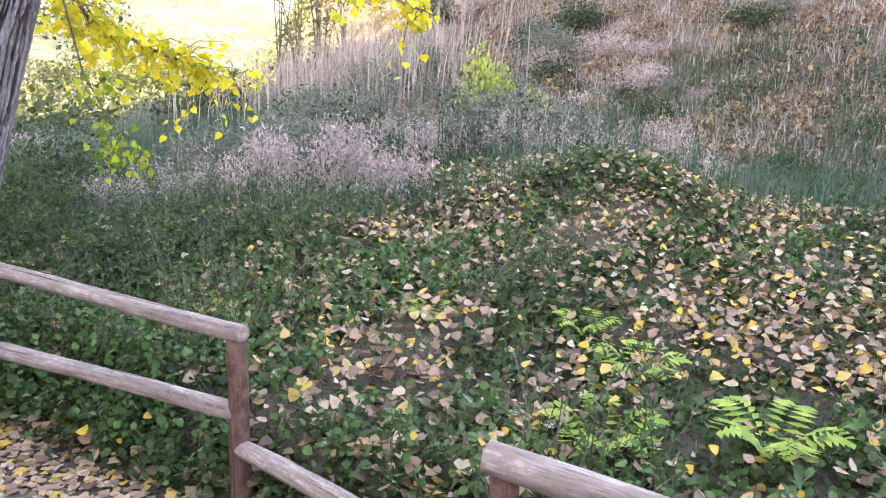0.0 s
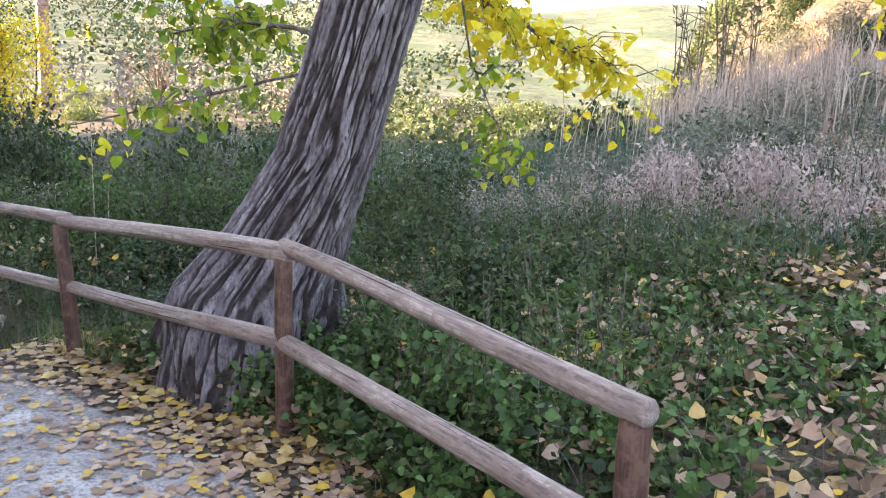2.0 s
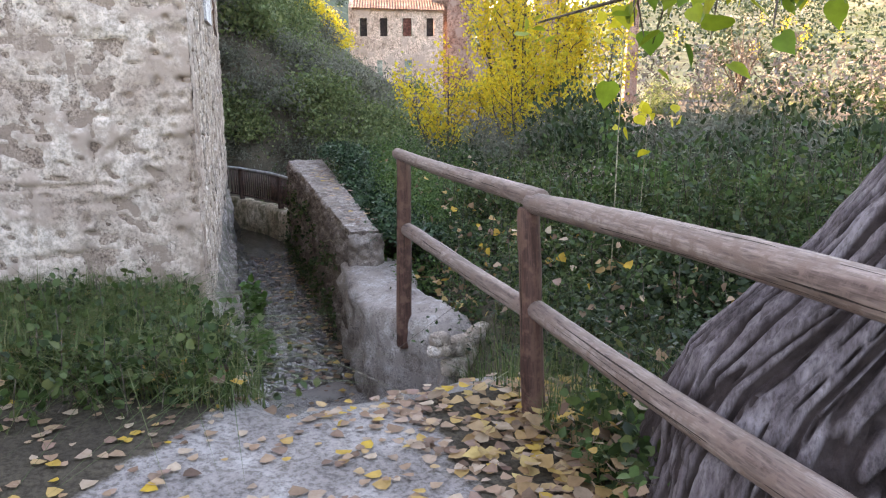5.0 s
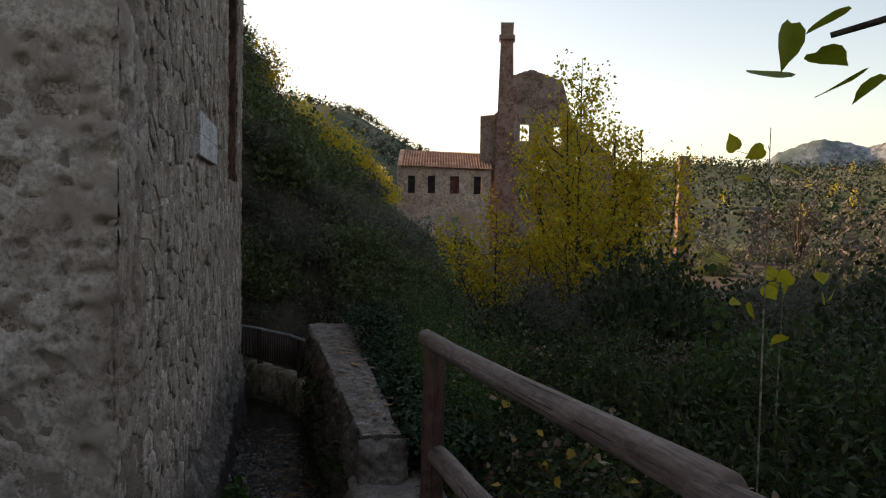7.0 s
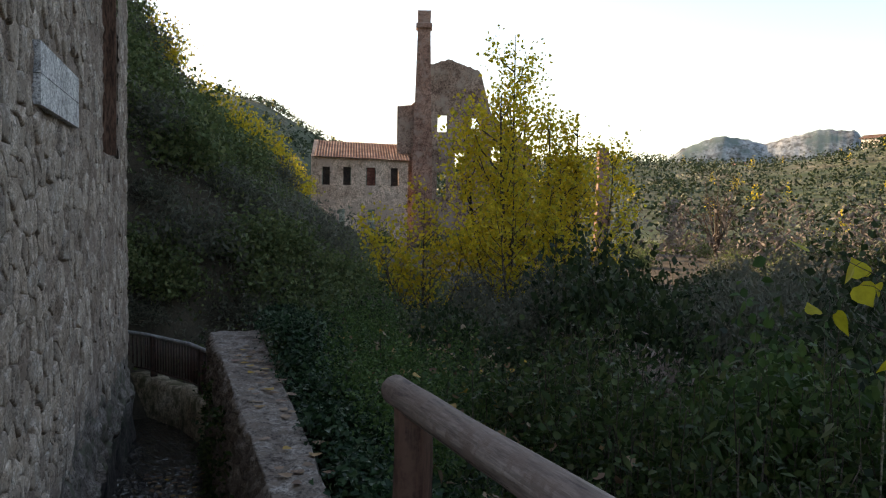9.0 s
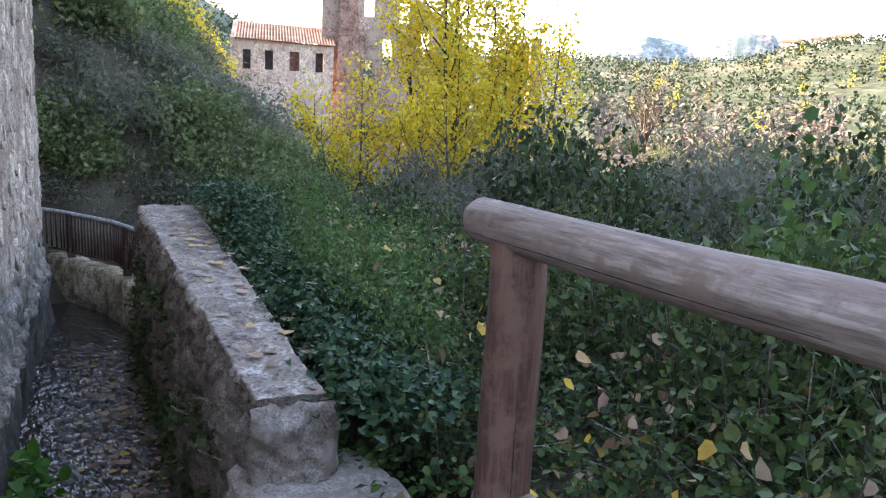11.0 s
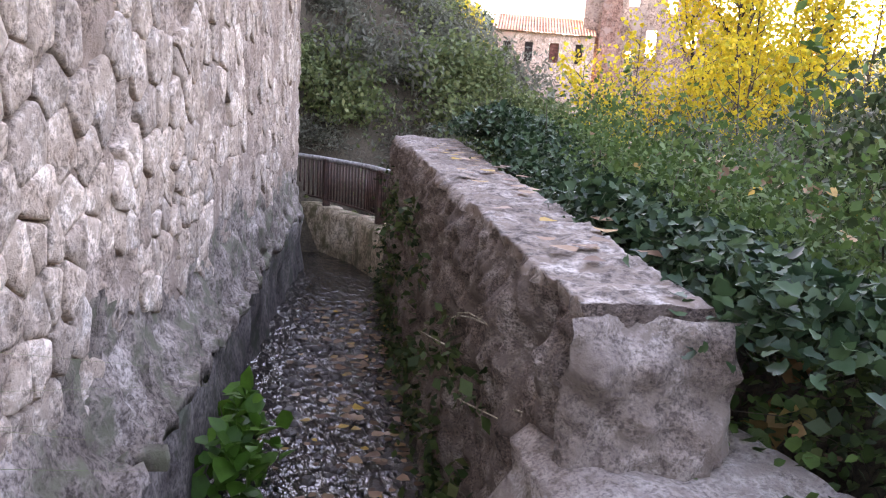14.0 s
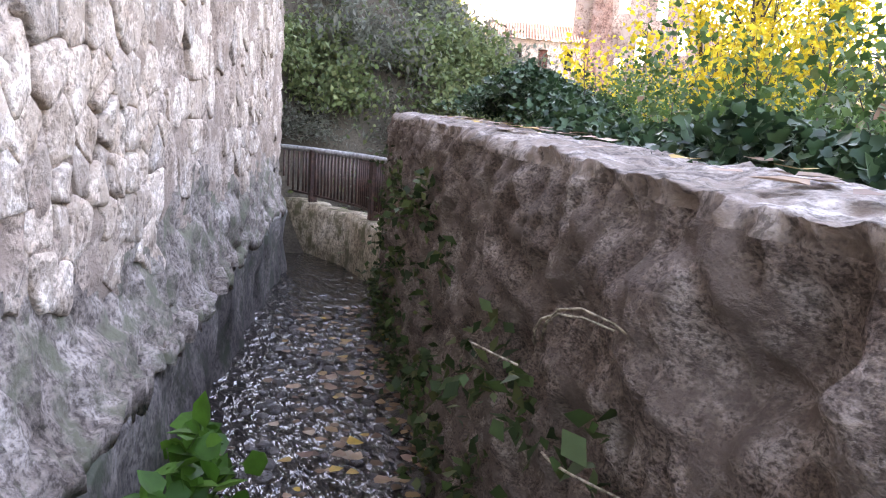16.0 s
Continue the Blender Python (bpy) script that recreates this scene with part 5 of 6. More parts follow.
leafy_stalks("bramble_canes", np.stack([x, fence_y(x) + d, z], -1), 0.35, 0.85, 30, (0.018, 0.040), GREEN, "arching bramble canes with green leaves", "brambles", lean=0.9, droop=0.6)
x, y = rng.uniform(-8.7, -6.5, 220), rng.uniform(6.3, 7.5, 220)
stuff("hollow_leaves", leaf_cloud(np.stack([x, y, -0.60 + rng.uniform(-0.12, 0.1, 220)], -1), 0.04, 0.085, 0.5, HEART, curl=0.6), GOLD_LITTER, "dead leaves caught behind the wall end", "fallen leaves")

# -- ground cover on the bank behind the fence --
n = 3600
x = rng.uniform(-4.8, 6.5, n)
d = rng.uniform(0.02, 1.0, n) ** 1.3 * 7.5
y = fence_y(x) + d
keep = wobble(x, y, 1.2, 12) > -0.55 - 0.4 * (x < -1)
x, y, d = x[keep], y[keep], d[keep]
tall = 0.13 + 0.10 * wobble(x, y, 1.6, 2) + 0.2 * smooth_step(-0.5, -2.2, x) * smooth_step(1.6, 0.2, d)
p = clumps(on_land(x, y), 22, 0.10, np.clip(tall, 0.04, 0.5))
stuff("bank_plants", leaf_cloud(p, 0.025, 0.075, 0.5, HEX), GREEN, "low green creeping plants covering the bank", "ground cover")
sel = rng.uniform(size=len(x)) < 0.5
p = clumps(on_land(x[sel], y[sel]), 16, 0.16, 0.08)
stuff("bank_plants_dark", leaf_cloud(p, 0.03, 0.065, 0.6, KITE), DARK_GREEN, "dark low plants between the fallen leaves", "ground cover")
n = 1700
x = rng.uniform(-4.6, 5.5, n)
d = rng.uniform(0.0, 1.0, n) ** 1.5 * 6.0 + 0.08
y = fence_y(x) + d
keep = (wobble(x, y, 0.9, 51) > 0.0) | (d < 0.7) & (rng.uniform(size=n) < 0.6)
x, y = x[keep], y[keep]
leafy_stalks("bank_brambles", on_land(x, y), 0.14, 0.40, 19, (0.028, 0.06), BUSH_GREEN, "leafy green bramble shoots on the bank", "brambles", lean=0.55)
n = 900
x = rng.uniform(-4.2, 1.2, n)
d = rng.uniform(0.4, 4.6, n)
y = fence_y(x) + d
keep = wobble(x, y, 1.3, 17) > 0.05 - 0.35 * smooth_step(-0.6, -2.2, x)
x, y = x[keep], y[keep]
leafy_stalks("bank_herbs", on_land(x, y), 0.30, 0.75, 24, (0.03, 0.07), GREEN, "upright leafy herbs behind the poplar", "weeds", lean=0.3, shape=SLIM, spread=0.035)
xx, yy = rng.uniform(-4.8, 6.5, 9000), rng.uniform(0, 1, 9000) ** 1.2 * 8
yy = fence_y(xx) + 0.05 + yy
stuff("bank_grass", blade_cloud(on_land(xx, yy), 0.08, 0.30, 0.0022, 0.6, 0.7), GRASS, "thin grass blades among the plants", "grass")
# tall growth beyond the fence
n = 1500
x = rng.uniform(-10.5, -3.6, n)
d = rng.uniform(1.3, 4.2, n)
y = fence_y(x) + d
keep = (wobble(x, y, 0.8, 23) > -0.35) & (np.hypot(x + 3.5, y - 5.8) > 1.0)
x, y, d = x[keep], y[keep], d[keep]
tall = (0.55 + 0.55 * smooth_step(1.2, 2.8, d)) * (0.5 + 0.85 * smooth_step(-0.4, 0.5, wobble(x, y, 0.85, 8)))
half = rng.uniform(size=len(x)) < 0.6
leafy_stalks("tall_herbs", on_land(x[half], y[half]), tall[half] * 0.7, tall[half] * 1.15, 34, (0.045, 0.10), GREEN, "tall feathery green herbs behind the fence", "weeds", shape=SLIM, lean=0.22, spread=0.05)
half = ~half
leafy_stalks("tall_shoots", on_land(x[half], y[half]), tall[half] * 0.7, tall[half] * 1.1, 38, (0.026, 0.055), GREEN, "leafy green shoots behind the fence", "weeds", lean=0.35, spread=0.05)
# seed plumes and sedge in the meadow
n = 620
x, y = rng.uniform(-3.5, 3.5, n), rng.uniform(8.3, 13.0, n)
keep = wobble(x, y, 0.9, 33) > 0.1
x, y = x[keep], y[keep]
leafy_stalks("seed_plumes", on_land(x, y), 0.45, 0.95, 26, (0.025, 0.055), PLUME, "dry feathery pinkish seed plumes in the meadow", "dry weeds", DRY_STEM, shape=SLIM, start=0.55, lean=0.25, flat=0.05, spread=0.035)
x, y = rng.uniform(-5, 7, 15000), rng.uniform(7.8, 15, 15000)
keep = wobble(x, y, 0.8, 61) > -0.2
stuff("meadow_grass", blade_cloud(on_land(x[keep], y[keep]), 0.22, 0.62, 0.006, 0.5, 0.8), REED, "long blue-green grass in the hollow", "grass")

n = 150
x = rng.uniform(-3.35, -1.5, n)
y = fence_y(x) + rng.uniform(0.12, 0.9, n)
leafy_stalks("trunk_brambles", on_land(x, y), 0.22, 0.5, 19, (0.03, 0.065), BUSH_GREEN, "leafy brambles crowding the poplar foot", "brambles", lean=0.5)

# -- fallen leaves --
n = 34000
x = rng.uniform(-4.8, 6.5, n)
d = rng.uniform(0.0, 1.0, n) ** 1.25 * 7.8
y = fence_y(x) + d
w = 0.36 + 0.5 * smooth_step(-2.0, 2.0, x) + 0.5 * np.exp(-(((x - 1.2) / 1.3) ** 2 + ((y - 7.0) / 1.4) ** 2))
keep = rng.uniform(size=n) < w * (0.22 + 0.9 * smooth_step(-0.15, 0.25, wobble(x, y, 1.4, 21)))
x, y = x[keep], y[keep]
stuff("bank_leaf_litter", leaf_cloud(on_land(x, y, 0.04) + np.array([0, 0, 1]) * rng.uniform(0, 0.17, (len(x), 1)), 0.03, 0.085, 0.55, HEART, fold=0.1, curl=0.5), LITTER, "curled buff and yellow leaves fallen on the bank", "fallen leaves")
x = rng.uniform(-4.8, 6.5, 9000)
y = fence_y(x) + rng.uniform(0, 1, 9000) ** 1.25 * 7.8
keep = wobble(x, y, 1.1, 44) > -0.25
x, y = x[keep], y[keep]
stuff("bank_brown_leaves", leaf_cloud(on_land(x, y, 0.02) + np.array([0, 0, 1]) * rng.uniform(0, 0.1, (len(x), 1)), 0.04, 0.10, 0.65, HEART, fold=0.12, curl=0.6), BROWN_LEAF, "brown withered leaves under the plants", "fallen leaves")
n = 5200
x = rng.uniform(-5.9, 0.6, n)
d = -np.abs(rng.normal(0, 0.62, n)) + 0.28
y = fence_y(x) + d
keep = rng.uniform(size=n) < (0.35 + 0.6 * (wobble(x, y, 1.5, 31) > -0.05)) * np.where(d < -0.9, 0.3, 1.0)
x, y = x[keep], y[keep]
stuff("path_leaf_litter", leaf_cloud(on_land(x, y, 0.006) + np.array([0, 0, 1]) * rng.uniform(0, 0.02, (len(x), 1)), 0.03, 0.072, 0.85, HEART, fold=0.08, curl=0.35), LITTER, "yellow and buff poplar leaves along the path edge", "fallen leaves")
x, y = rng.uniform(-6.4, -1.6, 1500), rng.uniform(2.2, 5.4, 1500)
keep = y < fence_y(x) - 0.3
x, y = x[keep], y[keep]
stuff("scattered_leaves", leaf_cloud(on_land(x, y, 0.008), 0.025, 0.075, 0.9, HEART, fold=0.08, curl=0.3), LITTER, "dry leaves scattered on the dirt path", "fallen leaves")
x = rng.uniform(-5.3, -2.6, 900)
y = fence_y(x) + rng.uniform(-0.35, 0.9, 900)
stuff("leaf_drift", leaf_cloud(on_land(x, y, 0.01) + np.array([0, 0, 1]) * rng.uniform(0, 0.05, (900, 1)), 0.04, 0.09, 0.75, HEART, fold=0.1, curl=0.5), GOLD_LITTER, "yellow and brown leaves drifted round the poplar foot", "fallen leaves")
x = rng.uniform(-13.0, -5.0, 620)
y = fence_y(x) + rng.uniform(0.5, 2.6, 620)
z = np.where(x < -8.2, -0.5 - 0.12 * (y - fence_y(x)), land(x, y)) + rng.uniform(0.1, 0.45, 620)
stuff("caught_leaves", leaf_cloud(np.stack([x, y, z], -1), 0.035, 0.075, 0.4, HEART, curl=0.6), LITTER, "dead leaves caught in the brambles", "fallen leaves")
k = rng.uniform(0, 1, 60)
x = -8.6 - 4.4 * k
w = 0.30 + 0.045 * (-8.44 - x)
y = 6.03 + LW_SLOPE * (-8.47 - x) + w * rng.uniform(0.35, 1.05, 60)
stuff("wall_top_leaves", leaf_cloud(np.stack([x, y, -0.292 + 0 * x], -1), 0.045, 0.085, 0.95, HEART, fold=0.06, curl=0.25), LITTER, "pale dry leaves lying on the wall top", "fallen leaves")
x = rng.uniform(-13.2, -7.6, 160)
y0, y1 = mill_y(x) + 0.30, 6.0 + LW_SLOPE * (-8.47 - x)
k = rng.beta(2.2, 0.9, 160)
stuff("channel_leaves", leaf_cloud(np.stack([x, y0 + (y1 - y0) * k, floor_z(x) + 0.015 + 0.02 * k], -1), 0.03, 0.085, 0.93, HEART, fold=0.05, curl=0.3), LITTER, "sodden leaves on the wet channel floor", "fallen leaves")
x = rng.uniform(-13.2, -7.6, 260)
y0, y1 = mill_y(x) + 0.2, 6.0 + LW_SLOPE * (-8.47 - x)
k = rng.beta(1.6, 0.6, 260)
stuff("channel_debris", leaf_cloud(np.stack([x, y0 + (y1 - y0) * k, floor_z(x) + 0.005], -1), 0.03, 0.07, 0.9, HEX, fold=0.05, curl=0.3), BROWN_LEAF, "dark rotting leaves on the channel floor", "fallen leaves")

# -- grass --
x, y = rng.uniform(-9.0, -5.2, 30000), rng.uniform(1.5, 4.9, 30000)
edge = np.interp(x, [-9, -7.4, -5.9, -5.2], [4.62, 4.60, 4.55, 4.35])
keep = (y < edge + 0.10 * wobble(x, y, 3, 2)) & (y > edge - 1.9) & (x < -5.62 - 0.5 * np.clip(4.3 - y, 0, 3) + 0.15 * wobble(x, y, 4, 7))
x, y = x[keep], y[keep]
stuff("verge_grass", blade_cloud(on_land(x, y), 0.10, 0.34, 0.003, 1.0, 1.0), GRASS, "long soft grass on the verge beside the mill", "grass")
xs, ys = rng.uniform(-7.3, -5.65, 220), rng.uniform(3.5, 4.55, 220)
leafy_stalks("verge_weeds", on_land(xs, ys), 0.12, 0.34, 12, (0.025, 0.06), GREEN, "low leafy weeds in the verge by the mill corner", "weeds", lean=0.7)
keep = rng.uniform(size=len(x)) < 0.03
stuff("verge_leaves", leaf_cloud(on_land(x[keep], y[keep], 0.1), 0.05, 0.10, 0.8, HEART, curl=0.3), LITTER, "fallen leaves lying in the verge grass", "fallen leaves")
x = rng.uniform(-6.6, -4.2, 2600)
y = fence_y(x) + rng.uniform(0.0, 1.2, 2600)
stuff("fence_grass", blade_cloud(on_land(x, y), 0.08, 0.26, 0.003, 0.6, 0.7), GRASS, "grass tufts under the fence", "grass")
x, y = rng.uniform(-2, 16, 52000), rng.uniform(9.5, 30, 52000)
keep = 0.6 * x + 0.8 * y > 11.8 + 0.6 * wobble(x, y, 0.6, 2)
x, y = x[keep], y[keep]
stuff("dry_hill_grass", blade_cloud(on_land(x, y), 0.12, 0.38, 0.008, 0.8, 0.8), STRAW, "dry pale grass covering the hillside", "grass")
tuft_c = np.stack([rng.uniform(-2, 15, 1100), rng.uniform(10, 28, 1100)], -1)
p = clumps(on_land(tuft_c[:, 0], tuft_c[:, 1]), 26, 0.32, 0.35)
keep = 0.6 * p[:, 0] + 0.8 * p[:, 1] > 11.5
stuff("hill_scrub", leaf_cloud(p[keep], 0.06, 0.13, 0.3, KITE), BROWN_LEAF, "russet scrub on the dry hillside", "scrub")
x, y = rng.uniform(-2.5, 8, 1500), rng.uniform(7.5, 15, 1500)
p = clumps(on_land(x, y), 12, 0.2, 0.3)
stuff("meadow_plants", leaf_cloud(p, 0.04, 0.09, 0.4, KITE), GREEN, "green weeds in the hollow", "weeds")
rx, ry = [], []
for cx, cy, sx, sy, m in ((0.8, 11.6, 0.5, 0.4, 260), (-5.0, 16.0, 2.0, 1.5, 1600), (-7.5, 17.5, 4.0, 2.5, 2600), (2.9, 11.6, 0.6, 0.4, 120), (-12, 21, 6, 3, 2200)):
    rx.append(rng.normal(cx, sx, m))
    ry.append(rng.normal(cy, sy, m))
x, y = rng.normal(-1.2, 1.5, 1500), rng.normal(20.5, 2.2, 1500)
stuff("dry_reeds", blade_cloud(on_land(x, y), 0.9, 2.0, 0.014, 0.25, 0.5), STRAW, "tall dry straw-coloured reeds on the crest", "reeds")
rx, ry = np.concatenate(rx), np.concatenate(ry)
stuff("reeds", blade_cloud(on_land(rx, ry), 0.5, 1.05, 0.010, 0.5, 0.7), REED, "dark green reeds and sedges in the damp hollow", "reeds")
g = random.Random(41)
for i in range(40):
    x, y = g.uniform(-26, -2), g.uniform(14.5, 32)
    plant((sage_bush, dark_bush, sage_bush, plume_bush)[i % 4], False, x, y, g.uniform(1.0, 1.9), g.uniform(0, 6), 0.1, g.uniform(0.8, 1.2))
for i in range(34):
    x, y = g.uniform(-16.5, -9.5), g.uniform(9.6, 14.0)
    if y - fence_y(x) > 1.9:
        plant((sage_bush, dark_bush, plume_bush)[i % 3], False, x, y, g.uniform(0.7, 1.1), g.uniform(0, 6), 0.1, g.uniform(1.0, 1.5))
for i in range(30):
    x, y = g.uniform(-3.5, 8), g.uniform(9.5, 16)
    plant((sage_bush, plume_bush, dark_bush)[i % 3], False, x, y, g.uniform(0.35, 0.7), g.uniform(0, 6), 0.05, g.uniform(0.7, 1.1))
for i in range(64):
    x, y = g.uniform(-1, 14), g.uniform(12.5, 27)
    plant((sage_bush, plume_bush, dark_bush, plume_bush)[i % 4], False, x, y, g.uniform(0.45, 1.0), g.uniform(0, 6), 0.05, g.uniform(0.5, 0.8))

# -- plants in the channel --
c = []
for s, d, t in ((1.55, 0.34, 0.30), (1.75, 0.36, 0.26), (2.7, 0.32, 0.34), (2.9, 0.31, 0.36), (3.1, 0.30, 0.30), (3.3, 0.27, 0.2)):
    q = mill_at(s, d, FLOOR_Z)
    c.append((*q, t))
c = np.array(c)
p = clumps(c[:, :3], 42, 0.085, c[:, 3])
stuff("channel_weeds", leaf_cloud(p, 0.05, 0.115, 0.45, HEX, 0.15), leafy("water_weed", steps((0.03, 0.10, 0.012), (0.05, 0.15, 0.018), (0.08, 0.20, 0.025))), "bright green waterside plants at the footing", "weeds")
c = []
for i in range(90):
    x = -8.9 - 4.4 * rng.uniform() ** 0.8
    zz = float(floor_z(x)) + rng.uniform(0.0, 0.25) if rng.uniform() < 0.62 else rng.uniform(-1.2, -0.55)
    c.append(tuple(low_at(x, -0.03, zz)))
p = clumps(np.array(c), 24, 0.055, 0.15)
stuff("wall_weeds", leaf_cloud(p, 0.022, 0.06, 0.35, KITE, 0.2), GREEN, "small weeds growing from the wall face and its foot", "weeds")
q = low_at(-9.15, -0.02, -0.62)
dry = thing("dry_grass_stalk", "bleached dry grass stalks arching from the wall", "grass", q)
for x0, z0, dx, dz, arch in ((0.02, 0.06, 0.30, -0.03, 0.10), (0.0, 0.05, 0.22, 0.03, 0.06), (0.05, -0.10, 0.42, 0.02, 0.03), (0.45, 0.02, 0.05, -0.22, -0.02), (0.42, 0.0, 0.14, -0.05, 0.05), (-0.05, 0.0, -0.3, -0.12, 0.05)):
    pts = [(x0 + dx * k, -0.07 * math.sin(math.pi * min(k + 0.2, 1)) - 0.02, z0 + dz * k + arch * math.sin(math.pi * k)) for k in (0, 0.15, 0.3, 0.45, 0.6, 0.75, 0.9, 1.0)]
    v, f = tube(pts, [0.0022, 0.0022, 0.002, 0.002, 0.0017, 0.0014, 0.001, 0.0006], 5)
    part("stalk", raw_mesh("stalk", v, f, DRY_STEM, True), dry)

g = random.Random(15)
pv, pf = [], []
for i in range(220):
    x = g.uniform(-13.3, -7.9)
    k = g.random()
    y = float(mill_y(x)) + 0.28 + (6.0 + LW_SLOPE * (-8.47 - x) - float(mill_y(x)) - 0.3) * k
    s_ = g.uniform(0.02, 0.055)
    base = len(pv)
    turn = g.uniform(0, 6.28)
    for ring_r, zz in ((1.0, -0.1), (0.85, 0.22), (0.45, 0.38)):
        for m in range(6):
            a = turn + m * 1.047
            rr = s_ * ring_r * g.uniform(0.75, 1.15)
            pv.append((x + math.cos(a) * rr, y + math.sin(a) * rr * 0.8, float(floor_z(x)) - 0.015 + zz * s_))
    for q in range(2):
        pf += [(base + q * 6 + m, base + q * 6 + (m + 1) % 6, base + q * 6 + 6 + (m + 1) % 6, base + q * 6 + 6 + m) for m in range(6)]
    pf.append(tuple(base + 12 + m for m in range(6)))
tagged(new("channel_pebbles", raw_mesh("channel_pebbles", pv, pf, WET)), "wet dark stones on the channel floor", "pebbles", kind="stuff")

# -- ferns --
fern = thing("fern", "bright yellow-green fern fronds", "fern", group="ferns")
for i in range(5):
    a = i * 1.26 + 0.3
    fv = []
    n_l = 11
    for j in range(n_l):
        k = (j + 1) / (n_l + 1)
        px, pz = 0.42 * k, 0.30 * math.sin(k * 2.2)
        for sg in (-1, 1):
            ln = 0.13 * math.sin(math.pi * (0.12 + 0.85 * (1 - k))) + 0.02
            b0 = np.array([px, 0, pz])
            tip = b0 + np.array([0.35 * ln, sg * ln, -0.15 * ln])
            w = np.array([0.027, 0, 0.003])
            fv.append([b0 - w * 0.6, b0 * 0.5 + tip * 0.5 - w, tip, b0 * 0.5 + tip * 0.5 + w])
    fv = np.array(fv).reshape(-1, 3)
    rot = np.array([[math.cos(a), -math.sin(a), 0], [math.sin(a), math.cos(a), 0], [0, 0, 1]])
    part("frond", fast_mesh("frond", fv @ rot.T, np.arange(len(fv)).reshape(-1, 4), FERN), fern)
for i, (x, y, s) in enumerate(((-1.45, 6.0, 0.5), (0.75, 3.6, 0.75), (1.15, 4.35, 0.7), (1.0, 5.0, 0.55), (0.0, 5.1, 0.45), (1.55, 3.5, 0.8))):
    plant(fern, i == 0, x, y, s, i * 1.1, 0.0)

# -- saplings with a few yellow leaves --
def sapling(x, y, tall, lean, n_leaf, leaf, seed, mat, reach=0.28):
    g = random.Random(seed)
    z = float(land(x, y))
    ob = thing("sapling", "thin bare sapling with a few yellow leaves", "sapling", (x, y, z), "saplings")
    pts = [Vector((lean[0] * k * k, lean[1] * k * k, tall * k)) for k in (0, 0.3, 0.6, 0.85, 1.0)]
    v, f = tube(pts, [0.005, 0.0045, 0.0038, 0.003, 0.0018], 6)
    part("stem", raw_mesh("stem", v, f, DRY_STEM, True), ob)
    for i in range(n_leaf):
        k = g.uniform(1 - 3 * reach * 0.3, 1.0)
        a = Vector((lean[0] * k * k, lean[1] * k * k, tall * k))
        b = a + Vector((g.uniform(-1, 1), g.uniform(-0.8, 0.8), g.uniform(-0.35, 0.5))) * reach
        v, f = tube([a, a.lerp(b, 0.5) + Vector((0, 0, 0.02)), b], [0.002, 0.0015, 0.001], 4)
        part("twig", raw_mesh("twig", v, f, TWIG, True), ob)
        lv, lf = leaf_cloud(np.array([tuple(b)]), leaf * 0.75, leaf * 1.15, 0.0, ROUND, 0.3, 0.06)
        part("leaf", fast_mesh("leaf", lv, lf, mat), ob, "yellow heart-shaped leaf")
    return ob


sapling(-7.08, 7.95, 1.62, (-0.05, 0.1), 13, 0.10, 5, YELLOW)
sapling(-6.42, 7.12, 1.95, (-0.02, 0.03), 6, 0.09, 8, YELLOW, 0.16)

# -- limbs and hanging twigs of the poplar --
def limb(pts, r0, r1, mat=TWIG, label="dark slender limb"):
    n = len(pts)
    v, f = tube([Vector(p) - poplar.location for p in pts], [r0 + (r1 - r0) * i / (n - 1) for i in range(n)], 8, 0.05)
    return part("limb", raw_mesh("limb", v, f, mat, True), poplar, label)


def spray(limb_ob, line, n_twigs, reach, per, leaf, mat, seed, drop=0.25):
    """Side twigs along a line, each with leaves hanging from it."""
    g = random.Random(seed)
    verts, faces, places = [], [], []
    for i in range(n_twigs):
        k = g.uniform(0.1, 1.0) * (len(line) - 1)
        j = min(int(k), len(line) - 2)
        a = Vector(line[j]).lerp(Vector(line[j + 1]), k - j)
        b = a + Vector((g.uniform(-1, 1), g.uniform(-1, 1), g.uniform(-1.1, 0.35))) * reach * g.uniform(0.4, 1.0)
        mid = a.lerp(b, 0.5) + Vector((0, 0, 0.08))
        v, f = tube([a, mid, b], [0.007, 0.005, 0.002], 4, caps=False)
        base = len(verts)
        verts += [q - poplar.location for q in v]
        faces += [tuple(base + q for q in face) for face in f]
        for _ in range(per):
            kk = g.uniform(0.2, 1.05)
            q = a.lerp(mid, kk * 2) if kk < 0.5 else mid.lerp(b, kk * 2 - 1)
            places.append(tuple(q + Vector((g.gauss(0, 0.06), g.gauss(0, 0.06), g.gauss(-0.03, 0.05)))))
    part("twig", raw_mesh("twig", verts, faces, TWIG, True), limb_ob)
    p = np.array(places) - np.array(poplar.location)
    part("foliage", fast_mesh("foliage", *leaf_cloud(p, leaf * 0.7, leaf * 1.2, 0.1, ROUND, 0.7, 0.08), mat), limb_ob, "heart-shaped poplar leaves turning yellow")


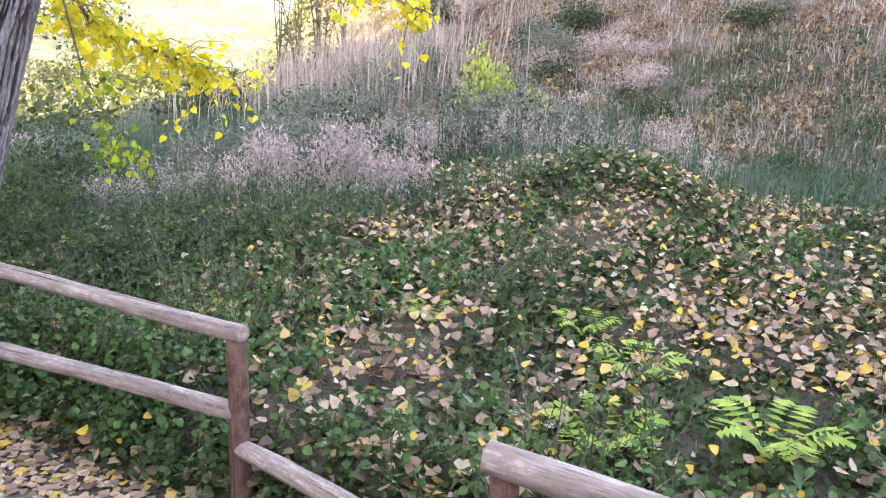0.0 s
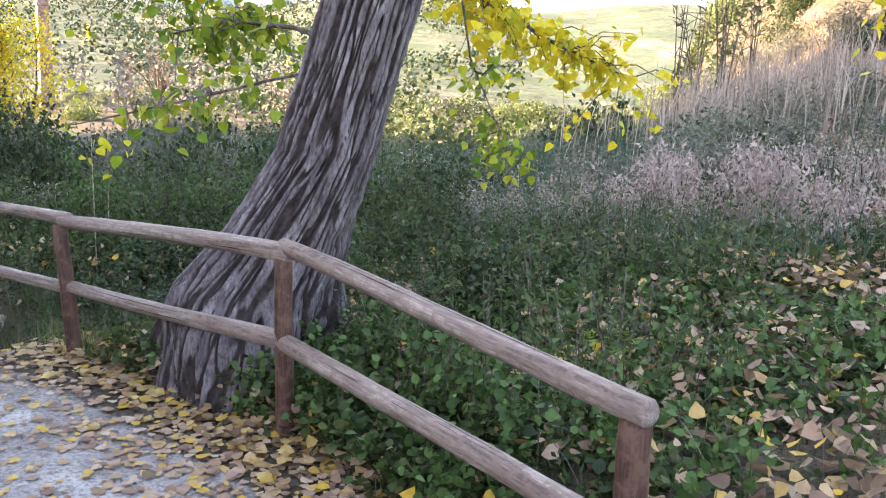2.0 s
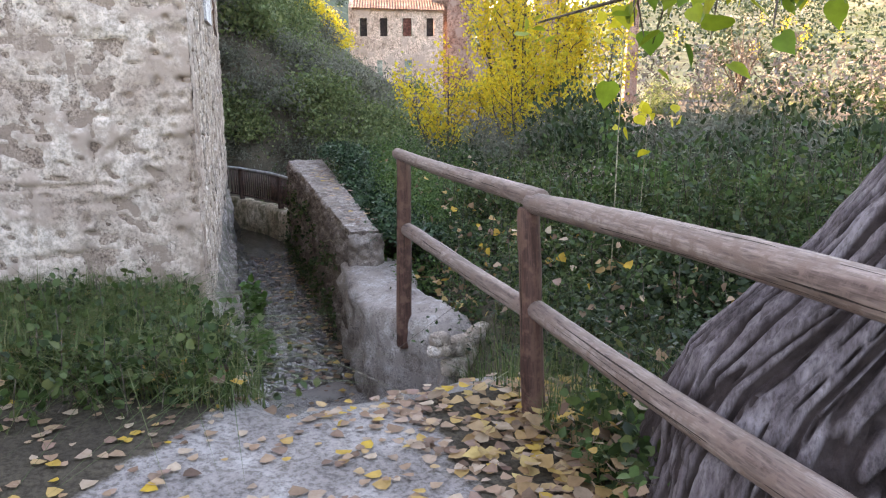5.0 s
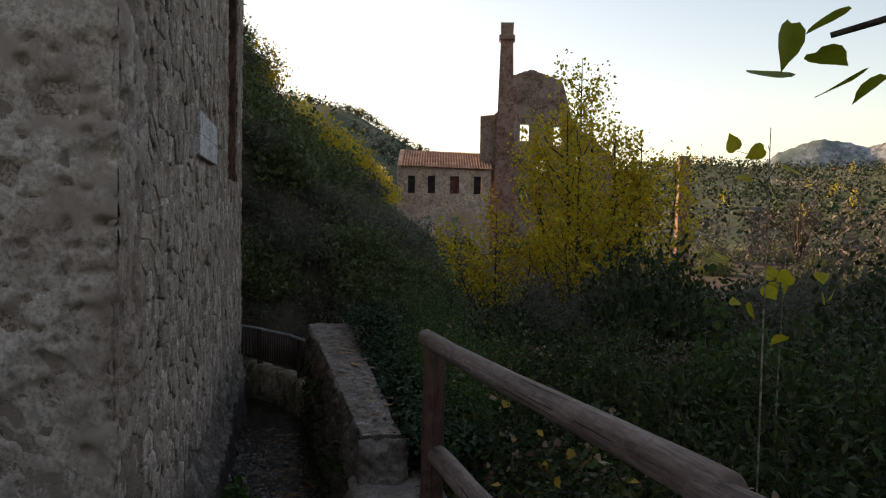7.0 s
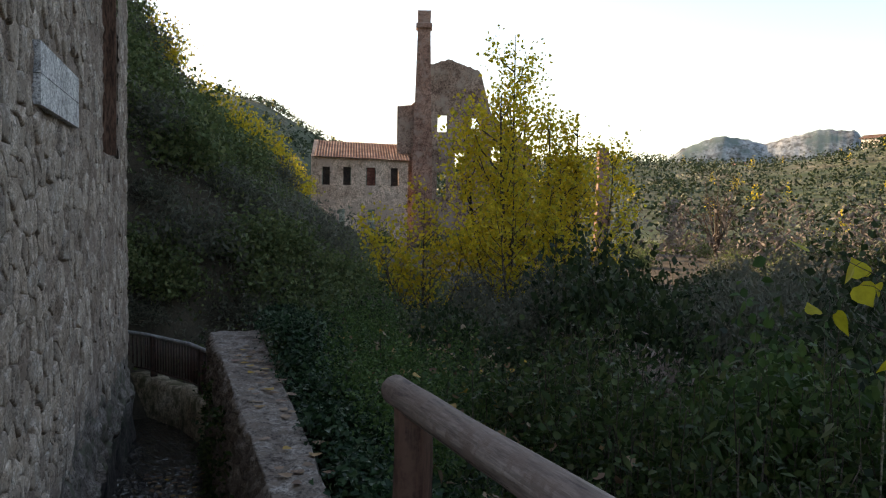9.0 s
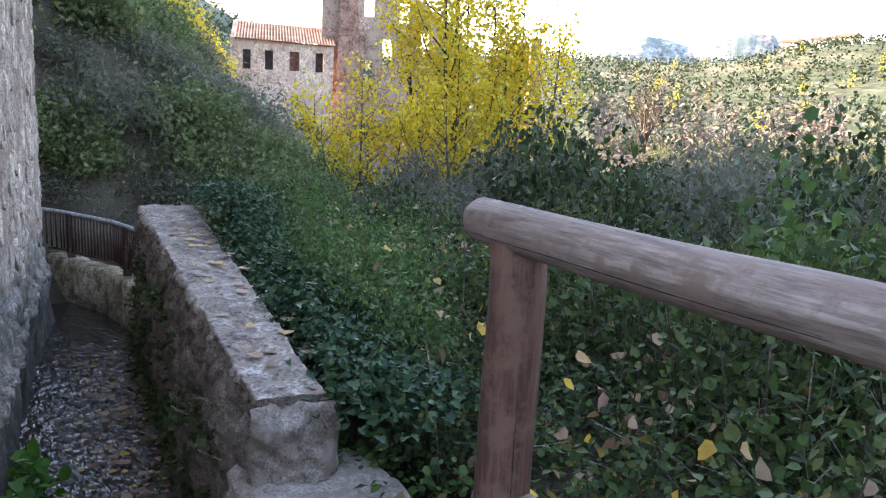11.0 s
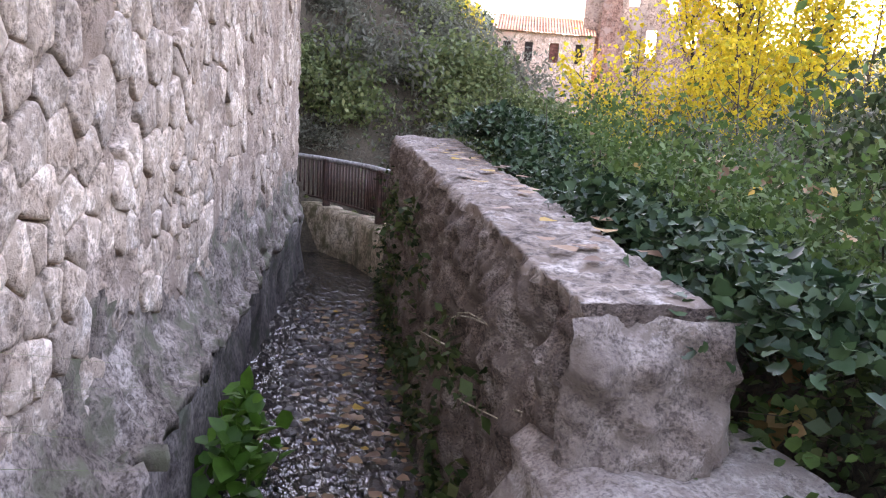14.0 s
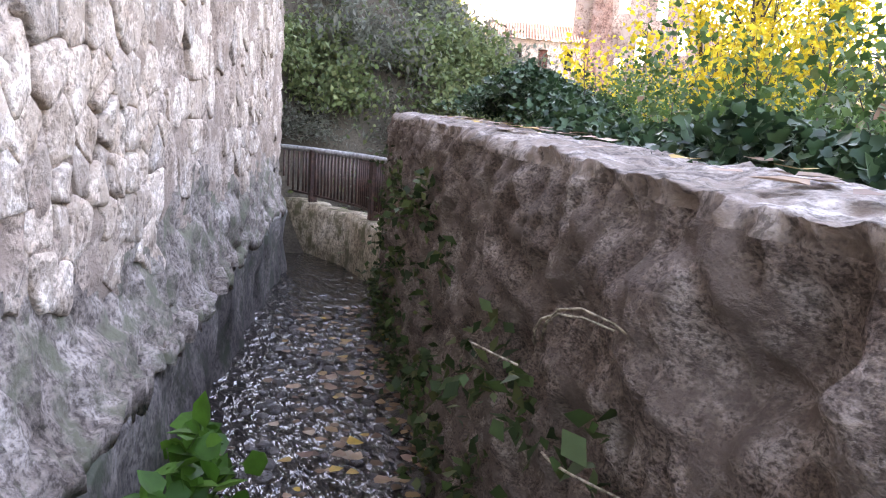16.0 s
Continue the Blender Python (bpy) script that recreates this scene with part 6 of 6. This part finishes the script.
right_limb = [(-2.75, 6.3, 3.2), (-2.9, 6.9, 2.55), (-2.85, 7.4, 2.15), (-2.4, 8.0, 1.85), (-1.9, 8.6, 1.62)]
ob = limb(right_limb, 0.03, 0.006)
spray(ob, right_limb[1:], 66, 0.62, 11, 0.085, YELLOW, 3)
ob = limb([(-2.9, 6.9, 2.5), (-2.75, 6.95, 1.7), (-2.45, 6.9, 1.15)], 0.012, 0.003)
spray(ob, [(-2.8, 6.95, 1.9), (-2.35, 6.9, 0.95)], 12, 0.28, 9, 0.075, LEAF_GREEN, 4)
left_limb = [(-3.15, 6.05, 1.72), (-3.8, 6.35, 1.85), (-4.5, 6.6, 1.9), (-5.1, 6.7, 1.8)]
ob = limb(left_limb, 0.022, 0.006)
spray(ob, left_limb[1:], 34, 0.55, 9, 0.085, LEAF_GREEN, 5)
left_high = [(-3.0, 6.1, 3.0), (-3.8, 6.5, 2.75), (-4.6, 6.8, 2.5), (-5.3, 6.9, 2.2)]
ob = limb(left_high, 0.03, 0.006)
spray(ob, left_high[1:], 46, 0.6, 9, 0.085, LEAF_GREEN, 6)
spray(ob, left_high[1:], 12, 0.5, 9, 0.085, YELLOW, 7)
high = [(-2.6, 6.4, 3.6), (-1.6, 6.9, 3.1), (-0.7, 7.2, 2.55), (0.1, 7.5, 2.3)]
ob = limb(high, 0.03, 0.006)
spray(ob, high[1:], 26, 0.5, 10, 0.085, YELLOW, 8)
near_limb = [(-3.20, 5.98, 1.62), (-3.6, 5.85, 1.52), (-4.0, 5.55, 1.38), (-4.3, 5.25, 1.27), (-4.49, 5.10, 1.21)]
ob = limb(near_limb, 0.012, 0.003)
spray(ob, near_limb[1:4], 20, 0.22, 4, 0.08, LEAF_GREEN, 12)
for i, (dx, dy, dz) in enumerate(((-4.51, 5.07, 1.225), (-4.48, 5.10, 1.235), (-4.52, 5.07, 1.17), (-4.50, 5.09, 1.195), (-4.47, 5.11, 1.165), (-4.45, 5.13, 1.17))):
    lv, lf = leaf_cloud(np.array([(dx, dy, dz)]) - np.array(poplar.location), 0.046, 0.056, 0.3, ROUND, 0.5, 0.06)
    part("leaf", fast_mesh("leaf", lv, lf, LEAF_GREEN), ob, "green heart-shaped leaf")

# ---- trees in the valley ----
def tree(name, label, x, y, tall, crown, stems_n, leaf, count, mat, seed, group="", thick=1.0, column=0.8):
    """Several tapered stems from a short bole, side limbs, and tufts of leaves about the limbs."""
    g = random.Random(seed)
    z = float(land(x, y)) - 0.1
    ob = thing(name, label, "tree", (x, y, z), group)
    bole = 0.18 * tall
    v, f = tube([(0, 0, -0.2), (0.05, 0, bole * 0.5), (0.02, 0.03, bole)], [0.022 * tall * thick, 0.018 * tall * thick, 0.016 * tall * thick], 9, 0.1, seed)
    part("trunk", raw_mesh("trunk", v, f, TWIG, True), ob)
    centres = []
    for i in range(stems_n):
        lv, lf = [], []
        a, lean = g.uniform(0, 6.28), g.uniform(0.1, 1.0) * crown
        top = Vector((math.cos(a) * lean, math.sin(a) * lean, tall * (g.uniform(0.66, 1.0) - 0.30 * (lean / crown) ** 2 * column)))
        line = [Vector((0, 0, bole * 0.8)).lerp(top, k) + Vector((0, 0, 0.10 * tall * math.sin(math.pi * k))) for k in (0, 0.25, 0.5, 0.75, 1.0)]
        v, f = tube(line, [w * tall * thick for w in (0.010, 0.007, 0.005, 0.003, 0.001)], 5, caps=False)
        b0 = len(lv)
        lv += v
        lf += [tuple(b0 + q for q in face) for face in f]
        for j in range(9):
            k = g.uniform(0.18, 1.0)
            q = line[0].lerp(top, k) + Vector((0, 0, 0.10 * tall * math.sin(math.pi * k)))
            e = q + Vector((g.gauss(0, 1), g.gauss(0, 1), g.uniform(0.1, 1.4))) * crown * 0.28 * (1.15 - k * 0.6)
            v, f = tube([q, q.lerp(e, 0.5), e], [0.0028 * tall, 0.002 * tall, 0.0007 * tall], 4, caps=False)
            b0 = len(lv)
            lv += v
            lf += [tuple(b0 + w for w in face) for face in f]
            centres += [tuple(q.lerp(e, 0.6)), tuple(e)]
        part("branch", raw_mesh("branch", lv, lf, TWIG, True), ob)
    if count:
        c = np.array(centres)
        pick = c[np.random.default_rng(seed).integers(0, len(c), count)]
        p = pick + np.random.default_rng(seed + 1).normal(size=(count, 3)) * crown * 0.085
        part("crown", fast_mesh("crown", *leaf_cloud(p, leaf * 0.7, leaf * 1.25, 0.15, KITE if leaf > 0.2 else HEART, 0.4), mat), ob, "airy crown of small leaves")
    return ob


def young_poplar(label, x, y, tall, spread, count, seed, fork=3):
    """Slim ascending leaders, each with rising side shoots and small leaves close to them."""
    g = random.Random(seed)
    z = float(land(x, y)) - 0.1
    ob = thing("yellow_poplar", label, "tree", (x, y, z), "yellow trees")
    tips = []
    for i in range(fork):
        a = 6.28 * i / fork + g.uniform(-0.4, 0.4)
        off = spread * (0.0 if i == 0 else g.uniform(0.3, 0.62))
        top = Vector((math.cos(a) * off, math.sin(a) * off, tall * (1.0 if i == 0 else g.uniform(0.62, 0.86))))
        lead = [Vector((0.04 * i, 0, 0)).lerp(top, k) + Vector((math.cos(a), math.sin(a), 0)) * 0.35 * off * math.sin(math.pi * k) for k in (-0.04, 0.2, 0.4, 0.6, 0.8, 1.0)]
        v, f = tube(lead, [w * tall for w in (0.016, 0.012, 0.009, 0.006, 0.0035, 0.001)], 6, caps=False)
        part("leader", raw_mesh("leader", v, f, TWIG, True), ob)
        for j in range(15):
            k = 0.12 + 0.8 * (j + g.random()) / 15
            m = k * 5
            q = lead[min(int(m), 4)].lerp(lead[min(int(m), 4) + 1], m - int(m))
            b = g.uniform(0, 6.28)
            reach = spread * 0.62 * (1.0 - 0.72 * k) * g.uniform(0.55, 1.1)
            e = q + Vector((math.cos(b) * reach, math.sin(b) * reach, reach * g.uniform(0.8, 1.7)))
            bend = q.lerp(e, 0.5) + Vector((math.cos(b), math.sin(b), -0.3)) * reach * 0.15
            v, f = tube([q, bend, e], [0.0032 * tall, 0.0022 * tall, 0.0006 * tall], 4, caps=False)
            part("shoot", raw_mesh("shoot", v, f, TWIG, True), ob)
            tips += [q.lerp(bend, 0.7), bend, bend.lerp(e, 0.35), bend.lerp(e, 0.7), e, e + Vector((0, 0, 0.1))]
    c = np.array([tuple(t) for t in tips])
    gg = np.random.default_rng(seed)
    p = c[gg.integers(0, len(c), count)] + gg.normal(size=(count, 3)) * np.array([0.085, 0.085, 0.10]) * spread
    part("crown", fast_mesh("crown", *leaf_cloud(p, 0.055, 0.095, 0.15, HEART, 0.4), FAR_YELLOW), ob, "airy crown of small yellow leaves")
    return ob


young_poplar("young poplar with airy golden autumn leaves", -19.0, 15.0, 6.3, 2.2, 10000, 4, 5)
young_poplar("slim golden-leaved poplar beside the taller one", -18.6, 16.4, 4.8, 1.7, 4200, 9, 4)
young_poplar("low yellow-leaved poplar sprouts", -19.2, 13.0, 2.9, 1.5, 2400, 14, 5)
young_poplar("small yellow poplar at the foot of the taller one", -17.6, 14.0, 3.2, 1.6, 2600, 19, 5)
tree("bare_tree", "leafless pale grey tree in the valley", -34.0, 39.5, 5.5, 2.2, 16, 0, 0, None, 21, "bare trees")
for i, (x, y, t) in enumerate(((-2.6, 22.5, 4.2), (-1.9, 22.0, 3.8), (-3.2, 23.5, 4.4), (-1.4, 23.0, 4.0), (-2.2, 24.2, 4.6))):
    tree("bare_sapling", "leafless thin saplings on the skyline", x, y, t * 1.35, 0.9, 5, 0, 0, None, 60 + i, "bare saplings", 0.4)
tree("evergreen_tree", "dark broadleaf tree rising behind the mill", -21.9, 7.3, 8.2, 1.7, 18, 0.2, 6000, DARK_GREEN, 33, "hillside trees")

# the wooded slope beyond the channel
slope_bush = shrub("hillside_bush", "dark green bush on the wooded slope", "shrub", (1.0, 1.0, 0.9), 95, 30, 0.15, (0.055, 0.12), SLOPE_GREEN, 12, KITE, 0.3, 8, "hillside bushes")
g = random.Random(77)
spots = []
while len(spots) < 190:
    rr, az = 8 + 48 * g.random() ** 0.8, radians(g.uniform(62, 86))
    x, y = -9 - math.sin(az) * rr, 6.0 + math.cos(az) * rr
    if x < -16.8 and -0.44 * (x + 4.4) - 0.9 * (y - 4.5) > -1.2 and (rr < 12 or math.degrees(az) > 69.5):
        spots.append((x, y, g.uniform(0.7, 1.2) * min(1.1, 0.6 + rr / 34), g.uniform(0.8, 1.1)))
for i in range(46):
    x = g.uniform(-33, -16.8)
    spots.insert(1, (x, g.uniform(2.0, min(9.5, 6.0 + 0.37 * (-9 - x))), g.uniform(0.6, 1.5), g.uniform(0.8, 1.2)))
spots = [(-16.9 - 0.75 * i, 6.6 + 0.42 * i + 1.1 * (i % 3) - 0.9 * (i % 2), 0.62 + 0.12 * (i % 4), 1.0) for i in range(9)] + spots
spread_out(slope_bush, spots[:140], 5, 0.2)
sage_slope = shrub("grey_slope_bush", "grey brushwood on the wooded slope", "shrub", (1.0, 1.0, 0.7), 90, 26, 0.16, (0.07, 0.15), SAGE, 19, SLIM, 0.1, 10, "hillside bushes", stem_mat=DRY_STEM)
spread_out(sage_slope, spots[196:] + [(-19.5, 9.6, 1.0, 0.9), (-21.0, 10.8, 1.2, 0.9), (-22.5, 12.0, 1.3, 0.9), (-20.5, 8.6, 0.9, 0.8), (-17.2, 7.2, 0.6, 0.8), (-18.0, 8.0, 0.65, 0.8), (-18.6, 6.8, 0.7, 0.9), (-19.8, 7.4, 0.8, 0.9), (-16.3, 8.4, 0.5, 0.9), (-16.9, 8.0, 0.5, 0.9), (-17.6, 7.8, 0.55, 0.9), (-18.4, 7.6, 0.6, 0.9), (-17.2, 8.8, 0.6, 0.9)], 6, 0.2)
# the low sun's gold is put into the leaf colour of these crest trees
gold = shrub("golden_tree", "sunlit golden tree on the crest", "tree", (1.4, 1.4, 1.9), 110, 26, 0.26, (0.10, 0.20), FAR_YELLOW, 23, KITE, 0.2, 12, "golden trees")
spots = []
for i in range(30):
    rr, az = g.uniform(38, 62), radians(g.uniform(69, 79))
    spots.append((-5 - math.sin(az) * rr, 5 + math.cos(az) * rr, g.uniform(0.6, 1.1), g.uniform(0.9, 1.3)))
spots += [(-33.2, 10.9, 0.75, 1.15), (-34.5, 12.2, 0.87, 1.15), (-35.7, 13.5, 0.99, 1.15), (-32.5, 13.5, 0.75, 1.15), (-33.7, 14.7, 0.87, 1.15)]
spread_out(gold, spots, 8, 0.3)
x = -15.0 - 22 * rng.uniform(0, 1, 9000) ** 1.9
y = rng.uniform(1.5, 20, 9000)
a = -0.44 * (x + 4.4) - 0.9 * (y - 4.5)
keep = (a > -2.5) & ((x < -18.2) | (y > 7.95 - 0.28 * np.abs(x + 14.2)) & (y > 7.75))
x, y = x[keep], y[keep]
sel = rng.uniform(size=len(x)) < 0.5
p = clumps(on_land(x[sel], y[sel]), 18, 0.3, 0.45)
stuff("slope_weeds", leaf_cloud(p, 0.04, 0.09, 0.3, KITE), SLOPE_GREEN, "low green weeds on the slope", "undergrowth")
sel = ~sel
p = clumps(on_land(x[sel], y[sel]), 18, 0.3, 0.4)
stuff("slope_undergrowth", leaf_cloud(p, 0.06, 0.14, 0.3, SLIM), SAGE, "dry grey-green undergrowth on the slope", "undergrowth")

# ---- ruined mill, house and chimneys ----
def welded(me):
    bm = bmesh.new()
    bm.from_mesh(me)
    bmesh.ops.remove_doubles(bm, verts=bm.verts, dist=0.002)
    bm.to_mesh(me)
    bm.free()
    return me


def masonry(name, corners, z0, tops, thick, mat, parent, label="", holes=()):
    """An upright wall from corners[0] to corners[1]; tops: (share along, height) of its broken top; holes: (k0, k1, z0, z1)."""
    a, b = Vector((*corners[0], 0)), Vector((*corners[1], 0))
    way = (b - a)
    side = Vector((-way.y, way.x, 0)).normalized() * thick
    n = 48
    verts, faces = [], []

    def top_at(k):
        return float(np.interp(k, [t[0] for t in tops], [t[1] for t in tops])) + 0.12 * noise.noise(Vector((k * 30, 2, 0)))

    for i in range(n):
        k0, k1 = i / n, (i + 1) / n
        cuts = [(z0, z0)]
        for h in sorted(holes, key=lambda q: q[2]):
            if h[0] <= (k0 + k1) / 2 <= h[1]:
                cuts += [(h[2], h[2]), (h[3], h[3])]
        cuts.append((top_at(k0), top_at(k1)))
        for lo, hi in zip(cuts[::2], cuts[1::2]):
            base = len(verts)
            for z in (lo, hi):
                for s in (0, 1):
                    for k, zz in ((k0, z[0]), (k1, z[1])):
                        verts.append(a + way * k + side * s + Vector((0, 0, zz)) - parent.location)
            faces += [tuple(base + q for q in f) for f in [(0, 2, 3, 1), (4, 5, 7, 6), (0, 1, 5, 4), (2, 6, 7, 3), (0, 4, 6, 2), (1, 3, 7, 5)]]
    return part(name, welded(raw_mesh(name, verts, faces, mat)), parent, label)


ruin = thing("ruined_factory", "tall roofless brick and stone factory ruin", "ruin", (-60, 40, -4))
masonry("gable_wall", ((-61.6, 37.6), (-57.0, 45.0)), -4, [(0, 12.4), (0.22, 13.0), (0.5, 12.1), (0.52, 11.8), (0.62, 8.6), (0.8, 7.4), (1, 6.0)], 0.8, RUIN, ruin, "broken gable wall with empty openings", ((0.13, 0.21, 7.2, 8.6), (0.30, 0.37, 3.5, 5.6), (0.44, 0.52, 6.8, 8.4), (0.62, 0.70, 4.4, 6.2), (0.13, 0.2, 2.0, 4.0)))
masonry("side_wall", ((-62.6, 35.7), (-61.6, 37.6)), -4, [(0, 9.2), (0.5, 9.3), (1, 10.2)], 0.8, RUIN, ruin)
masonry("back_wall", ((-61.6, 37.6), (-67.0, 41.0)), -4, [(0, 10.2), (0.5, 8.0), (1, 6.5)], 0.7, RUIN, ruin)


def chimney(name, label, x, y, base, top, w0, w1, cap):
    ob = thing(name, label, "chimney", (x, y, base))
    h = top - base
    c = [(w0, 0), (w1, h * 0.93), (w1 * cap, h * 0.935), (w1 * cap, h * 0.95), (w1 * 1.0, h * 0.955), (w1 * 1.06, h)]
    verts, faces = [], []
    for w, z in c:
        verts += [(-w, -w, z), (w, -w, z), (w, w, z), (-w, w, z)]
    for i in range(len(c) - 1):
        for k in range(4):
            faces.append((i * 4 + k, i * 4 + (k + 1) % 4, i * 4 + 4 + (k + 1) % 4, i * 4 + 4 + k))
    faces += [(3, 2, 1, 0), tuple(range(len(verts) - 4, len(verts)))]
    part("shaft", raw_mesh("shaft", verts, faces, BRICK), ob)
    ob.rotation_euler[2] = radians(60)
    return ob


chimney("brick_chimney", "tall square brick factory chimney with a collar", -61.55, 37.45, -4, 16.65, 1.0, 0.50, 1.28)
chimney("brick_chimney", "small square brick chimney stack in the valley", -42.8, 39.5, -3, 4.95, 0.42, 0.30, 1.2)
house = thing("house", "old pink-rendered house with shuttered windows", "house", (-62.0, 32.5, -4))
HA, HB = Vector((-63.5, 29.2, 0)), Vector((-60.5, 35.6, 0))
hw = HB - HA
hn = Vector((hw.y, -hw.x, 0)).normalized()
WINS = [(0.07, 0.15), (0.29, 0.37), (0.55, 0.64), (0.81, 0.89)]
masonry("front_wall", (HA[:2], HB[:2]), -4, [(0, 4.95), (1, 4.75)], 0.5, FACADE, house, "pink rendered front", tuple((a, b, 2.75, 4.15) for a, b in WINS) + ((0.24, 0.32, -0.6, 0.9), (0.56, 0.64, -0.6, 0.9)))
back = -hn * 5
masonry("side_wall", (HA[:2], (HA + back)[:2]), -4, [(0, 4.95), (1, 6.6)], 0.4, FACADE, house)
for i, (k0, k1) in enumerate(WINS):
    win = part("window", raw_mesh("window", [tuple(HA + hw * k - hn * 0.25 + Vector((0, 0, z)) - house.location) for z in (2.75, 4.15) for k in (k0, k1)], [(0, 1, 3, 2)], (SHUTTER, SHUTTER, SHUTTER_RED, SHUTTER)[i]), house, "dark old shutters")
tile_v, tile_f = [], []
for i in range(34):
    for j in range(2):
        k0, k1 = i / 34, (i + 1) / 34
        lift = 0.10 if j == 0 else 0
        seg = []
        for m in range(5):
            an = math.pi * m / 4
            k = k0 + (k1 - k0) * (0.5 - 0.5 * math.cos(an))
            z = 0.10 * math.sin(an)
            seg.append((HA + hw * (k * 1.04 - 0.02) + hn * 0.35 + Vector((0, 0, 4.85 - 0.2 * k + z)), HA + hw * (k * 1.04 - 0.02) + back + Vector((0, 0, 6.5 - 0.2 * k + z))))
        if j:
            break
        b0 = len(tile_v)
        for p0, p1 in seg:
            tile_v += [p0 - house.location, p1 - house.location]
        tile_f += [(b0 + 2 * m, b0 + 2 * m + 2, b0 + 2 * m + 3, b0 + 2 * m + 1) for m in range(4)]
part("roof", welded(raw_mesh("roof", tile_v, tile_f, ROOF_TILE)), house, "red clay tile roof")

# ---- far hills ----
x = rng.uniform(-520, 160, 11000)
y = rng.uniform(90, 520, 11000)
dens = wobble(x, y, 0.022, 4)
keep = (dens > -0.55) & (np.hypot(x, y) > 125) & (-x > 0.30 * y)
x, y = x[keep], y[keep]
c = on_land(x, y)
p = clumps(c, 13, 1.3, 3.8)
stuff("far_pines", leaf_cloud(p, 0.7, 1.4, 0.35, KITE), PINE, "dark pines scattered over the far hillside", "woods")
sel = rng.uniform(size=len(x)) < 0.025
p = clumps(c[sel], 40, 1.1, 4.5)
stuff("far_autumn_trees", leaf_cloud(p, 0.35, 0.8, 0.3, KITE), FAR_YELLOW, "yellowing trees on the far hillside", "woods")
g = random.Random(52)
for i in range(230):
    x, y = (g.uniform(-60, -6), g.uniform(32, 95)) if i < 150 else (g.uniform(-30, 12), g.uniform(40, 110))
    plant((slope_bush, slope_bush, slope_bush, sage_slope)[i % 4], False, x, y, g.uniform(0.9, 1.8), g.uniform(0, 6), 0.3, g.uniform(0.9, 1.4))
n = 15000
x, y = rng.uniform(-75, 25, n), rng.uniform(17, 115, n)
keep = (wobble(x, y, 0.12, 3) > -0.5) & (-0.44 * (x + 4.4) - 0.9 * (y - 4.5) < -2) & (0.6 * x + 0.8 * y > 15) & (x < 0.1 * y - 4)
c = on_land(x[keep], y[keep])
sel = rng.uniform(size=len(c)) < 0.8
stuff("valley_scrub", leaf_cloud(clumps(c[sel], 11, 0.6, 1.6), 0.18, 0.42, 0.35, KITE), DARK_GREEN, "dark green scrub and trees filling the valley", "woods")
stuff("valley_grey_scrub", leaf_cloud(clumps(c[~sel], 11, 0.6, 1.8), 0.18, 0.42, 0.2, SLIM), SAGE, "grey-green scrub in the valley", "woods")
x, y = rng.uniform(-48, -26, 24), rng.uniform(36, 60, 24)
p = clumps(on_land(x, y), 220, 0.8, 4.0)
stuff("valley_bare_trees", leaf_cloud(p, 0.15, 0.5, 0.0, SLIM), BARE, "pale leafless trees along the valley", "woods")
az = np.radians(np.linspace(44, 22, 90))
prof = np.interp(np.degrees(az), [22, 29.6, 30.4, 31.5, 34, 37, 39.5, 42, 44], [40, 60, 105, 150, 152, 128, 146, 122, 80]) + 1.2 * np.sin(np.degrees(az) * 9)
rows_v = []
for a, h in zip(az, prof):
    for k, zz in ((1500, 10), (1500, h * 0.55), (1540, h * 0.9), (1560, h), (1800, h), (1900, 0)):
        rows_v.append((-math.sin(a) * k, math.cos(a) * k, zz + 4 * noise.noise(Vector((a * 40, k * 0.01, 0)))))
ids = np.arange(len(rows_v)).reshape(-1, 6)
mountain_me = fast_mesh("mountain", rows_v, np.stack([ids[:-1, :-1], ids[1:, :-1], ids[1:, 1:], ids[:-1, 1:]], -1).reshape(-1, 4), HAZE_BLUE_ROCK)
tagged(new("mountain", mountain_me), "flat-topped mountain with a cliff, blue haze in its colour", "mountain", kind="structure")
g = random.Random(5)
for i, (x, y, w, h) in enumerate(((-207, 349, 9, 5), (-196, 352, 7, 4.5), (-188, 358, 10, 5), (-262, 330, 7, 4))):
    z = float(land(x, y))
    ob = thing("far_house", "small pale house on the far slope" if i < 4 else "small sunlit ruined hut in the valley", "house", (x, y, z), "far houses")
    v, f = box_verts(-w / 2, w / 2, -w * 0.35, w * 0.35, -3, h)
    part("wall", raw_mesh("wall", v, f, WHITE_HOUSE), ob)
    e = 0.08 * w
    rv = [(-w / 2 - e, -w * 0.35 - e, h), (w / 2 + e, -w * 0.35 - e, h), (w / 2 + e, w * 0.35 + e, h), (-w / 2 - e, w * 0.35 + e, h), (-w / 2 - e, 0, h + w * 0.2), (w / 2 + e, 0, h + w * 0.2)]
    part("roof", raw_mesh("roof", rv, [(0, 1, 5, 4), (2, 3, 4, 5), (0, 4, 3), (1, 2, 5), (3, 2, 1, 0)], ROOF_TILE), ob)
    for k in range(3 if i < 4 else 1):
        v, f = box_verts(-w * 0.36 + k * w * 0.28, -w * 0.22 + k * w * 0.28, -w * 0.36, -w * 0.34, h * 0.35, h * 0.7)
        part("window", raw_mesh("window", v, f, SHUTTER), ob)
